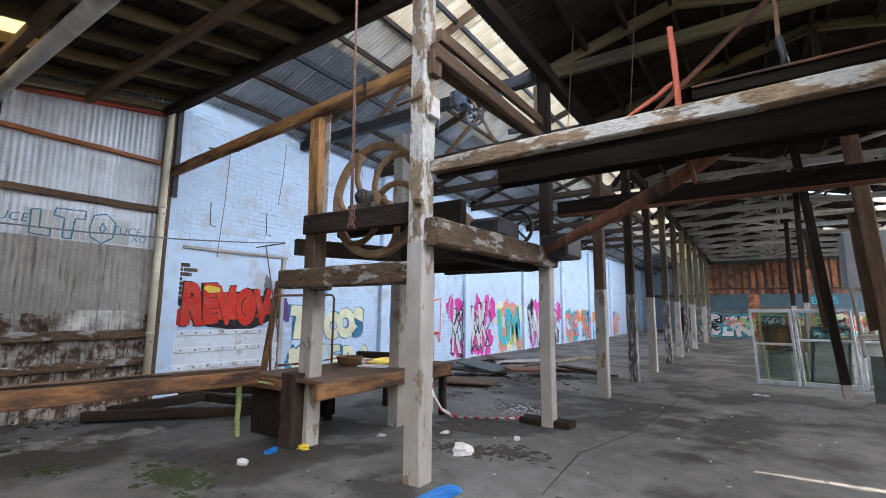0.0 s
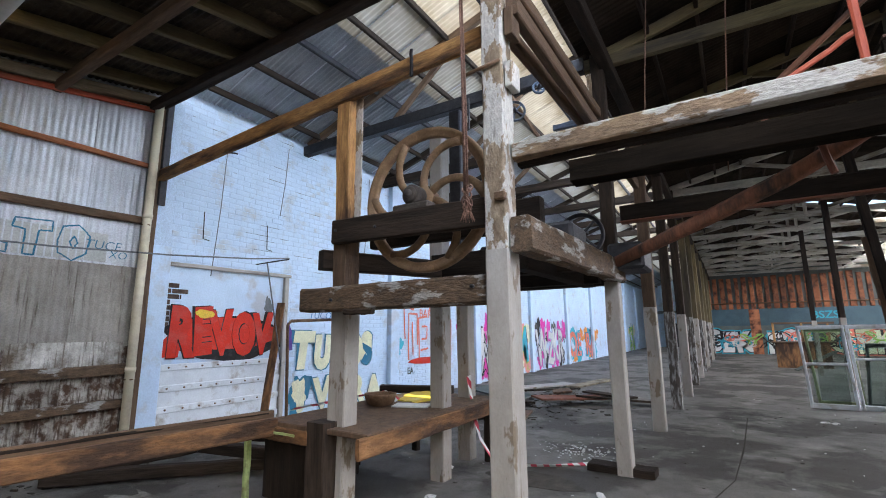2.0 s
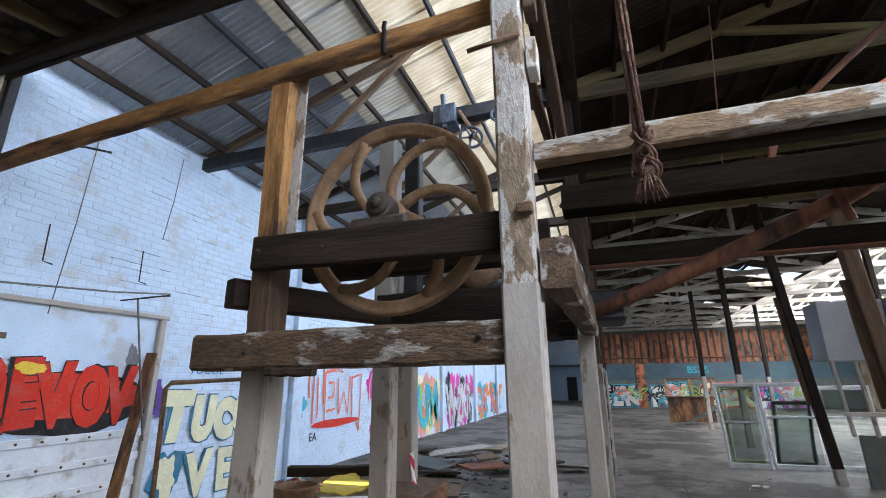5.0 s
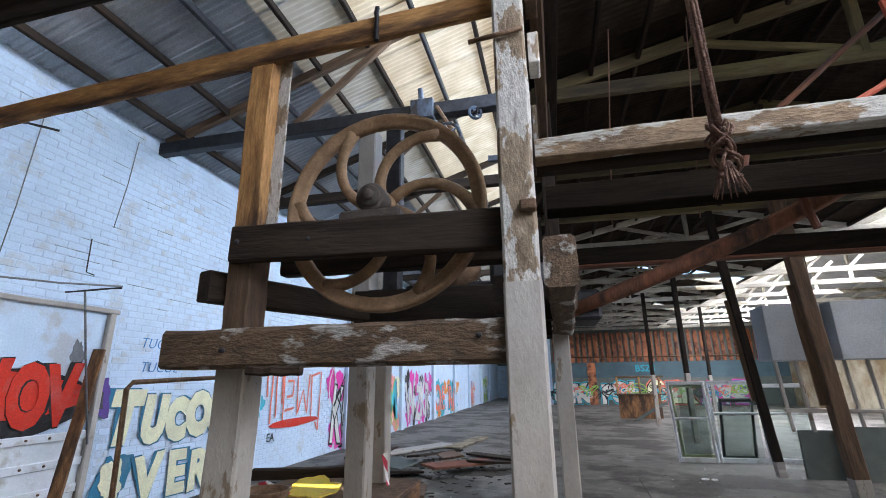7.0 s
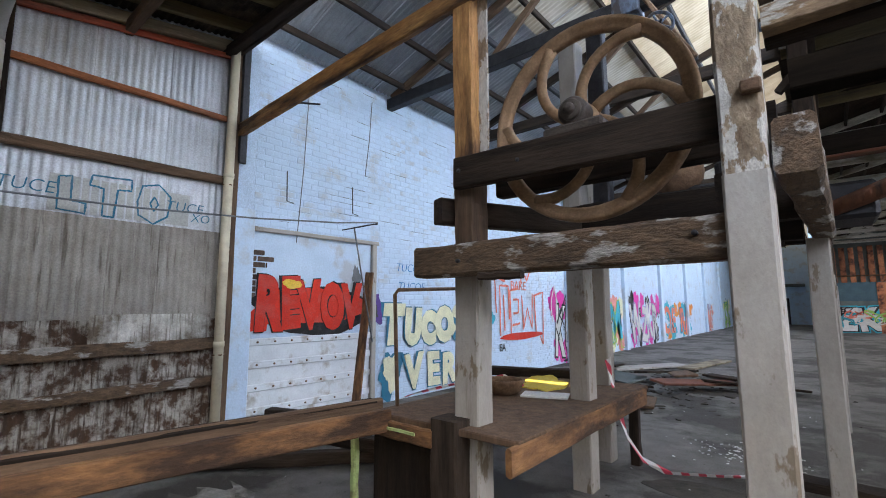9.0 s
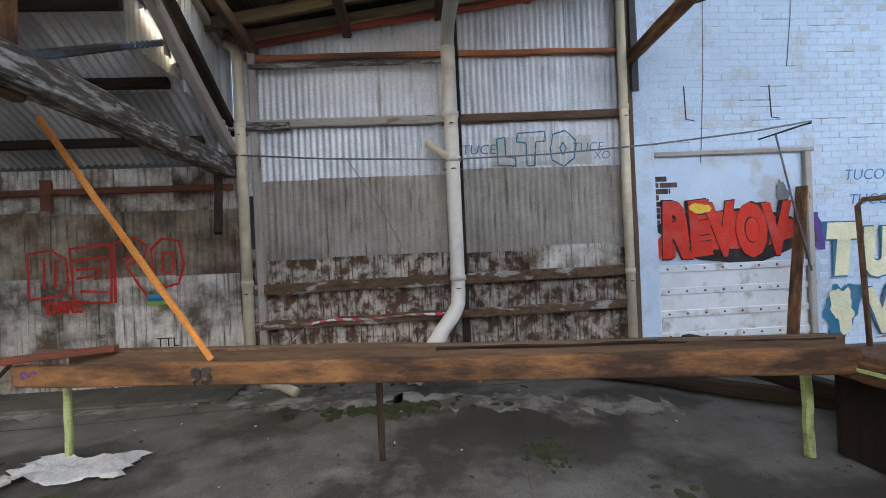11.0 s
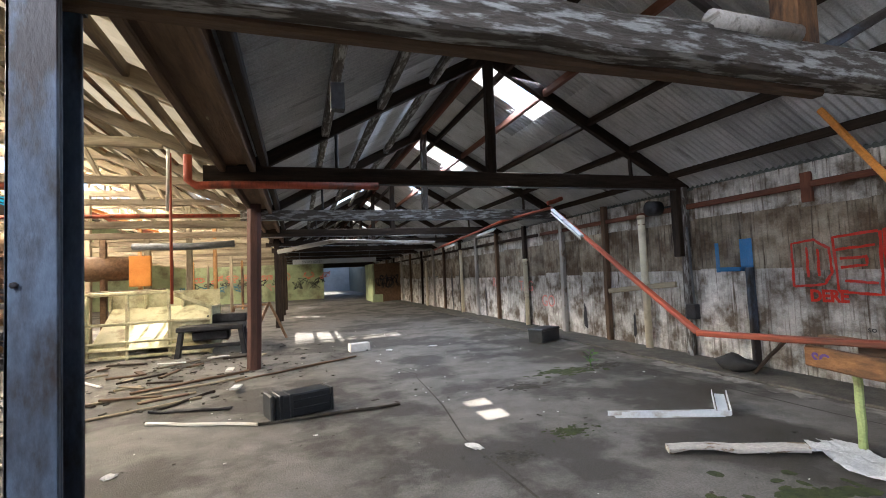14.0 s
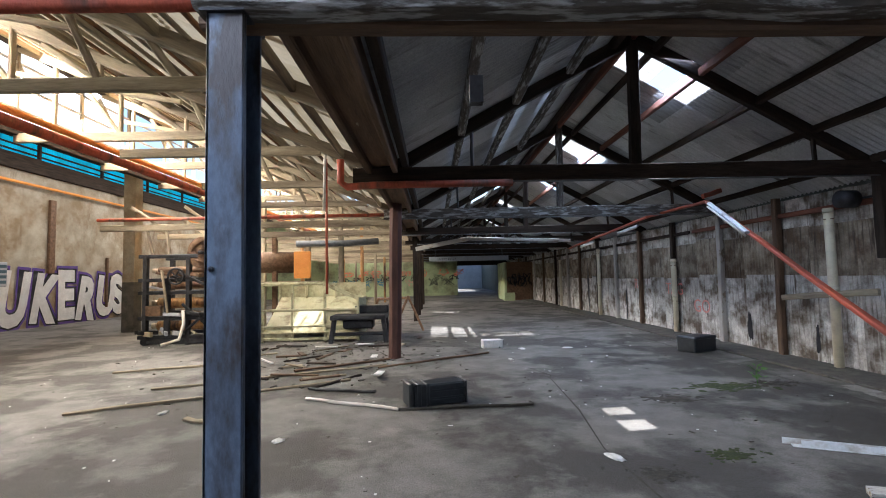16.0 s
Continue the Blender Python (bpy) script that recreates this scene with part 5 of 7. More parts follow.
# ---- table, rail and legs by the wall ----
table = thing("work_table", "low timber work table against the frame", "table", (-2.0, 1.0, 0))
box("top", (-2.62, -0.05, 0.69), (-1.32, 2.45, 0.735), M_WOOD, table, cut=0.008)
beam("apron", (-1.33, -0.15, 0.64), (-1.33, 2.35, 0.64), 0.04, 0.16, M_WOOD_MID, table)
beam("apron", (-2.6, -0.06, 0.64), (-1.97, -0.06, 0.64), 0.05, 0.12, M_WOOD_MID, table)
beam("painted_edge", (-2.42, -0.089, 0.655), (-2.12, -0.089, 0.65), 0.008, 0.022, M_GREEN, table, "worn green paint on the front edge")
for x, y in ((-1.42, 2.3), (-2.5, 2.3), (-2.5, 1.1)):
    beam("leg", (x, y, 0), (x, y, 0.66), 0.09, 0.09, M_WOOD_DARK, table)
beam("corner_block", (-1.88, 0.02, 0), (-1.88, 0.02, 0.78), 0.22, 0.2, M_WOOD_DARK, table, "charred thick post stub")
box("side_board", (-2.68, 0.04, 0.03), (-1.97, 0.09, 0.60), M_NEAR_BLACK, table, "near-black board closing the front", cut=0.01)
box("side_board", (-2.62, 0.12, 0.03), (-2.57, 1.3, 0.60), M_NEAR_BLACK, table, cut=0.01)
beam("edge_block", (-2.95, 2.1, 0.78), (-2.0, 2.45, 0.78), 0.12, 0.1, M_WOOD_DARK, table)
rail = thing("saw_rail", "long timber rail bench running along the wall", "rail", (-3.0, -3, 0.7))
beam("front_rail", (-3.42, -5.55, 0.68), (-2.42, -0.05, 0.70), 0.07, 0.155, M_WOOD_MID, rail, "worn brown front rail", steps=14)
beam("back_rail", (-3.62, -5.3, 0.74), (-2.72, 0.15, 0.72), 0.07, 0.13, M_WOOD, rail, steps=14)
beam("top_strip", (-3.68, -5.6, 0.80), (-3.2, -2.6, 0.78), 0.10, 0.03, M_RUST, rail)
beam("top_strip", (-3.18, -2.5, 0.765), (-2.75, 0.1, 0.77), 0.12, 0.03, M_WOOD_DARK, rail)
beam("green_leg", (-3.57, -5.32, 0), (-3.57, -5.32, 0.6), 0.05, 0.05, M_GREEN, rail, "pale green steel leg")
beam("green_leg", (-2.73, -0.1, 0), (-2.73, -0.1, 0.64), 0.06, 0.05, M_GREEN, rail, "pale green steel leg")
beam("rust_leg", (-3.14, -2.92, 0), (-3.14, -2.92, 0.72), 0.05, 0.045, M_WOOD_DARK, rail, "dark rusty steel leg")
words("blue_scrawl", "SOFTNES", 0.13, P_PURPLE, frame_pose((-3.38, -5.5, 0.63), (0.179, 0.984, 0), (0, 0, 1)), rail, 0.004)
words("rail_number", "95", 0.15, P_BLACK, frame_pose((-3.10, -4.18, 0.63), (0.179, 0.984, 0), (0, 0, 1)), rail, 0.006)
guard = thing("guard_hoop", "thin rusty steel hoop on the table", "hoop", (-2.6, 0.2, 0.73))
tube("hoop", [(-2.58, 0.2, 0.73), (-2.6, 0.18, 1.62), (-2.6, 0.22, 1.66), (-2.62, 1.2, 1.70), (-2.62, 1.24, 1.66), (-2.62, 1.24, 0.73)], 0.016, M_RUST, guard, sides=8)
tagged(lone("leaning_board", "brown board leaning against the roller door", "board", (-5.08, 1.83, 0.02), (-5.35, 2.3, 2.05), 0.13, 0.04, M_WOOD_MID), "", "board")
for a, b, w in (((-4.9, -0.9, 0.08), (-3.3, 0.75, 0.1), 0.13), ((-4.95, -0.6, 0.1), (-4.2, 0.3, 0.25), 0.12), ((-4.9, 0.35, 0.2), (-2.9, 0.7, 0.22), 0.14), ((-5.2, 0.6, 0.25), (-2.9, 1.3, 0.28), 0.14)):
    lone("loose_timber", "dark loose timber lying by the wall", "timber", a, b, w, 0.12, M_WOOD_DARK, "loose timbers", rough=0.008)
bowl = thing("tin_bowl", "rusty round bowl on the work table", "bowl", (-2.2, 1.18, 0.735))
bp = [(0.10, 0.0), (0.15, 0.03), (0.175, 0.1), (0.18, 0.13), (0.165, 0.13), (0.155, 0.1), (0.13, 0.04), (0.0, 0.03)]
vs, fs = [], []
for k in range(22):
    a = 2 * math.pi * k / 22
    vs += [(-2.2 + r * math.cos(a), 1.18 + r * math.sin(a), 0.735 + z) for r, z in bp]
for k in range(22):
    for s in range(7):
        j = (k + 1) % 22
        fs.append((k * 8 + s, j * 8 + s, j * 8 + s + 1, k * 8 + s + 1))
part("shell", (vs, fs), M_RUST, bowl, smooth=True)
part("tilted_board", box_data((-0.2, -0.12, 0), (0.2, 0.12, 0.015)), M_PAPER, bowl, "pale board scrap", pose(-1.85, 1.3, 0.737, 0, 0, 20))
tagged(part("yellow_sheet", blot_data(0.42, 0.75, 9, wob=0.3, thick=0.02), M_YELLOW, None, "", pose(-2.15, 1.85, 0.737, 2, 0, 15)), "crumpled yellow plastic sheet on the table", "sheet")


def ribbon_data(points, w, seed=0):
    rnd = random.Random(seed)
    vs, fs = [], []
    for i, p in enumerate(points):
        a = rnd.uniform(0, 3.1)
        d = Vector((math.cos(a), math.sin(a), 0.5)) * w / 2
        vs += [Vector(p) - d, Vector(p) + d]
    for i in range(len(points) - 1):
        fs.append((2 * i, 2 * i + 1, 2 * i + 3, 2 * i + 2))
    return vs, fs


def stripe_material():
    m = surf("red_white_tape", (0.7, 0.7, 0.68), (0.76, 0.75, 0.73), 10, 0.5, bump=0.1)
    nt = m.node_tree
    b = nt.nodes["Principled BSDF"]
    tc, w = nt.nodes.new("ShaderNodeTexCoord"), nt.nodes.new("ShaderNodeTexWave")
    w.inputs["Scale"].default_value = 3.2
    w.bands_direction = "DIAGONAL"
    r = nt.nodes.new("ShaderNodeValToRGB")
    r.color_ramp.interpolation = "CONSTANT"
    r.color_ramp.elements[0].color, r.color_ramp.elements[1].color = (0.72, 0.72, 0.70, 1), (0.62, 0.06, 0.10, 1)
    r.color_ramp.elements[1].position = 0.55
    nt.links.new(tc.outputs["Object"], w.inputs["Vector"])
    nt.links.new(w.outputs[0], r.inputs[0])
    nt.links.new(r.outputs[0], b.inputs["Base Color"])
    return m


M_TAPE = stripe_material()
tape_a = [(-1.6, 2.15, 1.0), (-1.56, 2.12, 0.8), (-1.5, 2.1, 0.55), (-1.42, 2.08, 0.3), (-1.3, 2.1, 0.12), (-1.1, 2.15, 0.03), (-0.7, 2.4, 0.02), (-0.3, 2.72, 0.02), (0.1, 2.5, 0.02)]
tagged(part("barrier_tape", ribbon_data(tape_a, 0.06, 3), M_TAPE), "red and white barrier tape trailing to the floor", "tape")
tape_b = [(-2.62, 0.3, 0.78), (-2.75, 0.6, 0.76), (-2.8, 0.9, 0.75), (-2.7, 1.3, 0.78), (-2.5, 1.6, 0.82), (-2.2, 1.5, 0.75)]
tagged(part("barrier_tape", ribbon_data(tape_b, 0.07, 4), M_TAPE), "red and white barrier tape lying on the table", "tape")
tape_c = [(-5.3, -4.1, 0.45), (-5.32, -3.9, 0.66), (-5.32, -3.6, 0.70), (-5.32, -3.2, 0.68), (-5.31, -2.8, 0.71), (-5.32, -2.3, 0.70)]
tagged(part("barrier_tape", ribbon_data(tape_c, 0.06, 6), M_TAPE), "red and white barrier tape tied to the girt", "tape")

# ---- pipes and cables on the west wall ----
def down_pipe(label, pts, r, material, collars):
    t = thing("down_pipe", label, "pipe", pts[0], "down pipes")
    tube("pipe", pts, r, material, t, sides=16)
    for x, y, z in collars:
        c = tube("collar", [(x, y, z - 0.03), (x, y, z + 0.03)], r * 1.13, material, t, sides=16)
        tube("strap", [(x - 0.01, y - r * 1.3, z - 0.12), (x + r * 1.2, y, z - 0.12), (x - 0.01, y + r * 1.3, z - 0.12)], 0.008, M_RUST, c, sides=5)
    return t


down_pipe("yellowed plastic down pipe beside the brick corner", [(-5.31, 0.0, 0.2), (-5.31, 0.0, 2.0), (-5.32, 0.02, 4.78)], 0.055, M_PVC, [(-5.31, 0.0, 1.1), (-5.315, 0.01, 3.1)])
down_pipe("thick white plastic down pipe with angled foot", [(-4.94, -2.46, 0.40), (-5.08, -2.34, 0.54), (-5.22, -2.18, 0.72), (-5.27, -2.13, 0.82), (-5.28, -2.12, 0.95), (-5.28, -2.12, 3.85)], 0.085, M_PVC_WHITE, [(-5.28, -2.12, 1.12), (-5.28, -2.12, 2.52), (-5.28, -2.12, 3.05)])
t = thing("gutter_pipe", "grey plastic pipe running from the roof", "pipe", (-3, -2.1, 4.0))
tube("pipe", [(-5.28, -2.12, 3.80), (-5.26, -2.12, 3.95), (-5.15, -2.12, 4.04), (-4.9, -2.12, 4.06), (0.2, -2.12, 4.03)], 0.08, M_PVC_GREY, t, sides=16)
t = thing("pipe_stub", "short cream branch pipe", "pipe", (-5.2, -2.3, 2.6))
tube("pipe", [(-5.26, -2.13, 2.5), (-5.15, -2.42, 2.70)], 0.045, M_PVC, t, sides=12)
down_pipe("cream plastic down pipe with bent head", [(-5.33, -4.56, 0.15), (-5.32, -4.56, 3.78), (-5.31, -4.58, 3.88), (-5.31, -4.66, 3.94), (-5.31, -4.76, 3.95)], 0.062, M_PVC, [(-5.33, -4.56, 1.17), (-5.33, -4.56, 3.0)])
for y, h in ((-9.42, 2.3), (-13.75, 1.75), (-18.7, 2.3), (-23.5, 2.1)):
    down_pipe("cream plastic down pipe on the low wall", [(-5.3, y, 0.04), (-5.3, y, h)], 0.06, M_PVC, [(-5.3, y, h * 0.5), (-5.3, y, h - 0.04)])
for a, b in (((-4.95, -4.3, 0.10), (-4.7, -3.9, 0.06)), ((-4.9, -2.75, 0.05), (-4.82, -2.6, 0.05)), ((-4.9, -2.1, 0.05), (-4.82, -1.95, 0.05))):
    tagged(tube("pipe_offcut", [a, tuple((p + q) / 2 + (0.03 if i == 2 else 0) for i, (p, q) in enumerate(zip(a, b))), b], 0.05, M_PVC, sides=12), "cream plastic pipe offcut on the floor", "pipe")
t = thing("wall_cable", "thin grey cable strung across the wall", "cable", (-5.2, -1, 2.6))
tube("cable", [(-5.28, -4.9, 2.67), (-5.25, -3.6, 2.57), (-5.22, -2.2, 2.51), (-5.2, -1.0, 2.53), (-5.15, 0.3, 2.60), (-5.0, 1.4, 2.68), (-4.9, 2.05, 2.76)], 0.011, M_CABLE, t, sides=6)
tube("cable_drop", [(-5.24, -3.35, 2.56), (-5.3, -3.0, 2.0), (-5.35, -2.75, 1.5)], 0.005, M_CABLE, t, sides=5)
beam("stay_rod", (-4.9, 2.05, 2.74), (-5.35, 1.75, 2.66), 0.02, 0.02, M_BLACK_IRON, t)
tube("hanging_rod", [(-5.2, 1.85, 2.7), (-5.25, 2.05, 2.0), (-5.15, 2.2, 1.0)], 0.012, M_CABLE, t, sides=6)
for y, z0, z1 in ((1.15, 2.4, 4.55), (2.35, 3.6, 4.9), (4.6, 3.2, 4.95)):
    tagged(tube("wall_wire", [(-5.42, y, z1), (-5.41, y - 0.05, (z0 + z1) / 2), (-5.42, y - 0.12, z0)], 0.006, M_CABLE, sides=5), "thin wire hanging down the white wall", "wire")
for y, z in ((0.85, 3.15), (1.98, 3.15)):
    t = thing("wall_bracket", "small black iron hook in the wall", "hook", (-5.4, y, z))
    tube("hook", [(-5.42, y, z + 0.22), (-5.40, y, z - 0.2), (-5.38, y + 0.09, z - 0.22)], 0.008, M_BLACK_IRON, t, sides=5)
lone("wall_bar", "black iron bar sticking out of the wall", "bar", (-5.45, 0.75, 4.34), (-5.0, 1.05, 4.28), 0.025, 0.025, M_BLACK_IRON)

# ---- roller door and graffiti on the white wall ----
door = tagged(thing("door_1", "white door of horizontal boards with bolt heads", "door", (-5.4, 1.4, 0)), kind="structure")
box("reveal", (-5.47, 0.38, 0), (-5.435, 2.38, 2.5), M_BRICK, door)
for k, z in enumerate((0.12, 0.40, 0.68, 0.96)):
    box("slat", (-5.44, 0.38, z - 0.12), (-5.425, 2.38, z + 0.15), M_WHITE, door, cut=0.006)
    st = box("strap", (-5.44, 0.36, z + 0.08), (-5.40, 2.4, z + 0.17), M_WHITE, door, cut=0.008)
    for j in range(8):
        y = 0.52 + j * 0.24
        tube("bolt", [(-5.40, y, z + 0.125), (-5.39, y, z + 0.125)], 0.014, M_RUST, st, sides=6)
beam("lintel", (-5.41, 0.3, 2.52), (-5.41, 2.52, 2.53), 0.05, 0.06, M_GREY_PAINT, door)
beam("jamb", (-5.40, 2.42, 0), (-5.40, 2.42, 2.5), 0.07, 0.09, M_GREY_PAINT, door)
beam("jamb", (-5.40, 0.33, 0), (-5.40, 0.33, 2.5), 0.07, 0.12, M_WHITE, door)


def spray(t, text, y, z, size, fill, outline, halo, fat, squash, off, pose_at, edge=0.022, gap=0.03):
    """Each letter by itself, tilted and swollen a little, with outline and halo."""
    rnd = random.Random(text)
    for k, ch in enumerate(text):
        turn, s = rnd.uniform(-8, 8), size * rnd.uniform(0.98, 1.14)
        up = rnd.uniform(-0.04, 0.05) * size
        o = words("letter", ch, s, fill, ORIGIN, t, fat, squash=squash * rnd.uniform(0.95, 1.12), shear=rnd.uniform(-0.12, 0.15))
        wide = max(v.co.x for v in o.data.vertices)
        sq = squash * 1.02
        m = pose_at(y, z + up, off + 0.010 + 0.0012 * (k % 2)) @ pose(0, 0, 0, 0, 0, turn)
        place(o, m, t)
        words("outline", ch, s, outline, pose_at(y, z + up, off + 0.005 + 0.0008 * (k % 2)) @ pose(0, 0, 0, 0, 0, turn), t, fat + edge, squash=sq)
        if halo:
            words("halo", ch, s, halo, pose_at(y, z + up, off) @ pose(0, 0, 0, 0, 0, turn), t, fat + edge * 2.6, squash=sq)
        y += wide + gap


def graffito(label, text, y, z, size, fill, outline, halo=None, fat=0.03, squash=1.0, off=0.016, base=None, edge=0.022, gap=0.03):
    """Fat spray-painted letters with an outline, on the white wall."""
    t = thing("graffiti", label, "graffiti", (-5.44, y, z))
    spray(t, text, y, z, size, fill, outline, halo, fat, squash, off, base if base else west, edge, gap)
    return t


def scribble_data(w, h, seed, n=26, width=0.035):
    """A looping flat spray stroke about the origin in its own x y plane."""
    rnd = random.Random(seed)
    a, b, c, d = (rnd.uniform(0, 6.28) for _ in range(4))
    p, q = rnd.choice((1, 2, 3)), rnd.choice((2, 3, 4))
    pts = []
    for k in range(n):
        t = 2 * math.pi * k / n
        pts.append(Vector((w / 2 * (0.7 * math.sin(p * t + a) + 0.3 * math.sin(5 * t + c)), h / 2 * (0.7 * math.sin(q * t + b) + 0.3 * math.cos(4 * t + d)), 0)))
    vs, fs = [], []
    for k in range(n):
        t = (pts[(k + 1) % n] - pts[k - 1]).normalized()
        s = Vector((-t.y, t.x, 0)) * width / 2 * (0.7 + 0.6 * math.sin(k * 1.3) ** 2)
        vs += [pts[k] - s, pts[k] + s]
    for k in range(n):
        j = (k + 1) % n
        fs.append((2 * k, 2 * k + 1, 2 * j + 1, 2 * j))
    return vs, fs


def stroke_data(points, width, seed=0, fine=6):
    """A flat spray stroke along a line of points, wavering a little in width and course."""
    rnd = random.Random(seed * 31 + len(points))
    pts = []
    for (x0, y0), (x1, y1) in zip(points, points[1:]):
        for k in range(fine):
            f = k / fine
            pts.append(Vector((x0 + (x1 - x0) * f + rnd.uniform(-1, 1) * width * 0.15, y0 + (y1 - y0) * f + rnd.uniform(-1, 1) * width * 0.15, 0)))
    pts.append(Vector((*points[-1], 0)))
    vs, fs = [], []
    for k, p in enumerate(pts):
        d = (pts[min(k + 1, len(pts) - 1)] - pts[max(k - 1, 0)]).normalized()
        n = Vector((-d.y, d.x, 0)) * width / 2 * rnd.uniform(0.75, 1.2)
        vs += [p - n, p + n]
    fs = [(2 * k, 2 * k + 2, 2 * k + 3, 2 * k + 1) for k in range(len(pts) - 1)]
    return vs, fs


DERO_STROKES = (((0.0, 0.0), (0.0, 0.95), (0.15, 1.0), (0.24, 0.8), (0.25, 0.3), (0.2, 0.05), (0.0, 0.0)), ((0.1, 0.2), (0.1, 0.85)), ((0.17, 0.22), (0.17, 0.8)),
                ((0.28, -0.1), (0.27, 1.02), (0.52, 1.08)), ((0.27, 0.75), (0.5, 0.82)), ((0.3, 0.4), (0.45, 0.44), (0.45, 0.6), (0.3, 0.58)), ((0.28, -0.1), (0.52, -0.14), (0.53, 1.08)), ((0.32, 0.12), (0.5, 0.08)),
                ((0.55, -0.15), (0.55, 1.1), (0.68, 1.2), (0.76, 1.02), (0.74, 0.75), (0.62, 0.62), (0.76, -0.1)), ((0.6, 0.75), (0.7, 0.85), (0.68, 1.0)),
                ((0.8, 0.3), (0.79, 0.95), (0.86, 1.15), (0.97, 1.1), (1.0, 0.6), (0.96, 0.2), (0.87, 0.12), (0.8, 0.3)), ((0.86, 0.45), (0.86, 0.85), (0.93, 0.85), (0.93, 0.45), (0.86, 0.45)))


def wall_blot(parent, y, z, w, h, material, seed, off=0.014, wob=0.3, name="spray_patch"):
    return part(name, blot_data(w, h, seed, wob=wob), material, parent, "", west(y, z, off))


g = graffito("fat red letters with black shadow on the door", "REVOV", 0.46, 1.25, 0.84, P_RED, P_BLACK, None, 0.050, 0.60, 0.034, edge=0.014, gap=-0.035)
wall_blot(g, 1.38, 1.54, 1.8, 0.5, P_RED, 41, 0.034, 0.10)
wall_blot(g, 1.42, 1.48, 2.05, 0.66, P_BLACK, 42, 0.029, 0.14)
wall_blot(g, 0.50, 1.36, 0.42, 0.34, P_RED, 43, 0.0345, 0.3)
wall_blot(g, 2.46, 1.55, 0.30, 0.62, P_PURPLE, 44, 0.026, 0.45)
wall_blot(g, 2.44, 1.42, 0.22, 0.25, P_BLACK, 46, 0.0295, 0.45)
wall_blot(g, 2.1, 2.0, 0.14, 0.3, M_CABLE, 47, 0.024, 0.4)
wall_blot(g, 1.0, 1.86, 0.34, 0.16, P_CREAM, 45, 0.0335, 0.2)
wall_blot(g, 0.98, 1.83, 0.30, 0.12, P_YELLOW, 48, 0.0485, 0.2)
hole = thing("broken_plaster", "patch of bare dark brick where plaster fell", "hole", (-5.43, 0.5, 1.9))
for k in range(8):
    y = 0.36
    end = y + (0.34, 0.12, 0.30, 0.16, 0.11, 0.26, 0.36, 0.22)[k]
    while y < end:
        w = min(0.23 if (k % 2 or y > 0.4) else 0.115, end - y)
        part("brick", box_data((-5.445, y, 1.64 + k * 0.078), (-5.43 + 0.004 * (k % 3), y + w, 1.704 + k * 0.078), 0.006), M_RAW_BRICK, hole)
        y += w + 0.012
g = graffito("cream bubble letters with teal outline", "TUCOS", 2.66, 0.94, 0.70, P_CREAM, P_TEAL, None, 0.072, 0.74, edge=0.018, gap=-0.01)
g = graffito("cream block letters with teal outline", "VERA", 3.2, 0.14, 0.70, P_CREAM, P_TEAL, None, 0.042, 0.86, edge=0.018, gap=0.05)
wall_blot(g, 2.85, 0.45, 0.5, 0.7, P_TEAL, 52, 0.012, 0.4)
wall_blot(g, 2.85, 0.47, 0.34, 0.5, P_CREAM, 53, 0.020, 0.4)
t = thing("graffiti", "thin blue tags above the cream letters", "graffiti", (-5.44, 4, 2))
for y, z in ((2.95, 2.12), (3.0, 1.80)):
    words("tag", "TUCOE", 0.20, P_BLUE, west(y, z, 0.014), t, -0.003, shear=0.2)
g = thing("graffiti", "thin red outlined letters on the white wall", "graffiti", (-5.44, 6.1, 1))
for pts in (((0, 0), (0, 1.1), (0.35, 1.1), (0.38, 0.35)), ((0.15, 0.9), (0.18, 0.1)), ((0.45, 0), (0.42, 1.0), (0.8, 1.05)), ((0.55, 0.8), (0.8, 0.8), (0.78, 0.5), (0.55, 0.48)), ((0.5, 0.2), (0.85, 0.25)), ((0.95, 0.9), (1.0, 0.1), (1.2, 0.6), (1.4, 0.1), (1.45, 0.95)),
            ((1.55, 0.9), (1.6, 0.0)), ((1.5, 0.9), (2.0, 1.0), (1.95, -0.3), (1.8, -0.1)), ((-0.15, 0.5), (-0.2, 1.3), (0.2, 1.2), (0.15, 1.5)), ((0.9, 1.2), (1.0, 1.5), (1.2, 1.25), (1.35, 1.5))):
    part("stroke", stroke_data(pts, 0.05, len(pts)), P_CORAL, g, "", west(6.15, 0.88, 0.016))
wall_blot(g, 7.1, 0.84, 2.0, 0.16, P_RED, 54, 0.018, 0.1)
words("tag", "BAKE", 0.3, P_CORAL, west(6.6, 1.9, 0.014), g, 0.0)
words("tag", "EA", 0.22, P_BLACK, west(6.1, 0.55, 0.014), g, 0.0)
wall_blot(g, 5.75, 1.2, 0.3, 0.4, P_CYAN, 55, 0.014, 0.5)
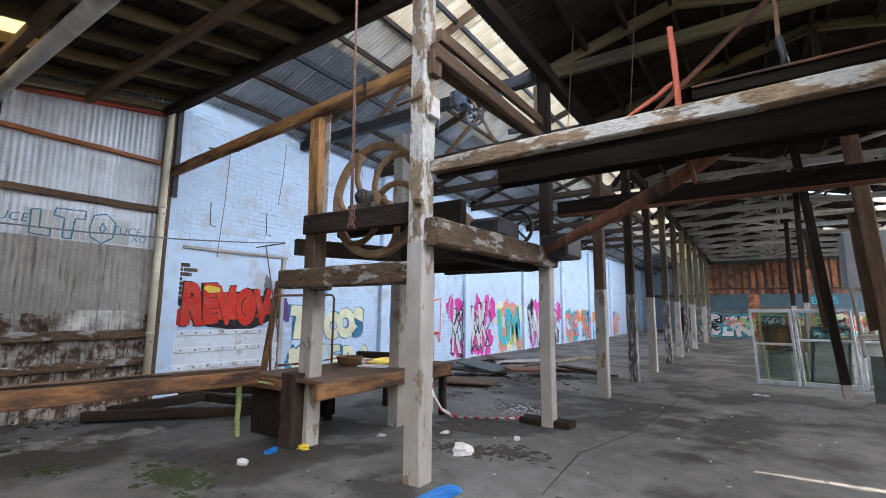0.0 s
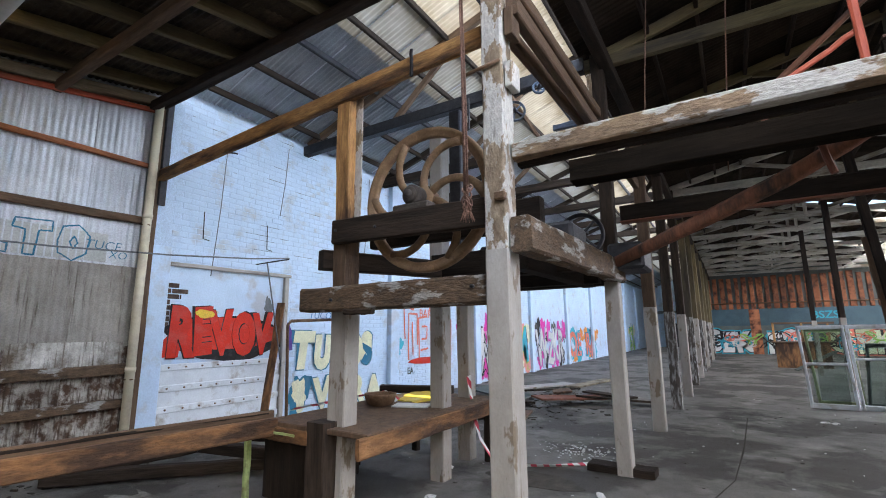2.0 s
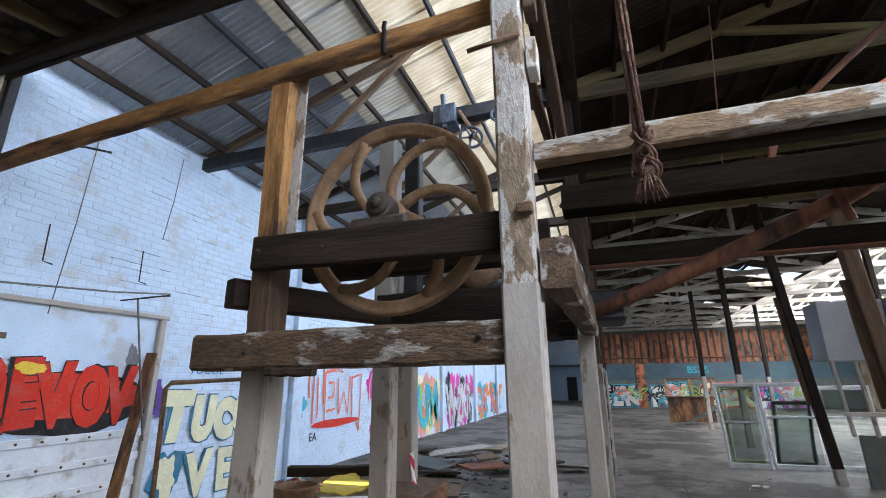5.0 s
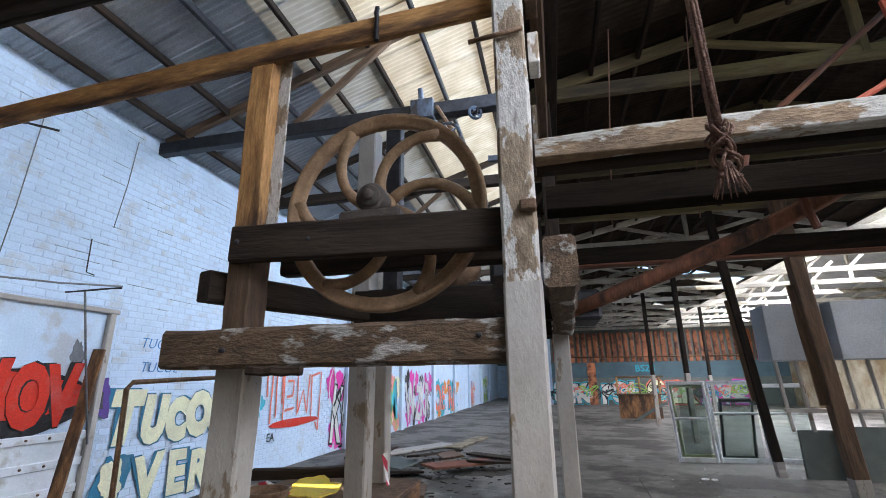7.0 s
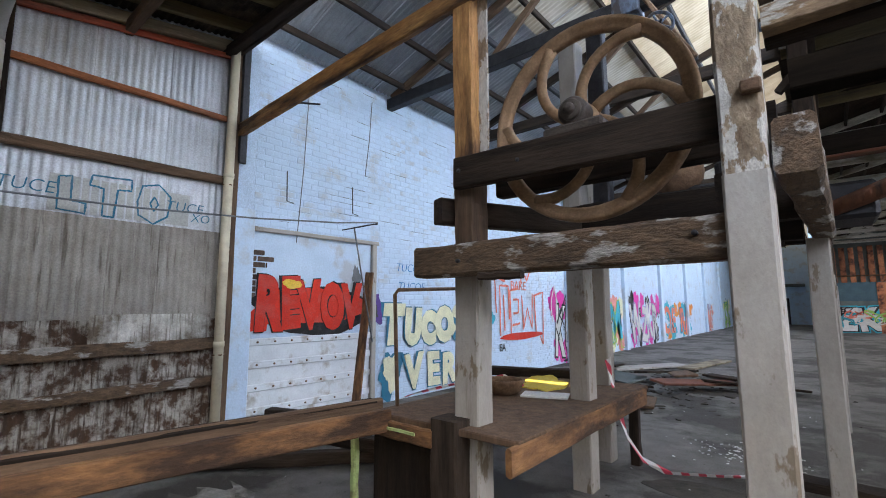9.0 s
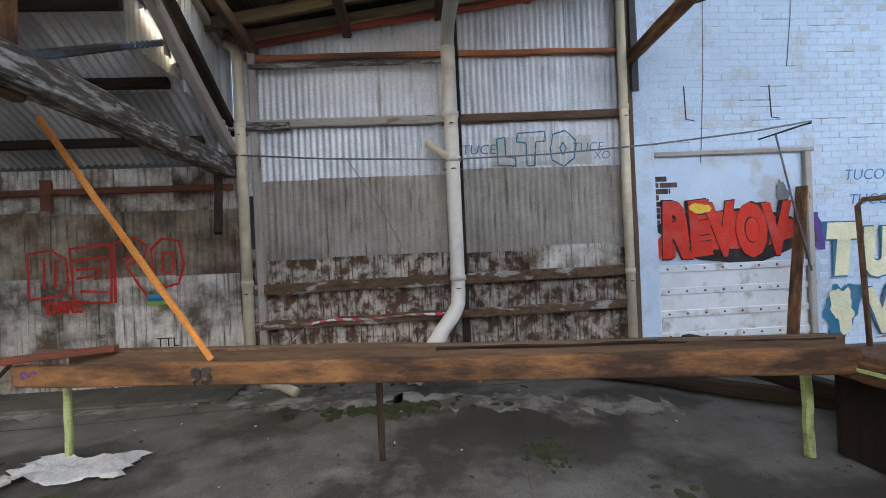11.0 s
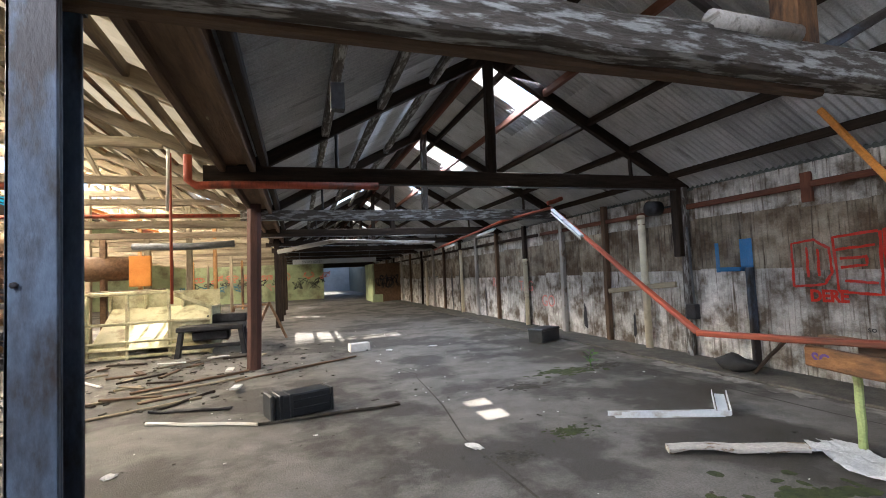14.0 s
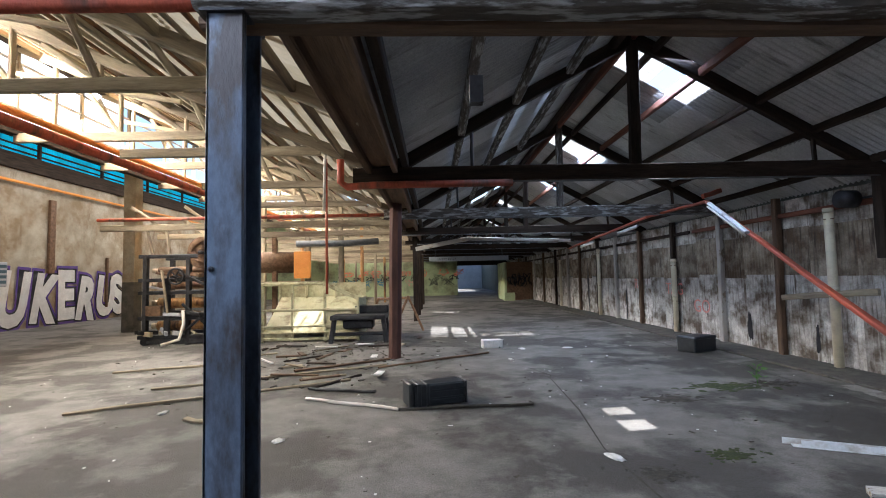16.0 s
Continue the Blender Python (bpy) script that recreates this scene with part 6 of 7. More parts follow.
for y0, y1, z1, text, fill, out, halo, extra, seed in ((8.6, 11.6, 1.95, "KUNK", P_WHITE, P_BLACK, P_PINK, P_PINK, 60), (11.9, 14.2, 1.85, "UM", P_CYAN, P_GREEN, P_SALMON, P_CREAM, 61), (14.7, 18.4, 1.9, "WZKR", P_WHITE, P_LILAC, P_PINK, P_BLACK, 62),
                                                      (19.0, 21.4, 1.6, "OE", P_CORAL, P_CYAN, P_CYAN, P_ORANGE, 63), (21.9, 24.4, 1.6, "RB", P_CORAL, P_TEAL, P_CYAN, P_ORANGE, 64), (28.4, 30.2, 1.5, "ME", P_SALMON, P_WHITE, P_LILAC, P_CORAL, 65), (34.4, 36.6, 1.9, "LY", P_GREEN, P_BLUE, P_GREEN, P_CREAM, 66)):
    n, w = len(text), y1 - y0
    g = graffito("colourful spray-painted letters on the white wall", text, y0 + 0.1, 0.28, z1 * 0.92, fill, out, None, 0.05, 0.95 * w / n / (z1 * 0.78), edge=0.05, gap=-0.06)
    rnd = random.Random(seed)
    for k in range(2 * n + 3):
        f = (k + 0.5) / (2 * n + 3)
        wall_blot(g, y0 + w * f, 0.15 + z1 * (0.14 if k % 2 else 0.72), w / n * 0.75, z1 * rnd.uniform(0.32, 0.5), halo if k % 3 else extra, seed * 9 + k, 0.008 + 0.0004 * k, 0.45)
    for k in range(4 * n + 4):
        u, z = y0 + w * rnd.uniform(0.02, 0.95), rnd.uniform(0.2, z1)
        pts = [(0, 0)]
        for q in range(rnd.randrange(3, 6)):
            pts.append((pts[-1][0] + rnd.uniform(-0.22, 0.28), pts[-1][1] + rnd.choice((-1, 1)) * rnd.uniform(0.1, 0.45)))
        pts = [(a, min(max(b, 0.08 - z), z1 + 0.1 - z)) for a, b in pts]
        part("stroke", stroke_data(pts, rnd.uniform(0.03, 0.06), seed + k, 4), (out, P_BLACK, extra, out, P_WHITE)[k % 5], g, "", west(u, z, 0.032 + 0.0004 * k))
# tags on the sheet walls
t = thing("graffiti", "faded teal outline letters on the zinc sheets", "graffiti", (-5.4, -1, 2.5))
pale = paint("faded_wash", (0.50, 0.51, 0.48))
part("wash", box_data((0, 0, 0), (1.25, 0.36, 0.003)), pale, t, "", west(-1.62, 2.44, 0.012))
for y, z, tx, sz in ((-2.0, 2.60, "TUCE", 0.17), (-0.62, 2.60, "TUCE", 0.16), (-0.35, 2.50, "XO", 0.14)):
    words("tag", tx, sz, P_TEAL, west(y, z, 0.02), t, -0.002, shear=0.15)
for pts in (((0, 0.34), (0, 0.02), (0.22, 0.0), (0.22, 0.1), (0.1, 0.12), (0.1, 0.36), (0, 0.34)), ((0.24, 0.3), (0.26, 0.4), (0.6, 0.42), (0.6, 0.3), (0.48, 0.29), (0.46, 0.0), (0.36, 0.0), (0.36, 0.28), (0.24, 0.3)),
            ((0.66, 0.2), (0.7, 0.38), (0.86, 0.42), (0.98, 0.3), (0.96, 0.08), (0.82, -0.02), (0.68, 0.06), (0.66, 0.2)), ((0.78, 0.2), (0.82, 0.28), (0.86, 0.2), (0.82, 0.12), (0.78, 0.2))):
    part("stroke", stroke_data(pts, 0.018, len(pts)), P_TEAL, t, "", west(-1.55, 2.44, 0.024))
g = thing("graffiti", "red outlined letters sprayed on the low wall", "graffiti", (-5.4, -6, 1.4))
for strokes in DERO_STROKES:
    part("stroke", stroke_data([(u * 1.72, v * 0.55) for u, v in strokes], 0.030, len(strokes)), P_RED, g, "", west(-7.02, 1.10, 0.030))
words("tag", "DERE", 0.19, P_RED, west(-6.85, 0.93, 0.03), g, 0.008, squash=0.9)
words("tag", "so", 0.09, P_BLACK, west(-6.3, 0.62, 0.03), g)
words("tag", "TTL", 0.15, P_BLACK, west(-5.65, 0.48, 0.03), g)
for k, (mat_k, z) in enumerate(((P_CYAN, 1.05), (P_BLUE, 1.01), (P_GREEN, 0.97))):
    part("sticker_band", box_data((0, 0, 0), (0.24, 0.045, 0.004)), mat_k, g, "", west(-5.72, z, 0.036))
t = thing("graffiti", "blue paint blocks on the low wall", "graffiti", (-5.4, -7.8, 1.5))
for y, z, w, h in ((-8.07, 1.5, 0.06, 0.42), (-7.85, 1.33, 0.42, 0.06), (-7.62, 1.52, 0.18, 0.44)):
    part("paint_block", box_data((-w / 2, -h / 2, 0), (w / 2, h / 2, 0.004)), P_BLUE, t, "", west(y, z, 0.03))
for y, z, w, h, tx in ((-14.4, 0.9, 0.5, 0.6, "TAG"), (-13.2, 0.55, 0.4, 0.3, "GO"), (-16.2, 1.0, 0.5, 0.4, "RO")):
    t = thing("graffiti", "faint red scrawl on the low wall", "graffiti", (-5.4, y, z))
    words("tag", tx, 0.4, P_SALMON, west(y, z, 0.03), t, 0.0)
# north wall, end walls, east wall
def north(x, z, off=0.0):
    return frame_pose((x, 31.93 - off, z), (1, 0, 0), (0, 0, 1))


def spray_north(t, text, x, fill, out, halo):
    spray(t, text, x, 0.2, 1.6, fill, out, halo, 0.09, 0.8, 0.01, north, 0.045, 0.02)
    for k in range(6):
        part("scribble", scribble_data(1.3, 0.8, int(x * 10) + k, width=0.07), (P_BLACK, out, P_CYAN, P_CORAL, P_WHITE, P_GREEN)[k], t, "", north(x + 0.2 + 0.42 * k, 0.7 + 0.3 * (k % 2), 0.03 + 0.001 * k))
    part("spray_patch", blot_data(2.6, 1.1, len(text) * 7 + int(x * 3), wob=0.3), halo, t, "", north(x + 1.2, 0.8, 0.004))


for x, text, fill, out, halo in ((-0.1, "SEK", P_WHITE, P_BLACK, P_CYAN), (3.0, "FOL", P_WHITE, P_BLACK, P_CYAN), (5.9, "OEK", P_CREAM, P_BLACK, P_CORAL), (9.2, "AVE", P_WHITE, P_BLUE, P_PINK)):
    t = thing("graffiti", "large white spray letters on the far wall", "graffiti", (x, 31.9, 0.5))
    spray_north(t, text, x, fill, out, halo)
t = thing("graffiti", "small bright blue tag on the blue band", "graffiti", (6, 31.9, 2.3))
words("tag", "BSZS", 0.6, P_CYAN, north(5.3, 2.15, 0.02), t, 0.01)


def east(y, z, off=0.0):
    return frame_pose((14.48 - off, y, z), (0, -1, 0), (0, 0, 1))


t = thing("graffiti", "large white letters with black and purple shadow", "graffiti", (14.4, -21, 1))
spray(t, "SUKERUS", 17.2, 0.3, 2.15, P_WHITE, P_BLACK, P_PURPLE, 0.12, 0.66, 0.02, lambda y, z, off: frame_pose((14.48 - off, -y, z), (0, -1, 0), (0, 0, 1)), 0.06, 0.02)
for k, (x, tx, mt) in enumerate(((2.0, "EVOE", P_SALMON), (4.4, "LAFE", P_TEAL), (-1.0, "KEAO", P_BLACK), (6.6, "RAS", P_TEAL))):
    t = thing("graffiti", "thin scrawled tags on the green partition", "graffiti", (x, -39.6, 1.2))
    for j in range(6):
        part("scribble", scribble_data(0.9, 0.6, 900 + 10 * k + j, width=0.045), (mt, P_BLACK, P_CORAL)[j % 3], t, "", frame_pose((x + 1.4 - 0.4 * j, -39.68 + 0.001 * j, 1.1 + 0.35 * (j % 3)), (-1, 0, 0), (0, 0, 1)))
t = thing("graffiti", "black looping scrawl on the brown partition", "graffiti", (-4.7, -29.9, 1.2))
for j in range(4):
    part("scribble", scribble_data(0.6, 0.8, 950 + j, width=0.05), P_BLACK, t, "", frame_pose((-4.2 - 0.3 * j, -29.99 + 0.001 * j, 1.2), (-1, 0, 0), (0, 0, 1)))
beam("roof_post", (9.6, -17.2, 0), (9.6, -17.2, 5.2), 0.36, 0.36, M_CONC_WALL, None)
beam("dark_foot", (9.6, -17.2, 0), (9.6, -17.2, 1.5), 0.375, 0.375, M_CONC_DARK, bpy.data.objects["roof_post"])
tagged(bpy.data.objects["roof_post"], "tall dark concrete-grey post in the hall", "post")
for pts, r, mt, lab in (([(14.3, -8, 4.97), (14.3, -40, 4.97)], 0.05, M_ORANGE, "orange pipe along the east wall"),
                        ([(6.6, -4.8, 4.04), (6.6, -16, 4.04), (6.6, -38, 4.04)], 0.055, M_ORANGE, "orange pipe hung under the roof"),
                        ([(6.2, -4.8, 3.72), (6.2, -16, 3.72), (6.2, -38, 3.72)], 0.085, M_RED, "red oxide pipe hung under the roof"),
                        ([(1.2, -4.95, 2.655), (8.0, -4.95, 2.66)], 0.03, M_RED, "red pipe above the steel post"),
                        ([(1.5, -8.55, 2.9), (1.5, -8.55, 2.62), (1.42, -8.55, 2.56), (1.1, -8.52, 2.57), (-0.6, -8.5, 2.57)], 0.045, M_RED, "dark red bent pipe at the truss end"),
                        ([(2.05, -10, 2.5), (2.02, -10, 3.68), (1.98, -10, 3.74), (1.7, -10.1, 3.6)], 0.022, M_PVC_WHITE, "thin white conduit hanging from the roof"),
                        ([(2.15, -10.6, 1.2), (2.15, -10.6, 3.46)], 0.02, M_RED, "thin red pipe hanging"),
                        ([(8.0, -13.5, 2.9), (1.2, -13.5, 2.9)], 0.04, M_RED, "red pipe across the hall"),
                        ([(13.8, -11.5, 2.2), (14.3, -11.5, 5.0)], 0.03, M_RUST, "rusty pipe on the east wall")):
    tagged(tube("hall_pipe", pts, r, mt, sides=10), lab, "pipe")
for y, z0, z1, w in ((-20.1, 1.9, 4.6, 0.25), (-17.7, 1.8, 4.9, 0.06), (-23.0, 0.5, 2.6, 0.08)):
    tagged(box("wall_conduit", (14.38, y - w / 2, z0), (14.49, y + w / 2, z1), M_RUST, cut=0.01), "rust-stained conduit on the east wall", "conduit")
t = thing("fuse_box", "grey wall fuse box with open slots", "fuse box", (14.4, -17.8, 1.6))
box("case", (14.25, -18.2, 1.45), (14.49, -17.4, 2.25), M_GREY_PANEL, t, cut=0.02)
for k in range(4):
    box("slot", (14.235, -18.15, 1.55 + k * 0.17), (14.255, -17.75, 1.65 + k * 0.17), M_BLUE_BAND, t)

# ---- southern hall ----
sp = thing("steel_post", "blue-grey steel channel post with rust", "post", (1.13, -4.75, 0))
for nm, lo, hi in (("web", (1.215, -4.86, 0), (1.23, -4.68, 2.46)), ("flange", (1.09, -4.70, 0), (1.23, -4.68, 2.46)), ("flange", (1.09, -4.87, 0), (1.23, -4.85, 2.46)), ("lip", (1.09, -4.715, 0), (1.11, -4.70, 2.46))):
    box(nm, lo, hi, M_STEEL_BLUE, sp, cut=0.004)
for z in (0.62, 1.48):
    tube("bolt", [(1.2, -4.68, z), (1.2, -4.665, z)], 0.01, M_BLACK_IRON, sp, sides=6)
box("cap_plate", (1.08, -4.88, 2.455), (1.25, -4.66, 2.47), M_BLACK_IRON, sp)
hb = lone("header_beam", "massive grey beam with flaking paint", "beam", (-5.46, -4.74, 2.52), (1.27, -4.74, 2.563), 0.2, 0.2, M_PEEL_GREY, rough=0.01, cut=0.02, steps=18)
beam("lower_beam", (-2.6, -4.80, 2.42), (1.3, -4.80, 2.47), 0.08, 0.05, M_WOOD, hb, steps=12)
tube("sheet_roll", [(-2.25, -4.66, 2.66), (-1.65, -4.66, 2.67)], 0.055, M_ZINC_OLD, hb, sides=14)
box("hook_block", (0.15, -5.0, 2.2), (0.21, -4.95, 2.32), M_BLACK_IRON, hb)
kp = lone("king_post", "brown timber post standing on the header beam", "post", (-2.36, -4.74, 2.62), (-2.36, -4.74, 4.3), 0.17, 0.16, M_WOOD_MID)
for a, b, mt, w in (((-2.47, -4.85, 2.58), (-5.5, -4.78, 4.12), M_STEEL_BLUE, 0.055), ((-2.47, -4.86, 2.58), (-1.2, -4.84, 3.2), M_STEEL_BLUE, 0.055), ((-5.45, -4.66, 2.62), (-2.4, -4.66, 4.36), M_GREY_PAINT, 0.10), ((-5.48, -4.68, 2.95), (-3.3, -4.68, 4.2), M_WOOD_DARK, 0.09),
                   ((-5.25, -4.8, 2.4), (-5.05, -4.75, 1.75), M_WOOD_DARK, 0.08), ((-5.2, -4.7, 3.9), (-4.4, -4.7, 4.15), M_GREY_PAINT, 0.07)):
    lone("roof_brace", "weathered diagonal brace under the roof", "brace", a, b, w, w * 1.1, mt, "roof braces")
dp = lone("dark_post", "dark red-brown round-edged timber post", "post", (1.12, -11.4, 0), (1.06, -11.4, 2.8), 0.22, 0.22, M_DARK_RED, cut=0.06)
for y, h in ((-18.4, 2.9), (-21.0, 2.9), (-24, 2.9), (-28, 2.9)):
    lone("dark_post", "slim dark post in the column row", "post", (1.0, y, 0), (1.0, y, h), 0.16, 0.16, M_WOOD_DARK, "southern posts")
lone("orange_prop", "orange-yellow painted prop leaning on the rail", "prop", (-3.24, -4.1, 0.76), (-3.34, -5.26, 2.53), 0.036, 0.045, M_ORANGE)
rp = thing("fallen_red_pipe", "long fallen red channel resting on the rail", "channel", (-3.2, -6.3, 0.78))
beam("near_length", (-3.50, -4.9, 0.83), (-3.17, -6.34, 0.79), 0.09, 0.05, M_RED, rp)
beam("far_length", (-3.17, -6.34, 0.79), (-4.45, -10.9, 2.65), 0.07, 0.05, M_RED, rp)
beam("end_piece", (-4.2, -10.6, 2.7), (-4.7, -10.9, 2.85), 0.05, 0.08, M_RED, rp)
beam("upper_length", (-4.45, -10.9, 2.66), (-4.1, -12.4, 2.6), 0.07, 0.05, M_RED, rp)
beam("upper_length", (-4.1, -12.4, 2.6), (-4.4, -19.0, 2.35), 0.07, 0.05, M_RED, rp)
for a, b in (((-3.64, -8.75, 1.92), (-3.66, -9.55, 2.42)), ((-4.15, -13.0, 2.48), (-4.2, -14.2, 2.43)), ((-4.25, -16.2, 2.36), (-4.3, -17.4, 2.32))):
    f = thing("fluorescent_fitting", "white dead fluorescent light fitting hanging loose", "lamp", a)
    beam("tray", a, b, 0.07, 0.04, M_WHITE, f, steps=3)
    tube("tube", [Vector(a) + Vector((0.03, 0, -0.045)), Vector(b) + Vector((0.03, 0, -0.045))], 0.014, M_PVC_WHITE, f, sides=8)
duct = lone("bent_strip", "pale bent metal strip hanging under the truss", "strip", (0.9, -16.5, 2.28), (-0.6, -16.0, 2.52), 0.05, 0.12, M_GREY_PAINT)
lone("bent_strip", "pale bent metal strip hanging under the truss", "strip", (-0.6, -16.0, 2.52), (-3.6, -16.2, 2.42), 0.05, 0.10, M_GREY_PAINT)
sg = tagged(box("sign_board", (-3.2, -24.9, 2.2), (0.6, -24.85, 2.42), M_GREY_PANEL), "grey hanging sign board with faint lettering", "sign")
for x in (-2.9, 0.3):
    tube("hanger", [(x, -24.87, 2.4), (x, -25.0, 3.5)], 0.01, M_CABLE, sg, sides=5)
words("lettering", "ENTRY 02127", 0.15, M_DARK_PANEL, frame_pose((0.2, -24.84, 2.25), (-1, 0, 0), (0, 0, 1)), sg)
fan = thing("wall_fan", "dark round wall fan near the eave", "fan", (-5.2, -8.95, 2.35))
tube("body", [(-5.3, -9.0, 2.36), (-5.1, -9.0, 2.36)], 0.12, M_BLACK_IRON, fan, sides=18)
tube("arm", [(-5.3, -9.0, 2.36), (-5.35, -8.65, 2.36)], 0.015, M_BLACK_IRON, fan, sides=6)
cb = thing("wall_switch", "black electric box with conduit on the wall", "switch", (-5.3, -8.4, 0.7))
box("box", (-5.36, -8.55, 0.6), (-5.25, -8.38, 0.82), M_BLACK_IRON, cb, cut=0.01)
tube("conduit", [(-5.34, -8.46, 0.82), (-5.34, -8.5, 2.0)], 0.018, M_CABLE, cb, sides=7)

crate = thing("black_tool_case", "long black ribbed plastic case on its side", "case", (0.4, -8.6, 0))
cm = pose(0.38, -8.35, 0.0, 0, 0, 18) @ Matrix.Scale(0.87, 4)
for nm, lo, hi in (("body", (-0.34, -0.16, 0.0), (0.36, 0.16, 0.28)), ("lid", (0.36, -0.18, 0.0), (0.42, 0.18, 0.31)), ("band", (0.26, -0.172, 0.0), (0.31, 0.172, 0.295)), ("band", (0.15, -0.17, 0.0), (0.19, 0.17, 0.29)), ("rib", (-0.34, 0.16, 0.08), (0.14, 0.17, 0.11)), ("rib", (-0.34, 0.16, 0.18), (0.14, 0.17, 0.21)), ("end_rim", (-0.37, -0.165, 0), (-0.34, 0.165, 0.285))):
    part(nm, box_data(lo, hi, 0.018 if nm in ("body", "lid") else 0.006), M_BLACK_PLASTIC, crate, "", cm)
tyre_box = thing("black_crate", "small black crate beside the kerb", "crate", (-4.4, -11.3, 0.03))
for nm, lo, hi in (("body", (-0.3, -0.18, 0), (0.3, 0.18, 0.26)), ("rim", (-0.31, -0.19, 0.22), (0.31, 0.19, 0.28))):
    part(nm, box_data(lo, hi, 0.02), M_BLACK_PLASTIC, tyre_box, "", pose(-4.35, -11.3, 0.0, 0, 0, 25))
bag = thing("dark_sack", "dark crumpled sack and plank by the wall", "sack", (-5.0, -7.5, 0))
vs, fs = [], []
for i in range(8):
    for k in range(12):
        a, f = 2 * math.pi * k / 12, i / 7
        r = 0.16 * math.sin(math.pi * min(0.98, f * 0.9 + 0.06)) * (1 + 0.3 * math.sin(3 * a + i))
        vs.append((-5.0 + r * math.cos(a), -7.85 + 0.6 * f, 0.13 + 0.8 * r * math.sin(a) * 0.8))
for i in range(7):
    for k in range(12):
        fs.append((i * 12 + k, i * 12 + (k + 1) % 12, (i + 1) * 12 + (k + 1) % 12, (i + 1) * 12 + k))
part("sack", (vs, fs), M_RUBBER, bag, smooth=True)
beam("plank", (-5.0, -7.3, 0.05), (-5.2, -7.0, 0.5), 0.12, 0.04, M_WOOD_DARK, bag)

# bent white channel, plank, cloth and sticks on the floor
ch = thing("white_channel", "bent white metal channel on the floor", "channel", (-3, -6.6, 0))
for a, b in (((-2.5, -6.75, 0.0), (-3.4, -6.35, 0.0)), ((-3.42, -6.36, 0.0), (-3.66, -6.62, 0.10))):
    for off in (-0.045, 0.045):
        beam("side", (a[0] + off, a[1] - off, a[2] + 0.03), (b[0] + off, b[1] - off, b[2] + 0.03), 0.008, 0.05, M_WHITE, ch, steps=2, cut=0.002, rough=0.001)
    beam("bed", (a[0], a[1], a[2] + 0.008), (b[0], b[1], b[2] + 0.008), 0.09, 0.008, M_WHITE, ch, steps=2, cut=0.002, rough=0.001)
lone("splintered_plank", "splintered plank with peeling white paint", "plank", (-2.32, -5.9, 0.03), (-3.18, -5.45, 0.05), 0.10, 0.045, M_PEEL, rough=0.012)
cloth = thing("white_cloth", "crumpled dirty white cloth on the floor", "cloth", (-3.3, -5.1, 0))
vs, fs = [], []
for i in range(26):
    for j in range(14):
        u, v = i / 25 - 0.5, j / 13 - 0.5
        edge = 1 + 0.25 * math.sin(9 * u + 3 * v) + 0.2 * math.sin(14 * v + 2)
        z = 0.012 + 0.05 * abs(noise.noise(Vector((u * 5, v * 6, 1)))) + 0.03 * abs(noise.noise(Vector((u * 13, v * 13, 4))))
        vs.append((-3.33 + 0.36 * v * edge + 0.08 * u, -5.12 + 0.85 * u * (1 + 0.1 * math.sin(20 * v)), z))
for i in range(25):
    for j in range(13):
        a = i * 14 + j
        fs.append((a, a + 1, a + 15, a + 14))
part("fabric", (vs, fs), M_CLOTH, cloth, smooth=True)
rnd = random.Random(8)
STICKS = (((1.95, -8.6), (0.8, -8.05), 0.035, M_PVC_WHITE), ((0.8, -8.05), (-0.68, -8.1), 0.03, M_DIRT), ((2.05, -9.1), (1.15, -8.85), 0.05, M_BLACK_IRON), ((2.0, -9.1), (1.5, -9.9), 0.035, M_WOOD_DARK),
          ((4.5, -8.2), (1.6, -9.6), 0.045, M_WOOD_PALE), ((4.2, -9.3), (1.2, -10.7), 0.06, M_WOOD_PALE), ((1.3, -10.4), (-0.6, -11.6), 0.04, M_WOOD), ((2.6, -10.3), (1.2, -11.2), 0.07, M_WOOD),
          ((-0.9, -12.2), (-0.6, -13.0), 0.02, M_BLACK_IRON), ((5.6, -10.6), (3.8, -11.2), 0.06, M_WOOD_PALE), ((3.0, -7.9), (2.3, -7.6), 0.07, M_WOOD_PALE))
for (a, b, w, mt) in STICKS:
    lone("floor_stick", "loose stick or batten lying on the floor", "stick", (*a, 0.02), (*b, 0.02), w, 0.03, mt, "floor sticks", rough=0.008)
for k in range(26):
    x, y, a = rnd.uniform(1.0, 4.2), rnd.uniform(-13.2, -9.8), rnd.uniform(0, 3.1)
    L = rnd.uniform(0.2, 0.8)
    lone("scrap_wood", "short scrap of broken wood", "scrap wood", (x, y, 0.02 + 0.02 * (k % 3)), (x + L * math.cos(a), y + L * math.sin(a), 0.03 + 0.03 * (k % 2)), rnd.uniform(0.04, 0.12), 0.025, (M_WOOD_PALE, M_WOOD, M_WOOD_DARK, M_PAPER)[k % 4], "scrap heap", steps=3)

press = thing("iron_press_table", "heavy black iron machine table", "machine table", (2.1, -13.7, 0))
box("top", (1.5, -14.2, 0.52), (2.75, -13.4, 0.62), M_BLACK_IRON, press, cut=0.02)
for x in (1.56, 2.66):
    for y in (-13.48, -14.1):
        beam("leg", (x + (0.08 if x > 2 else -0.08), y, 0), (x, y, 0.53), 0.12, 0.1, M_BLACK_IRON, press, steps=3)
beam("stretcher", (1.55, -13.5, 0.2), (2.7, -13.5, 0.2), 0.06, 0.08, M_BLACK_IRON, press, steps=3)
box("gear_box", (1.8, -14.0, 0.3), (2.5, -13.6, 0.52), M_BLACK_IRON, press, cut=0.04)
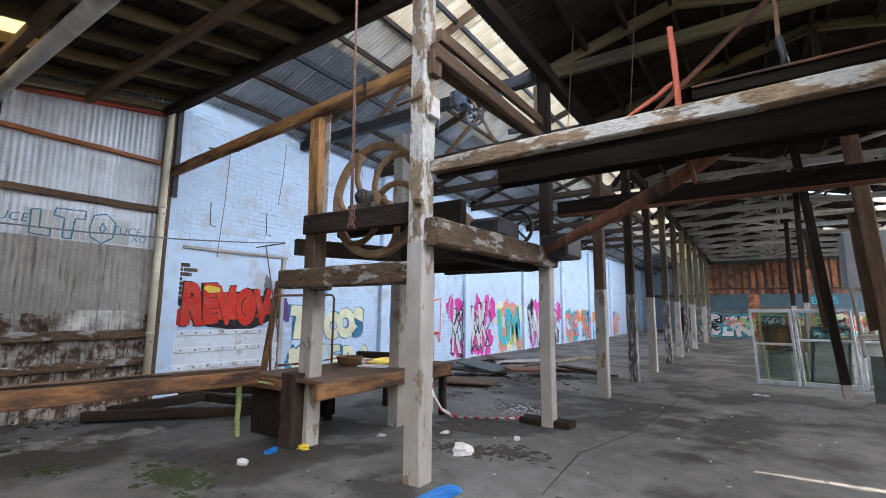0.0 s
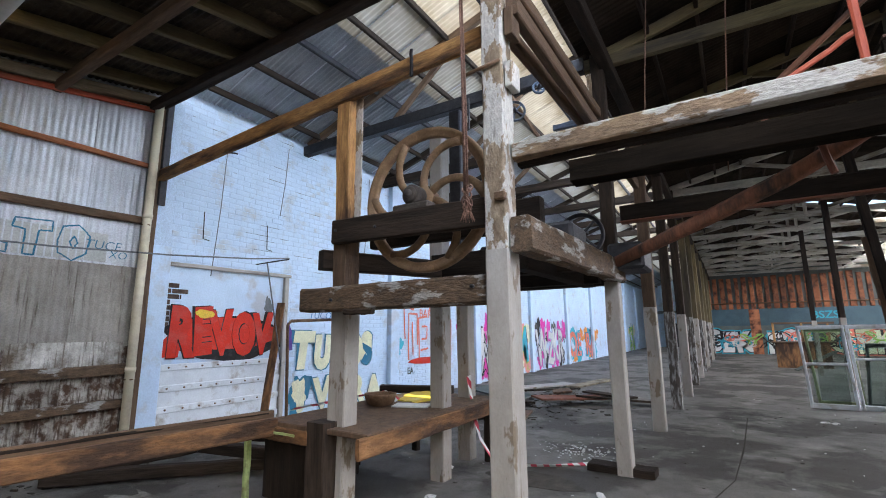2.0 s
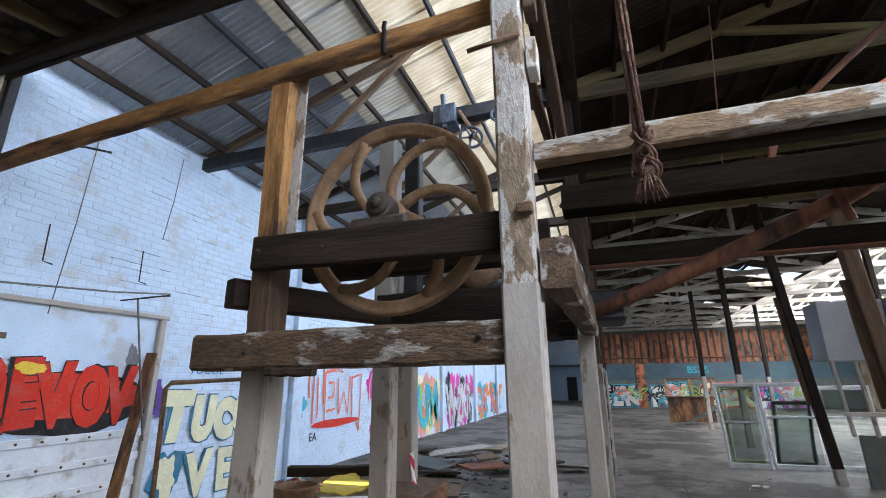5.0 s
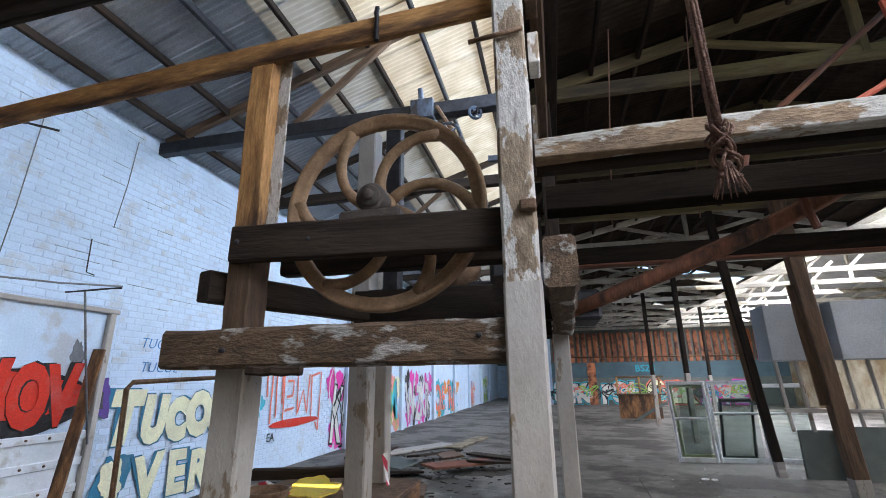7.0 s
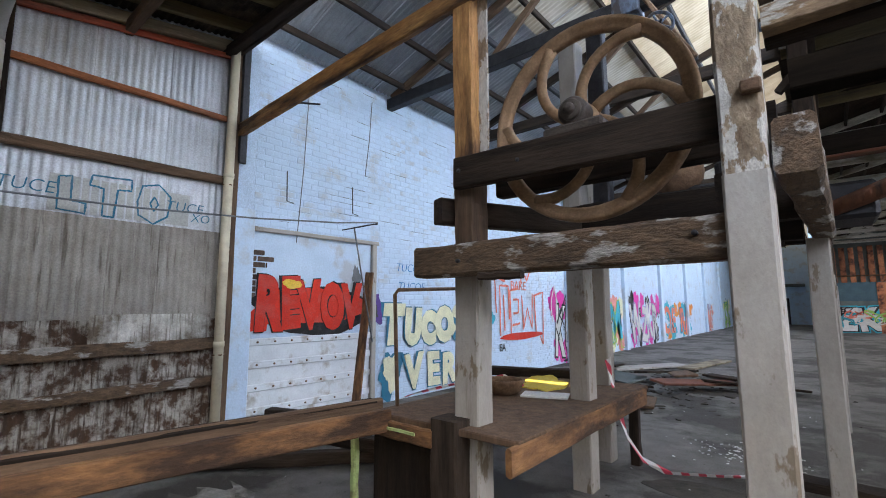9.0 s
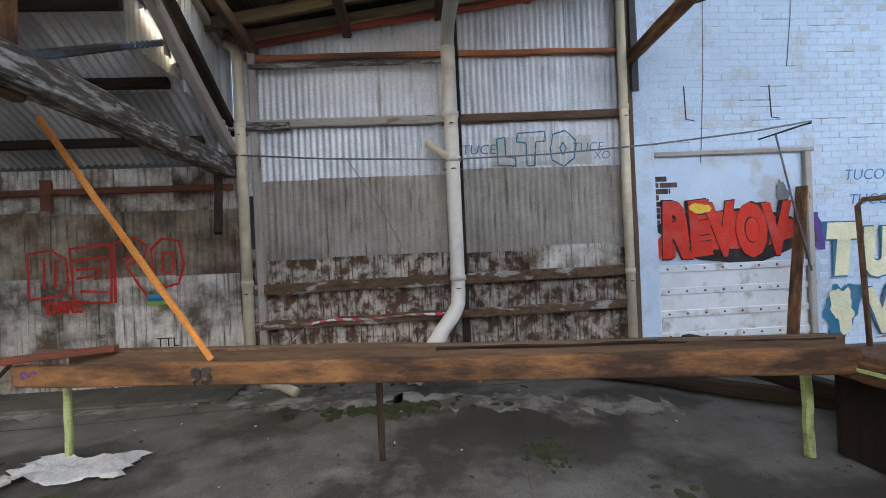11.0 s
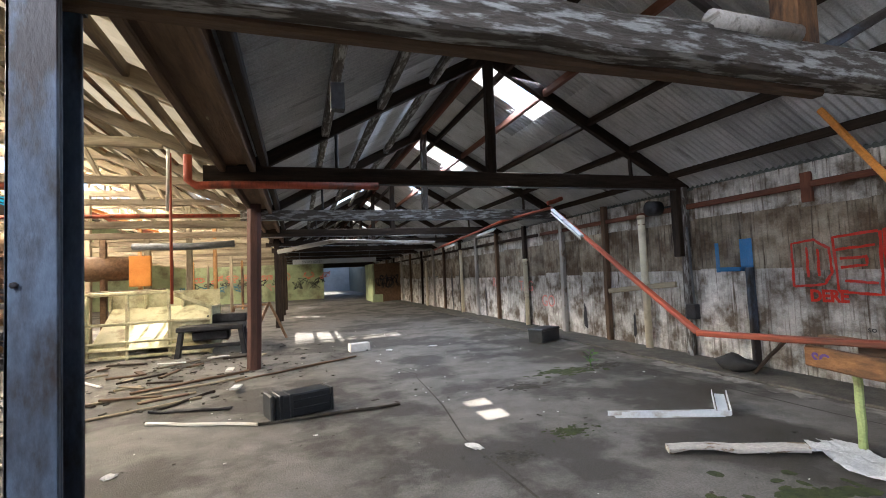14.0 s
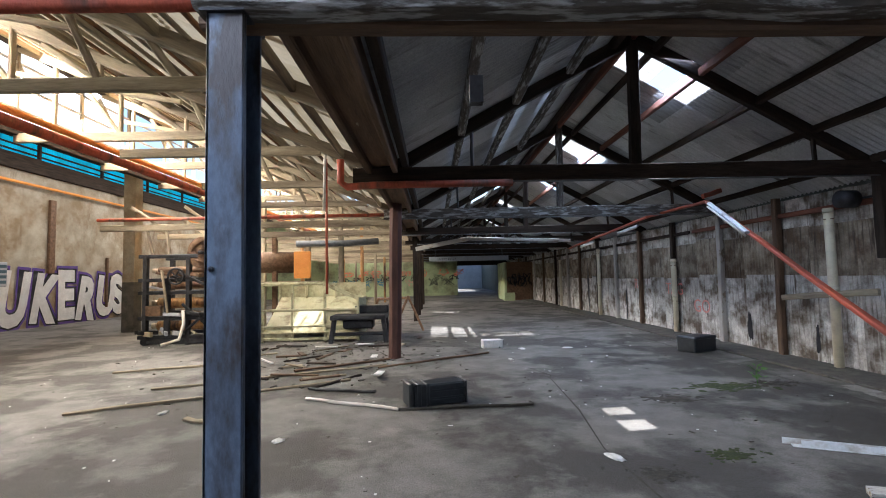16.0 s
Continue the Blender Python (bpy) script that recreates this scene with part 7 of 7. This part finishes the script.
box("raised_plate", (1.5, -14.6, 0.62), (2.3, -14.1, 0.8), M_BLACK_IRON, press, cut=0.02)
guardc = thing("cream_machine_guard", "cream painted machine guard cabinet in sunlight", "machine guard", (3.5, -14.5, 0))
for x, h in ((4.45, 1.36), (3.75, 1.36), (2.98, 1.36), (2.2, 1.0)):
    beam("upright", (x, -13.95, 0), (x, -13.95, h), 0.06, 0.06, M_CREAM_METAL, guardc, steps=3)
    beam("upright", (x, -15.2, 0), (x, -15.2, h), 0.06, 0.06, M_CREAM_METAL, guardc, steps=3)
    beam("side_rail", (x, -13.95, h - 0.03), (x, -15.2, h - 0.03), 0.05, 0.06, M_CREAM_METAL, guardc, steps=3)
for z, h in ((1.36, 0.07), (0.74, 0.06), (0.36, 0.05), (0.06, 0.07)):
    beam("front_rail", (2.98 if z > 1.2 else 2.2, -13.94, z), (4.48, -13.94, z), 0.05, h, M_CREAM_METAL, guardc, steps=4)
beam("sloped_rail", (3.0, -13.94, 1.36), (2.17, -13.94, 0.98), 0.06, 0.09, M_CREAM_METAL, guardc, steps=3)
box("low_panel", (2.23, -13.99, 0.08), (2.95, -13.975, 0.72), M_CREAM_METAL, guardc)
box("low_panel", (3.79, -13.99, 0.08), (4.42, -13.975, 0.34), M_CREAM_METAL, guardc)
box("side_panel", (2.19, -15.18, 0.05), (2.205, -13.98, 0.95), M_CREAM_METAL, guardc)
box("back_panel", (2.2, -15.26, 0.0), (4.48, -15.24, 1.36), M_CREAM_METAL, guardc)
# Tilted sheet added inside the guard so the sun patch shows.
part("sloped_sheet", box_data((-1.08, -0.84, 0), (1.08, 0.84, 0.012), 0.004), M_CREAM_METAL, guardc, "added cream sloping sheet that catches the sun patch", pose(3.34, -14.6, 0.62, -30, 0, 0))
box("cream_box", (4.56, -14.3, 0.0), (5.0, -13.7, 1.32), M_CREAM_METAL, guardc, cut=0.01)

rnd_m = random.Random(21)
mach = thing("roller_machine", "tall black iron machine with stacked rollers", "machine", (6.3, -14.4, 0))
for x in (5.4, 6.2, 7.2):
    for y in (-14.0, -15.1):
        beam("column", (x, y, 0), (x, y, 2.1), 0.1, 0.12, M_BLACK_IRON if x > 5.5 else M_RUST, mach, steps=4)
for z in (0.18, 0.62, 1.22, 1.52, 2.08):
    beam("shelf_beam", (5.2, -14.0, z), (7.35, -14.0, z), 0.12, 0.09, M_BLACK_IRON, mach, steps=4)
    beam("shelf_beam", (5.2, -15.1, z), (7.35, -15.1, z), 0.12, 0.09, M_BLACK_IRON, mach, steps=4)
for z, r in ((0.95, 0.13), (1.4, 0.11), (0.4, 0.12), (1.75, 0.1)):
    tube("roller", [(5.3, -14.55, z), (7.2, -14.55, z)], r, M_RUST if z > 1 else M_WOOD_WARM, mach, sides=16)
    tube("roller_end", [(7.2, -14.55, z), (7.35, -14.5, z)], r * 0.6, M_WOOD_PALE, mach, sides=14)
for a, b in (((5.5, -13.92, 0.25), (6.3, -13.92, 0.95)), ((6.3, -13.92, 0.25), (5.5, -13.92, 0.95)), ((6.4, -13.92, 1.7), (5.6, -13.92, 1.3))):
    beam("cross_lever", a, b, 0.05, 0.06, M_BLACK_IRON, mach, steps=3)
for k in range(22):
    x, z = rnd_m.uniform(5.45, 7.1), rnd_m.choice((0.26, 0.7, 1.3, 1.6, 2.16))
    a = rnd_m.uniform(-0.6, 0.6)
    beam("loose_part", (x, -13.95 + rnd_m.uniform(-0.5, 0.1), z), (x + rnd_m.uniform(0.15, 0.45), -13.9 + rnd_m.uniform(-0.3, 0.1), z + 0.15 * abs(a)), rnd_m.uniform(0.04, 0.1), rnd_m.uniform(0.04, 0.12), (M_RUST, M_BLACK_IRON, M_WOOD_PALE, M_GREY_PANEL)[k % 4], mach, steps=3)
box("bed_plate", (5.25, -14.9, 0.02), (7.3, -13.95, 0.14), M_BLACK_IRON, mach, cut=0.02)
box("side_frame", (6.62, -14.02, 0.2), (6.75, -13.94, 1.5), M_BLACK_IRON, mach, cut=0.01)
box("drawer", (6.8, -14.0, 0.68), (7.15, -13.9, 0.92), M_RUST, mach, cut=0.01)
beam("lever", (6.6, -13.85, 0.75), (6.75, -13.85, 1.75), 0.05, 0.05, M_WOOD_PALE, mach, steps=3)
tube("hose", [(6.25, -13.85, 0.8), (6.2, -13.8, 0.5), (6.25, -13.7, 0.15), (6.6, -13.6, 0.04)], 0.035, M_PVC_WHITE, mach, sides=8)
beam("a_frame", (7.1, -14.1, 2.1), (7.25, -14.1, 2.7), 0.06, 0.06, M_WOOD_PALE, mach, steps=3)
beam("a_frame", (6.8, -14.1, 2.7), (6.7, -14.1, 2.1), 0.06, 0.06, M_WOOD_PALE, mach, steps=3)
beam("a_frame", (6.75, -14.1, 2.68), (7.28, -14.1, 2.74), 0.06, 0.06, M_WOOD_PALE, mach, steps=3)
wheel("machine_wheel", "large solid dark machine wheel", (5.85, -14.0, 2.15), (0, -1, 0), 0.38, 0.3, 3, M_RUST, False, 0.1, 0.08)
wheel("machine_wheel", "small spoked machine wheel", (6.45, -13.9, 1.6), (0, -1, 0), 0.2, 0.04, 5, M_BLACK_IRON, False, 0.04, 0.05)
m2 = thing("roller_machine", "rusty machine with tank and orange panel", "machine", (5.0, -17, 0))
for x in (3.2, 4.2, 5.2):
    beam("column", (x, -17.0, 0), (x, -17.0, 2.9), 0.14, 0.14, M_WOOD_PALE if x < 5 else M_RUST, m2, steps=4)
tube("tank", [(4.5, -17.3, 2.0), (4.6, -17.25, 2.0), (5.6, -17.0, 2.0), (5.7, -16.95, 2.0)], [0.2, 0.32, 0.32, 0.2], M_RUST, m2, sides=20)
box("orange_panel", (4.05, -16.8, 1.5), (4.55, -16.72, 2.3), M_ORANGE, m2, cut=0.01)
box("deck", (3.9, -17.6, 1.3), (6.2, -16.7, 1.42), M_WOOD_PALE, m2, cut=0.01)
beam("tie", (3.1, -17, 2.8), (5.4, -17, 2.75), 0.1, 0.14, M_WOOD_PALE, m2, steps=4)
tube("pipe_run", [(2.0, -16.5, 2.55), (3.0, -16.5, 2.5), (4.4, -16.5, 2.52)], 0.09, M_CABLE, m2, sides=10)
lad = thing("a_stand", "rusty triangular stand by the post", "stand", (1.0, -15.5, 0))
for a, b in (((0.7, -15.6, 0), (1.1, -15.5, 0.95)), ((1.5, -15.4, 0), (1.1, -15.5, 0.95)), ((1.1, -15.5, 0.9), (2.0, -16.2, 0.85)), ((2.0, -16.2, 0.85), (2.2, -16.3, 0.0))):
    beam("bar", a, b, 0.06, 0.06, M_RUST, lad, steps=3)

# ---- boards heap in the north bay, pits and litter ----
for k, (x, y, w, h, a, z, mt) in enumerate(((-2.55, 5.0, 1.1, 0.8, 12, 0.06, M_WOOD), (-3.2, 6.2, 1.6, 0.5, 35, 0.1, M_WOOD_DARK), (-1.8, 6.9, 1.8, 0.35, 60, 0.16, M_REDBROWN), (-1.0, 7.4, 1.6, 0.3, 20, 0.12, M_WOOD_DARK),
                                        (-3.6, 7.4, 1.5, 0.6, -20, 0.1, M_DARK_PANEL), (-2.6, 8.2, 2.0, 0.3, 75, 0.14, M_WOOD_DARK), (-3.9, 5.2, 1.2, 0.6, 80, 0.05, M_STEEL_BLUE), (-2.2, 7.6, 1.3, 0.4, 110, 0.2, M_WOOD),
                                        (-3.4, 9.5, 2.2, 0.5, 60, 0.05, M_GREY_PAINT), (-4.0, 8.8, 1.2, 0.4, 100, 0.1, M_WOOD_DARK), (-1.4, 8.6, 1.4, 0.3, -30, 0.05, M_WOOD_DARK), (-2.4, 11, 2.4, 0.4, 80, 0.04, M_WOOD_PALE))):
    o = part("floor_board", box_data((-w / 2, -h / 2, -0.02), (w / 2, h / 2, 0.02), 0.006), mt, None, "", pose(x, y, z, 6 * (-1) ** k if z > 0.08 else 0, 4 if z > 0.08 else 0, a))
    tagged(o, "torn-up dark floor board in a heap", "board", "board heap")
for x, y, w, h, s in ((-1.5, 7.0, 1.2, 0.7, 91), (-0.7, 1.9, 1.0, 0.5, 92)):
    tagged(part("floor_pit" if s == 91 else "oil_stain", blot_data(w, h, s, wob=0.15, thick=0.003), M_DIRT, None, "", pose(x, y, 0)), "dark damp patch in the concrete", "stain", kind="stuff")
for x, y, w, h, s, mt in ((-1.9, -1.2, 1.3, 0.5, 93, M_MOSS), (-3.05, -1.75, 0.5, 0.35, 94, M_MOSS), (-2.4, -5.0, 1.6, 0.55, 95, M_MOSS), (-1.9, -6.6, 0.5, 0.35, 96, M_MOSS), (-3.2, -8.7, 1.2, 0.5, 97, M_MOSS), (-4.2, -2.9, 0.4, 2.0, 98, M_MOSS),
                         (-2.0, -0.65, 0.7, 0.3, 99, M_DIRT), (-2.3, -8.2, 0.8, 0.4, 100, M_DIRT), (-3.9, -8.8, 0.7, 0.4, 101, M_DIRT), (-0.3, 1.0, 0.8, 0.5, 102, M_DIRT), (0.2, 1.2, 0.9, 0.5, 103, M_DIRT), (-1.2, -6.3, 0.4, 0.3, 104, M_DIRT)):
    rnd = random.Random(s)
    many = []
    for k in range(170):
        a, r = rnd.uniform(0, 6.28), abs(rnd.gauss(0, 0.5))
        v, f = blot_data(rnd.uniform(0.012, 0.075) * (w + h), rnd.uniform(0.012, 0.05) * (w + h), s * 100 + k, n=8, thick=0.002 + 0.00002 * k)
        cx, cy = x + r * w / 2 * math.cos(a), y + r * h / 2 * math.sin(a)
        many.append(([(p[0] + cx, p[1] + cy, p[2]) for p in v], f))
    tagged(part("moss_patch" if mt == M_MOSS else "dirt_patch", join_data(*many), mt), "dark moss on damp concrete" if mt == M_MOSS else "dark dirt on the concrete", "moss" if mt == M_MOSS else "dirt", kind="stuff")


def crumple(name, label, category, at, size, material, seed, flat=0.5):
    rnd = random.Random(seed)
    bm = bmesh.new()
    bmesh.ops.create_icosphere(bm, subdivisions=2, radius=1)
    for v in bm.verts:
        q = rnd.uniform(0.55, 1.1)
        v.co = Vector((v.co.x * size[0] * q, v.co.y * size[1] * q, max(0.0, v.co.z * q * 0.5 + flat * 0.5) * size[2]))
    return tagged(part(name, bm, material, None, "", pose(*at, 0, 0, seed * 40)), label, category)


crumple("plastic_bag", "crumpled white plastic bag on the floor", "bag", (-0.2, 0.85, 0), (0.13, 0.1, 0.16), M_PAPER, 1)
crumple("blue_bag", "blue plastic sheet on the concrete", "bag", (0.22, -0.22, 0), (0.32, 0.12, 0.06), M_BLUE_PLASTIC, 2)
crumple("blue_bag", "small blue plastic scrap on the concrete", "bag", (-1.85, -0.25, 0), (0.12, 0.07, 0.06), M_BLUE_PLASTIC, 3)
crumple("paper_cup", "crushed white paper cup on the floor", "cup", (-1.74, -0.66, 0), (0.08, 0.06, 0.08), M_PAPER, 4)
crumple("yellow_scrap", "yellow scrap at the post foot", "scrap", (-1.68, 0.02, 0), (0.08, 0.06, 0.07), M_YELLOW, 5)
for k, (x, y) in enumerate(((-1.35, 0.9), (-0.81, 1.46), (0.03, 1.72), (-1.69, 1.82), (2.37, 7.05), (2.5, 7.0), (-0.9, -10.9), (-1.3, -12.0), (-2.2, -12.0), (1.8, -7.2), (3.4, -8.2), (-1.0, -6.6), (4.6, -6.8), (6.4, -8.4), (5.2, -7.6))):
    crumple("paper_scrap", "pale scrap of litter on the floor", "litter", (x, y, 0), (0.07 + 0.02 * (k % 3), 0.05, 0.04), M_PAPER, 10 + k)
bx = thing("milk_crate", "pale cardboard box by the sunlit patch", "box", (-0.7, -12.6, 0))
part("carton", box_data((-0.2, -0.1, 0), (0.2, 0.1, 0.16), 0.01), M_PAPER, bx, "", pose(-0.75, -12.3, 0, 0, 0, 10))
wd = thing("green_weed", "small green weed growing from the crack", "weed", (-3.6, -8.6, 0))
lv, lf = [], []
rnd = random.Random(3)
for k in range(26):
    a, z, L = rnd.uniform(0, 6.28), rnd.uniform(0.02, 0.24), rnd.uniform(0.04, 0.09)
    c = Vector((-3.65 + 0.05 * math.cos(a), -8.75 + 0.05 * math.sin(a), z))
    d, n2 = Vector((math.cos(a), math.sin(a), 0.4)) * L, Vector((-math.sin(a), math.cos(a), 0.2)) * L * 0.35
    o = len(lv)
    lv += [c, c + d * 0.5 + n2, c + d, c + d * 0.5 - n2]
    lf.append((o, o + 1, o + 2, o + 3))
part("leaves", (lv, lf), M_LEAF, wd)
tube("stem", [(-3.65, -8.75, 0), (-3.64, -8.76, 0.12), (-3.66, -8.75, 0.24)], 0.005, M_LEAF, wd, sides=5)
# Pale worn floor edge, widened to paint in the sheen near the wall.
for k, (x0, y0, x1, y1, w) in enumerate(((-5.0, -5.4, -4.35, -2.8, 0.36), (-4.4, -2.9, -3.75, -0.4, 0.34), (-4.6, -8.6, -4.75, -5.5, 0.2))):
    vs, fs = [], []
    rnd = random.Random(k + 400)
    for i in range(40):
        f = i / 39
        x, y = x0 + (x1 - x0) * f, y0 + (y1 - y0) * f
        a, b = w * rnd.uniform(0.25, 1.0), w * rnd.uniform(0.2, 0.9)
        vs += [(x - a, y, 0.002), (x + b, y, 0.002)]
    fs = [(2 * i, 2 * i + 1, 2 * i + 3, 2 * i + 2) for i in range(39)]
    tagged(part("lime_streak", (vs, fs), M_PALE_SHEEN), "pale worn strip widened to stand in for floor sheen", "stain", kind="stuff")
# floor joints and fine litter
for pts in (((-0.95, -4.4), (-1.05, -5.6), (-0.98, -6.8), (-1.12, -7.9), (-1.2, -9.4), (-1.25, -9.6), (-1.05, -10.2)), ((-4.6, -3.0), (-4.3, -6.0), (-4.2, -9.5), (-4.2, -14)), ((-4.9, -1.5), (-3.2, -1.9), (-2.0, -2.1)),
            ((0.9, 0.3), (0.8, 1.6), (1.1, 2.9), (1.2, 4.4), (1.3, 7)), ((-4.75, -4.6), (-4.7, -2.5), (-4.72, -0.5))):
    vs, fs = [], []
    for i, (x, y) in enumerate(pts):
        w = 0.006 + 0.005 * (i % 2)
        vs += [(x - w, y, 0.003), (x + w, y, 0.003)]
    fs = [(2 * i, 2 * i + 1, 2 * i + 3, 2 * i + 2) for i in range(len(pts) - 1)]
    part("floor_joint", (vs, fs), M_DIRT, floor, "dirt-filled joint in the concrete")
rnd = random.Random(77)
vs, fs = [], []
def chip(x, y, s):
    o = len(vs)
    a = rnd.uniform(0, 6.28)
    L, w, h = s * rnd.uniform(0.6, 1.6), s * rnd.uniform(0.2, 0.7), s * rnd.uniform(0.15, 0.45)
    for dz in (0, h):
        for sx, sy in ((-1, -1), (1, -1), (1, 1), (-1, 1)):
            u, v = sx * L * rnd.uniform(0.7, 1), sy * w * rnd.uniform(0.7, 1)
            vs.append((x + u * math.cos(a) - v * math.sin(a), y + u * math.sin(a) + v * math.cos(a), dz))
    fs.extend([tuple(o + i for i in q) for q in ((4, 5, 6, 7), (0, 1, 5, 4), (1, 2, 6, 5), (2, 3, 7, 6), (3, 0, 4, 7))])
for k in range(900):
    chip(rnd.uniform(-5.2, 7), rnd.uniform(-16, 12), rnd.uniform(0.006, 0.022))
for k in range(500):
    chip(rnd.gauss(-5.15, 0.2), rnd.uniform(-20, 0.2), rnd.uniform(0.01, 0.05))
for k in range(350):
    chip(rnd.gauss(-2.6, 0.9), rnd.gauss(7, 1.3), rnd.uniform(0.01, 0.06))
for k in range(300):
    chip(rnd.gauss(1.9, 1.0), rnd.gauss(-11.6, 1.4), rnd.uniform(0.01, 0.05))
tagged(part("floor_litter", (vs, fs), M_DIRT), "scattered grit and crumbs over the floor", "litter", kind="stuff")
rnd = random.Random(78)
vs, fs = [], []
for k in range(500):
    chip(rnd.uniform(-5.2, 7), rnd.uniform(-16, 10), rnd.uniform(0.005, 0.016))
for k in range(160):
    chip(rnd.gauss(-0.6, 0.25), rnd.gauss(3.3, 0.2), rnd.uniform(0.006, 0.02))
tagged(part("pale_litter", (vs, fs), M_PAPER), "scattered pale crumbs and glass over the floor", "litter", kind="stuff")

rnd = random.Random(31)
vs, fs = [], []
for k in range(70):
    z = 0.01 + rnd.randrange(30, 60) * 0.086 - 0.006
    y, L = rnd.uniform(0.5, 9), rnd.uniform(0.05, 0.5)
    o = len(vs)
    for j in range(5):
        yy, w = y + L * j / 4, 0.004 * rnd.uniform(0.3, 1.3)
        vs += [(-5.447, yy, z - w), (-5.447, yy, z + w)]
    fs += [(o + 2 * j, o + 2 * j + 2, o + 2 * j + 3, o + 2 * j + 1) for j in range(4)]
tagged(part("mortar_gaps", (vs, fs), M_CABLE, brick_wall), kind="stuff")

# ---- bricks of the white wall ----
BW, BH, JT = 0.23, 0.076, 0.010
def brick_data(w, h, d):
    return [(0, 0, 0), (w, 0, 0), (w, h, 0), (0, h, 0), (0.004, 0.004, d), (w - 0.004, 0.004, d), (w - 0.004, h - 0.004, d), (0.004, h - 0.004, d)], \
           [(4, 5, 6, 7), (0, 1, 5, 4), (1, 2, 6, 5), (2, 3, 7, 6), (3, 0, 4, 7)]


rnd = random.Random(12)
kinds = []
bv, bf = [], []
count = 0
rows_n = int(5.15 / (BH + JT))
for r in range(rows_n):
    z = 0.01 + r * (BH + JT)
    y = 0.42 + (0.12 if r % 2 else 0.0)
    while y < 44.0:
        if not (y + BW > 0.3 and y < 2.5 and z < 2.56):
            d = rnd.uniform(0.003, 0.006)
            near = 2.6 < y < 6.0 and 2.6 < z < 4.4
            if near and count < 290:
                if len(kinds) < 6:
                    o = part("brick", brick_data(BW, BH, d), M_BRICK, brick_wall, "", west(y, z, -0.008))
                    kinds.append(o.data)
                else:
                    part("brick", kinds[rnd.randrange(6)], M_BRICK, brick_wall, "", west(y, z, -0.008))
                count += 1
            else:
                v, f = brick_data(BW, BH, d)
                o = len(bv)
                bv += [(-5.458 + p[2], y + p[0], z + p[1]) for p in v]
                bf += [tuple(i + o for i in q) for q in f]
        y += BW + JT
tagged(part("brickwork", (bv, bf), M_BRICK, brick_wall), kind="stuff")
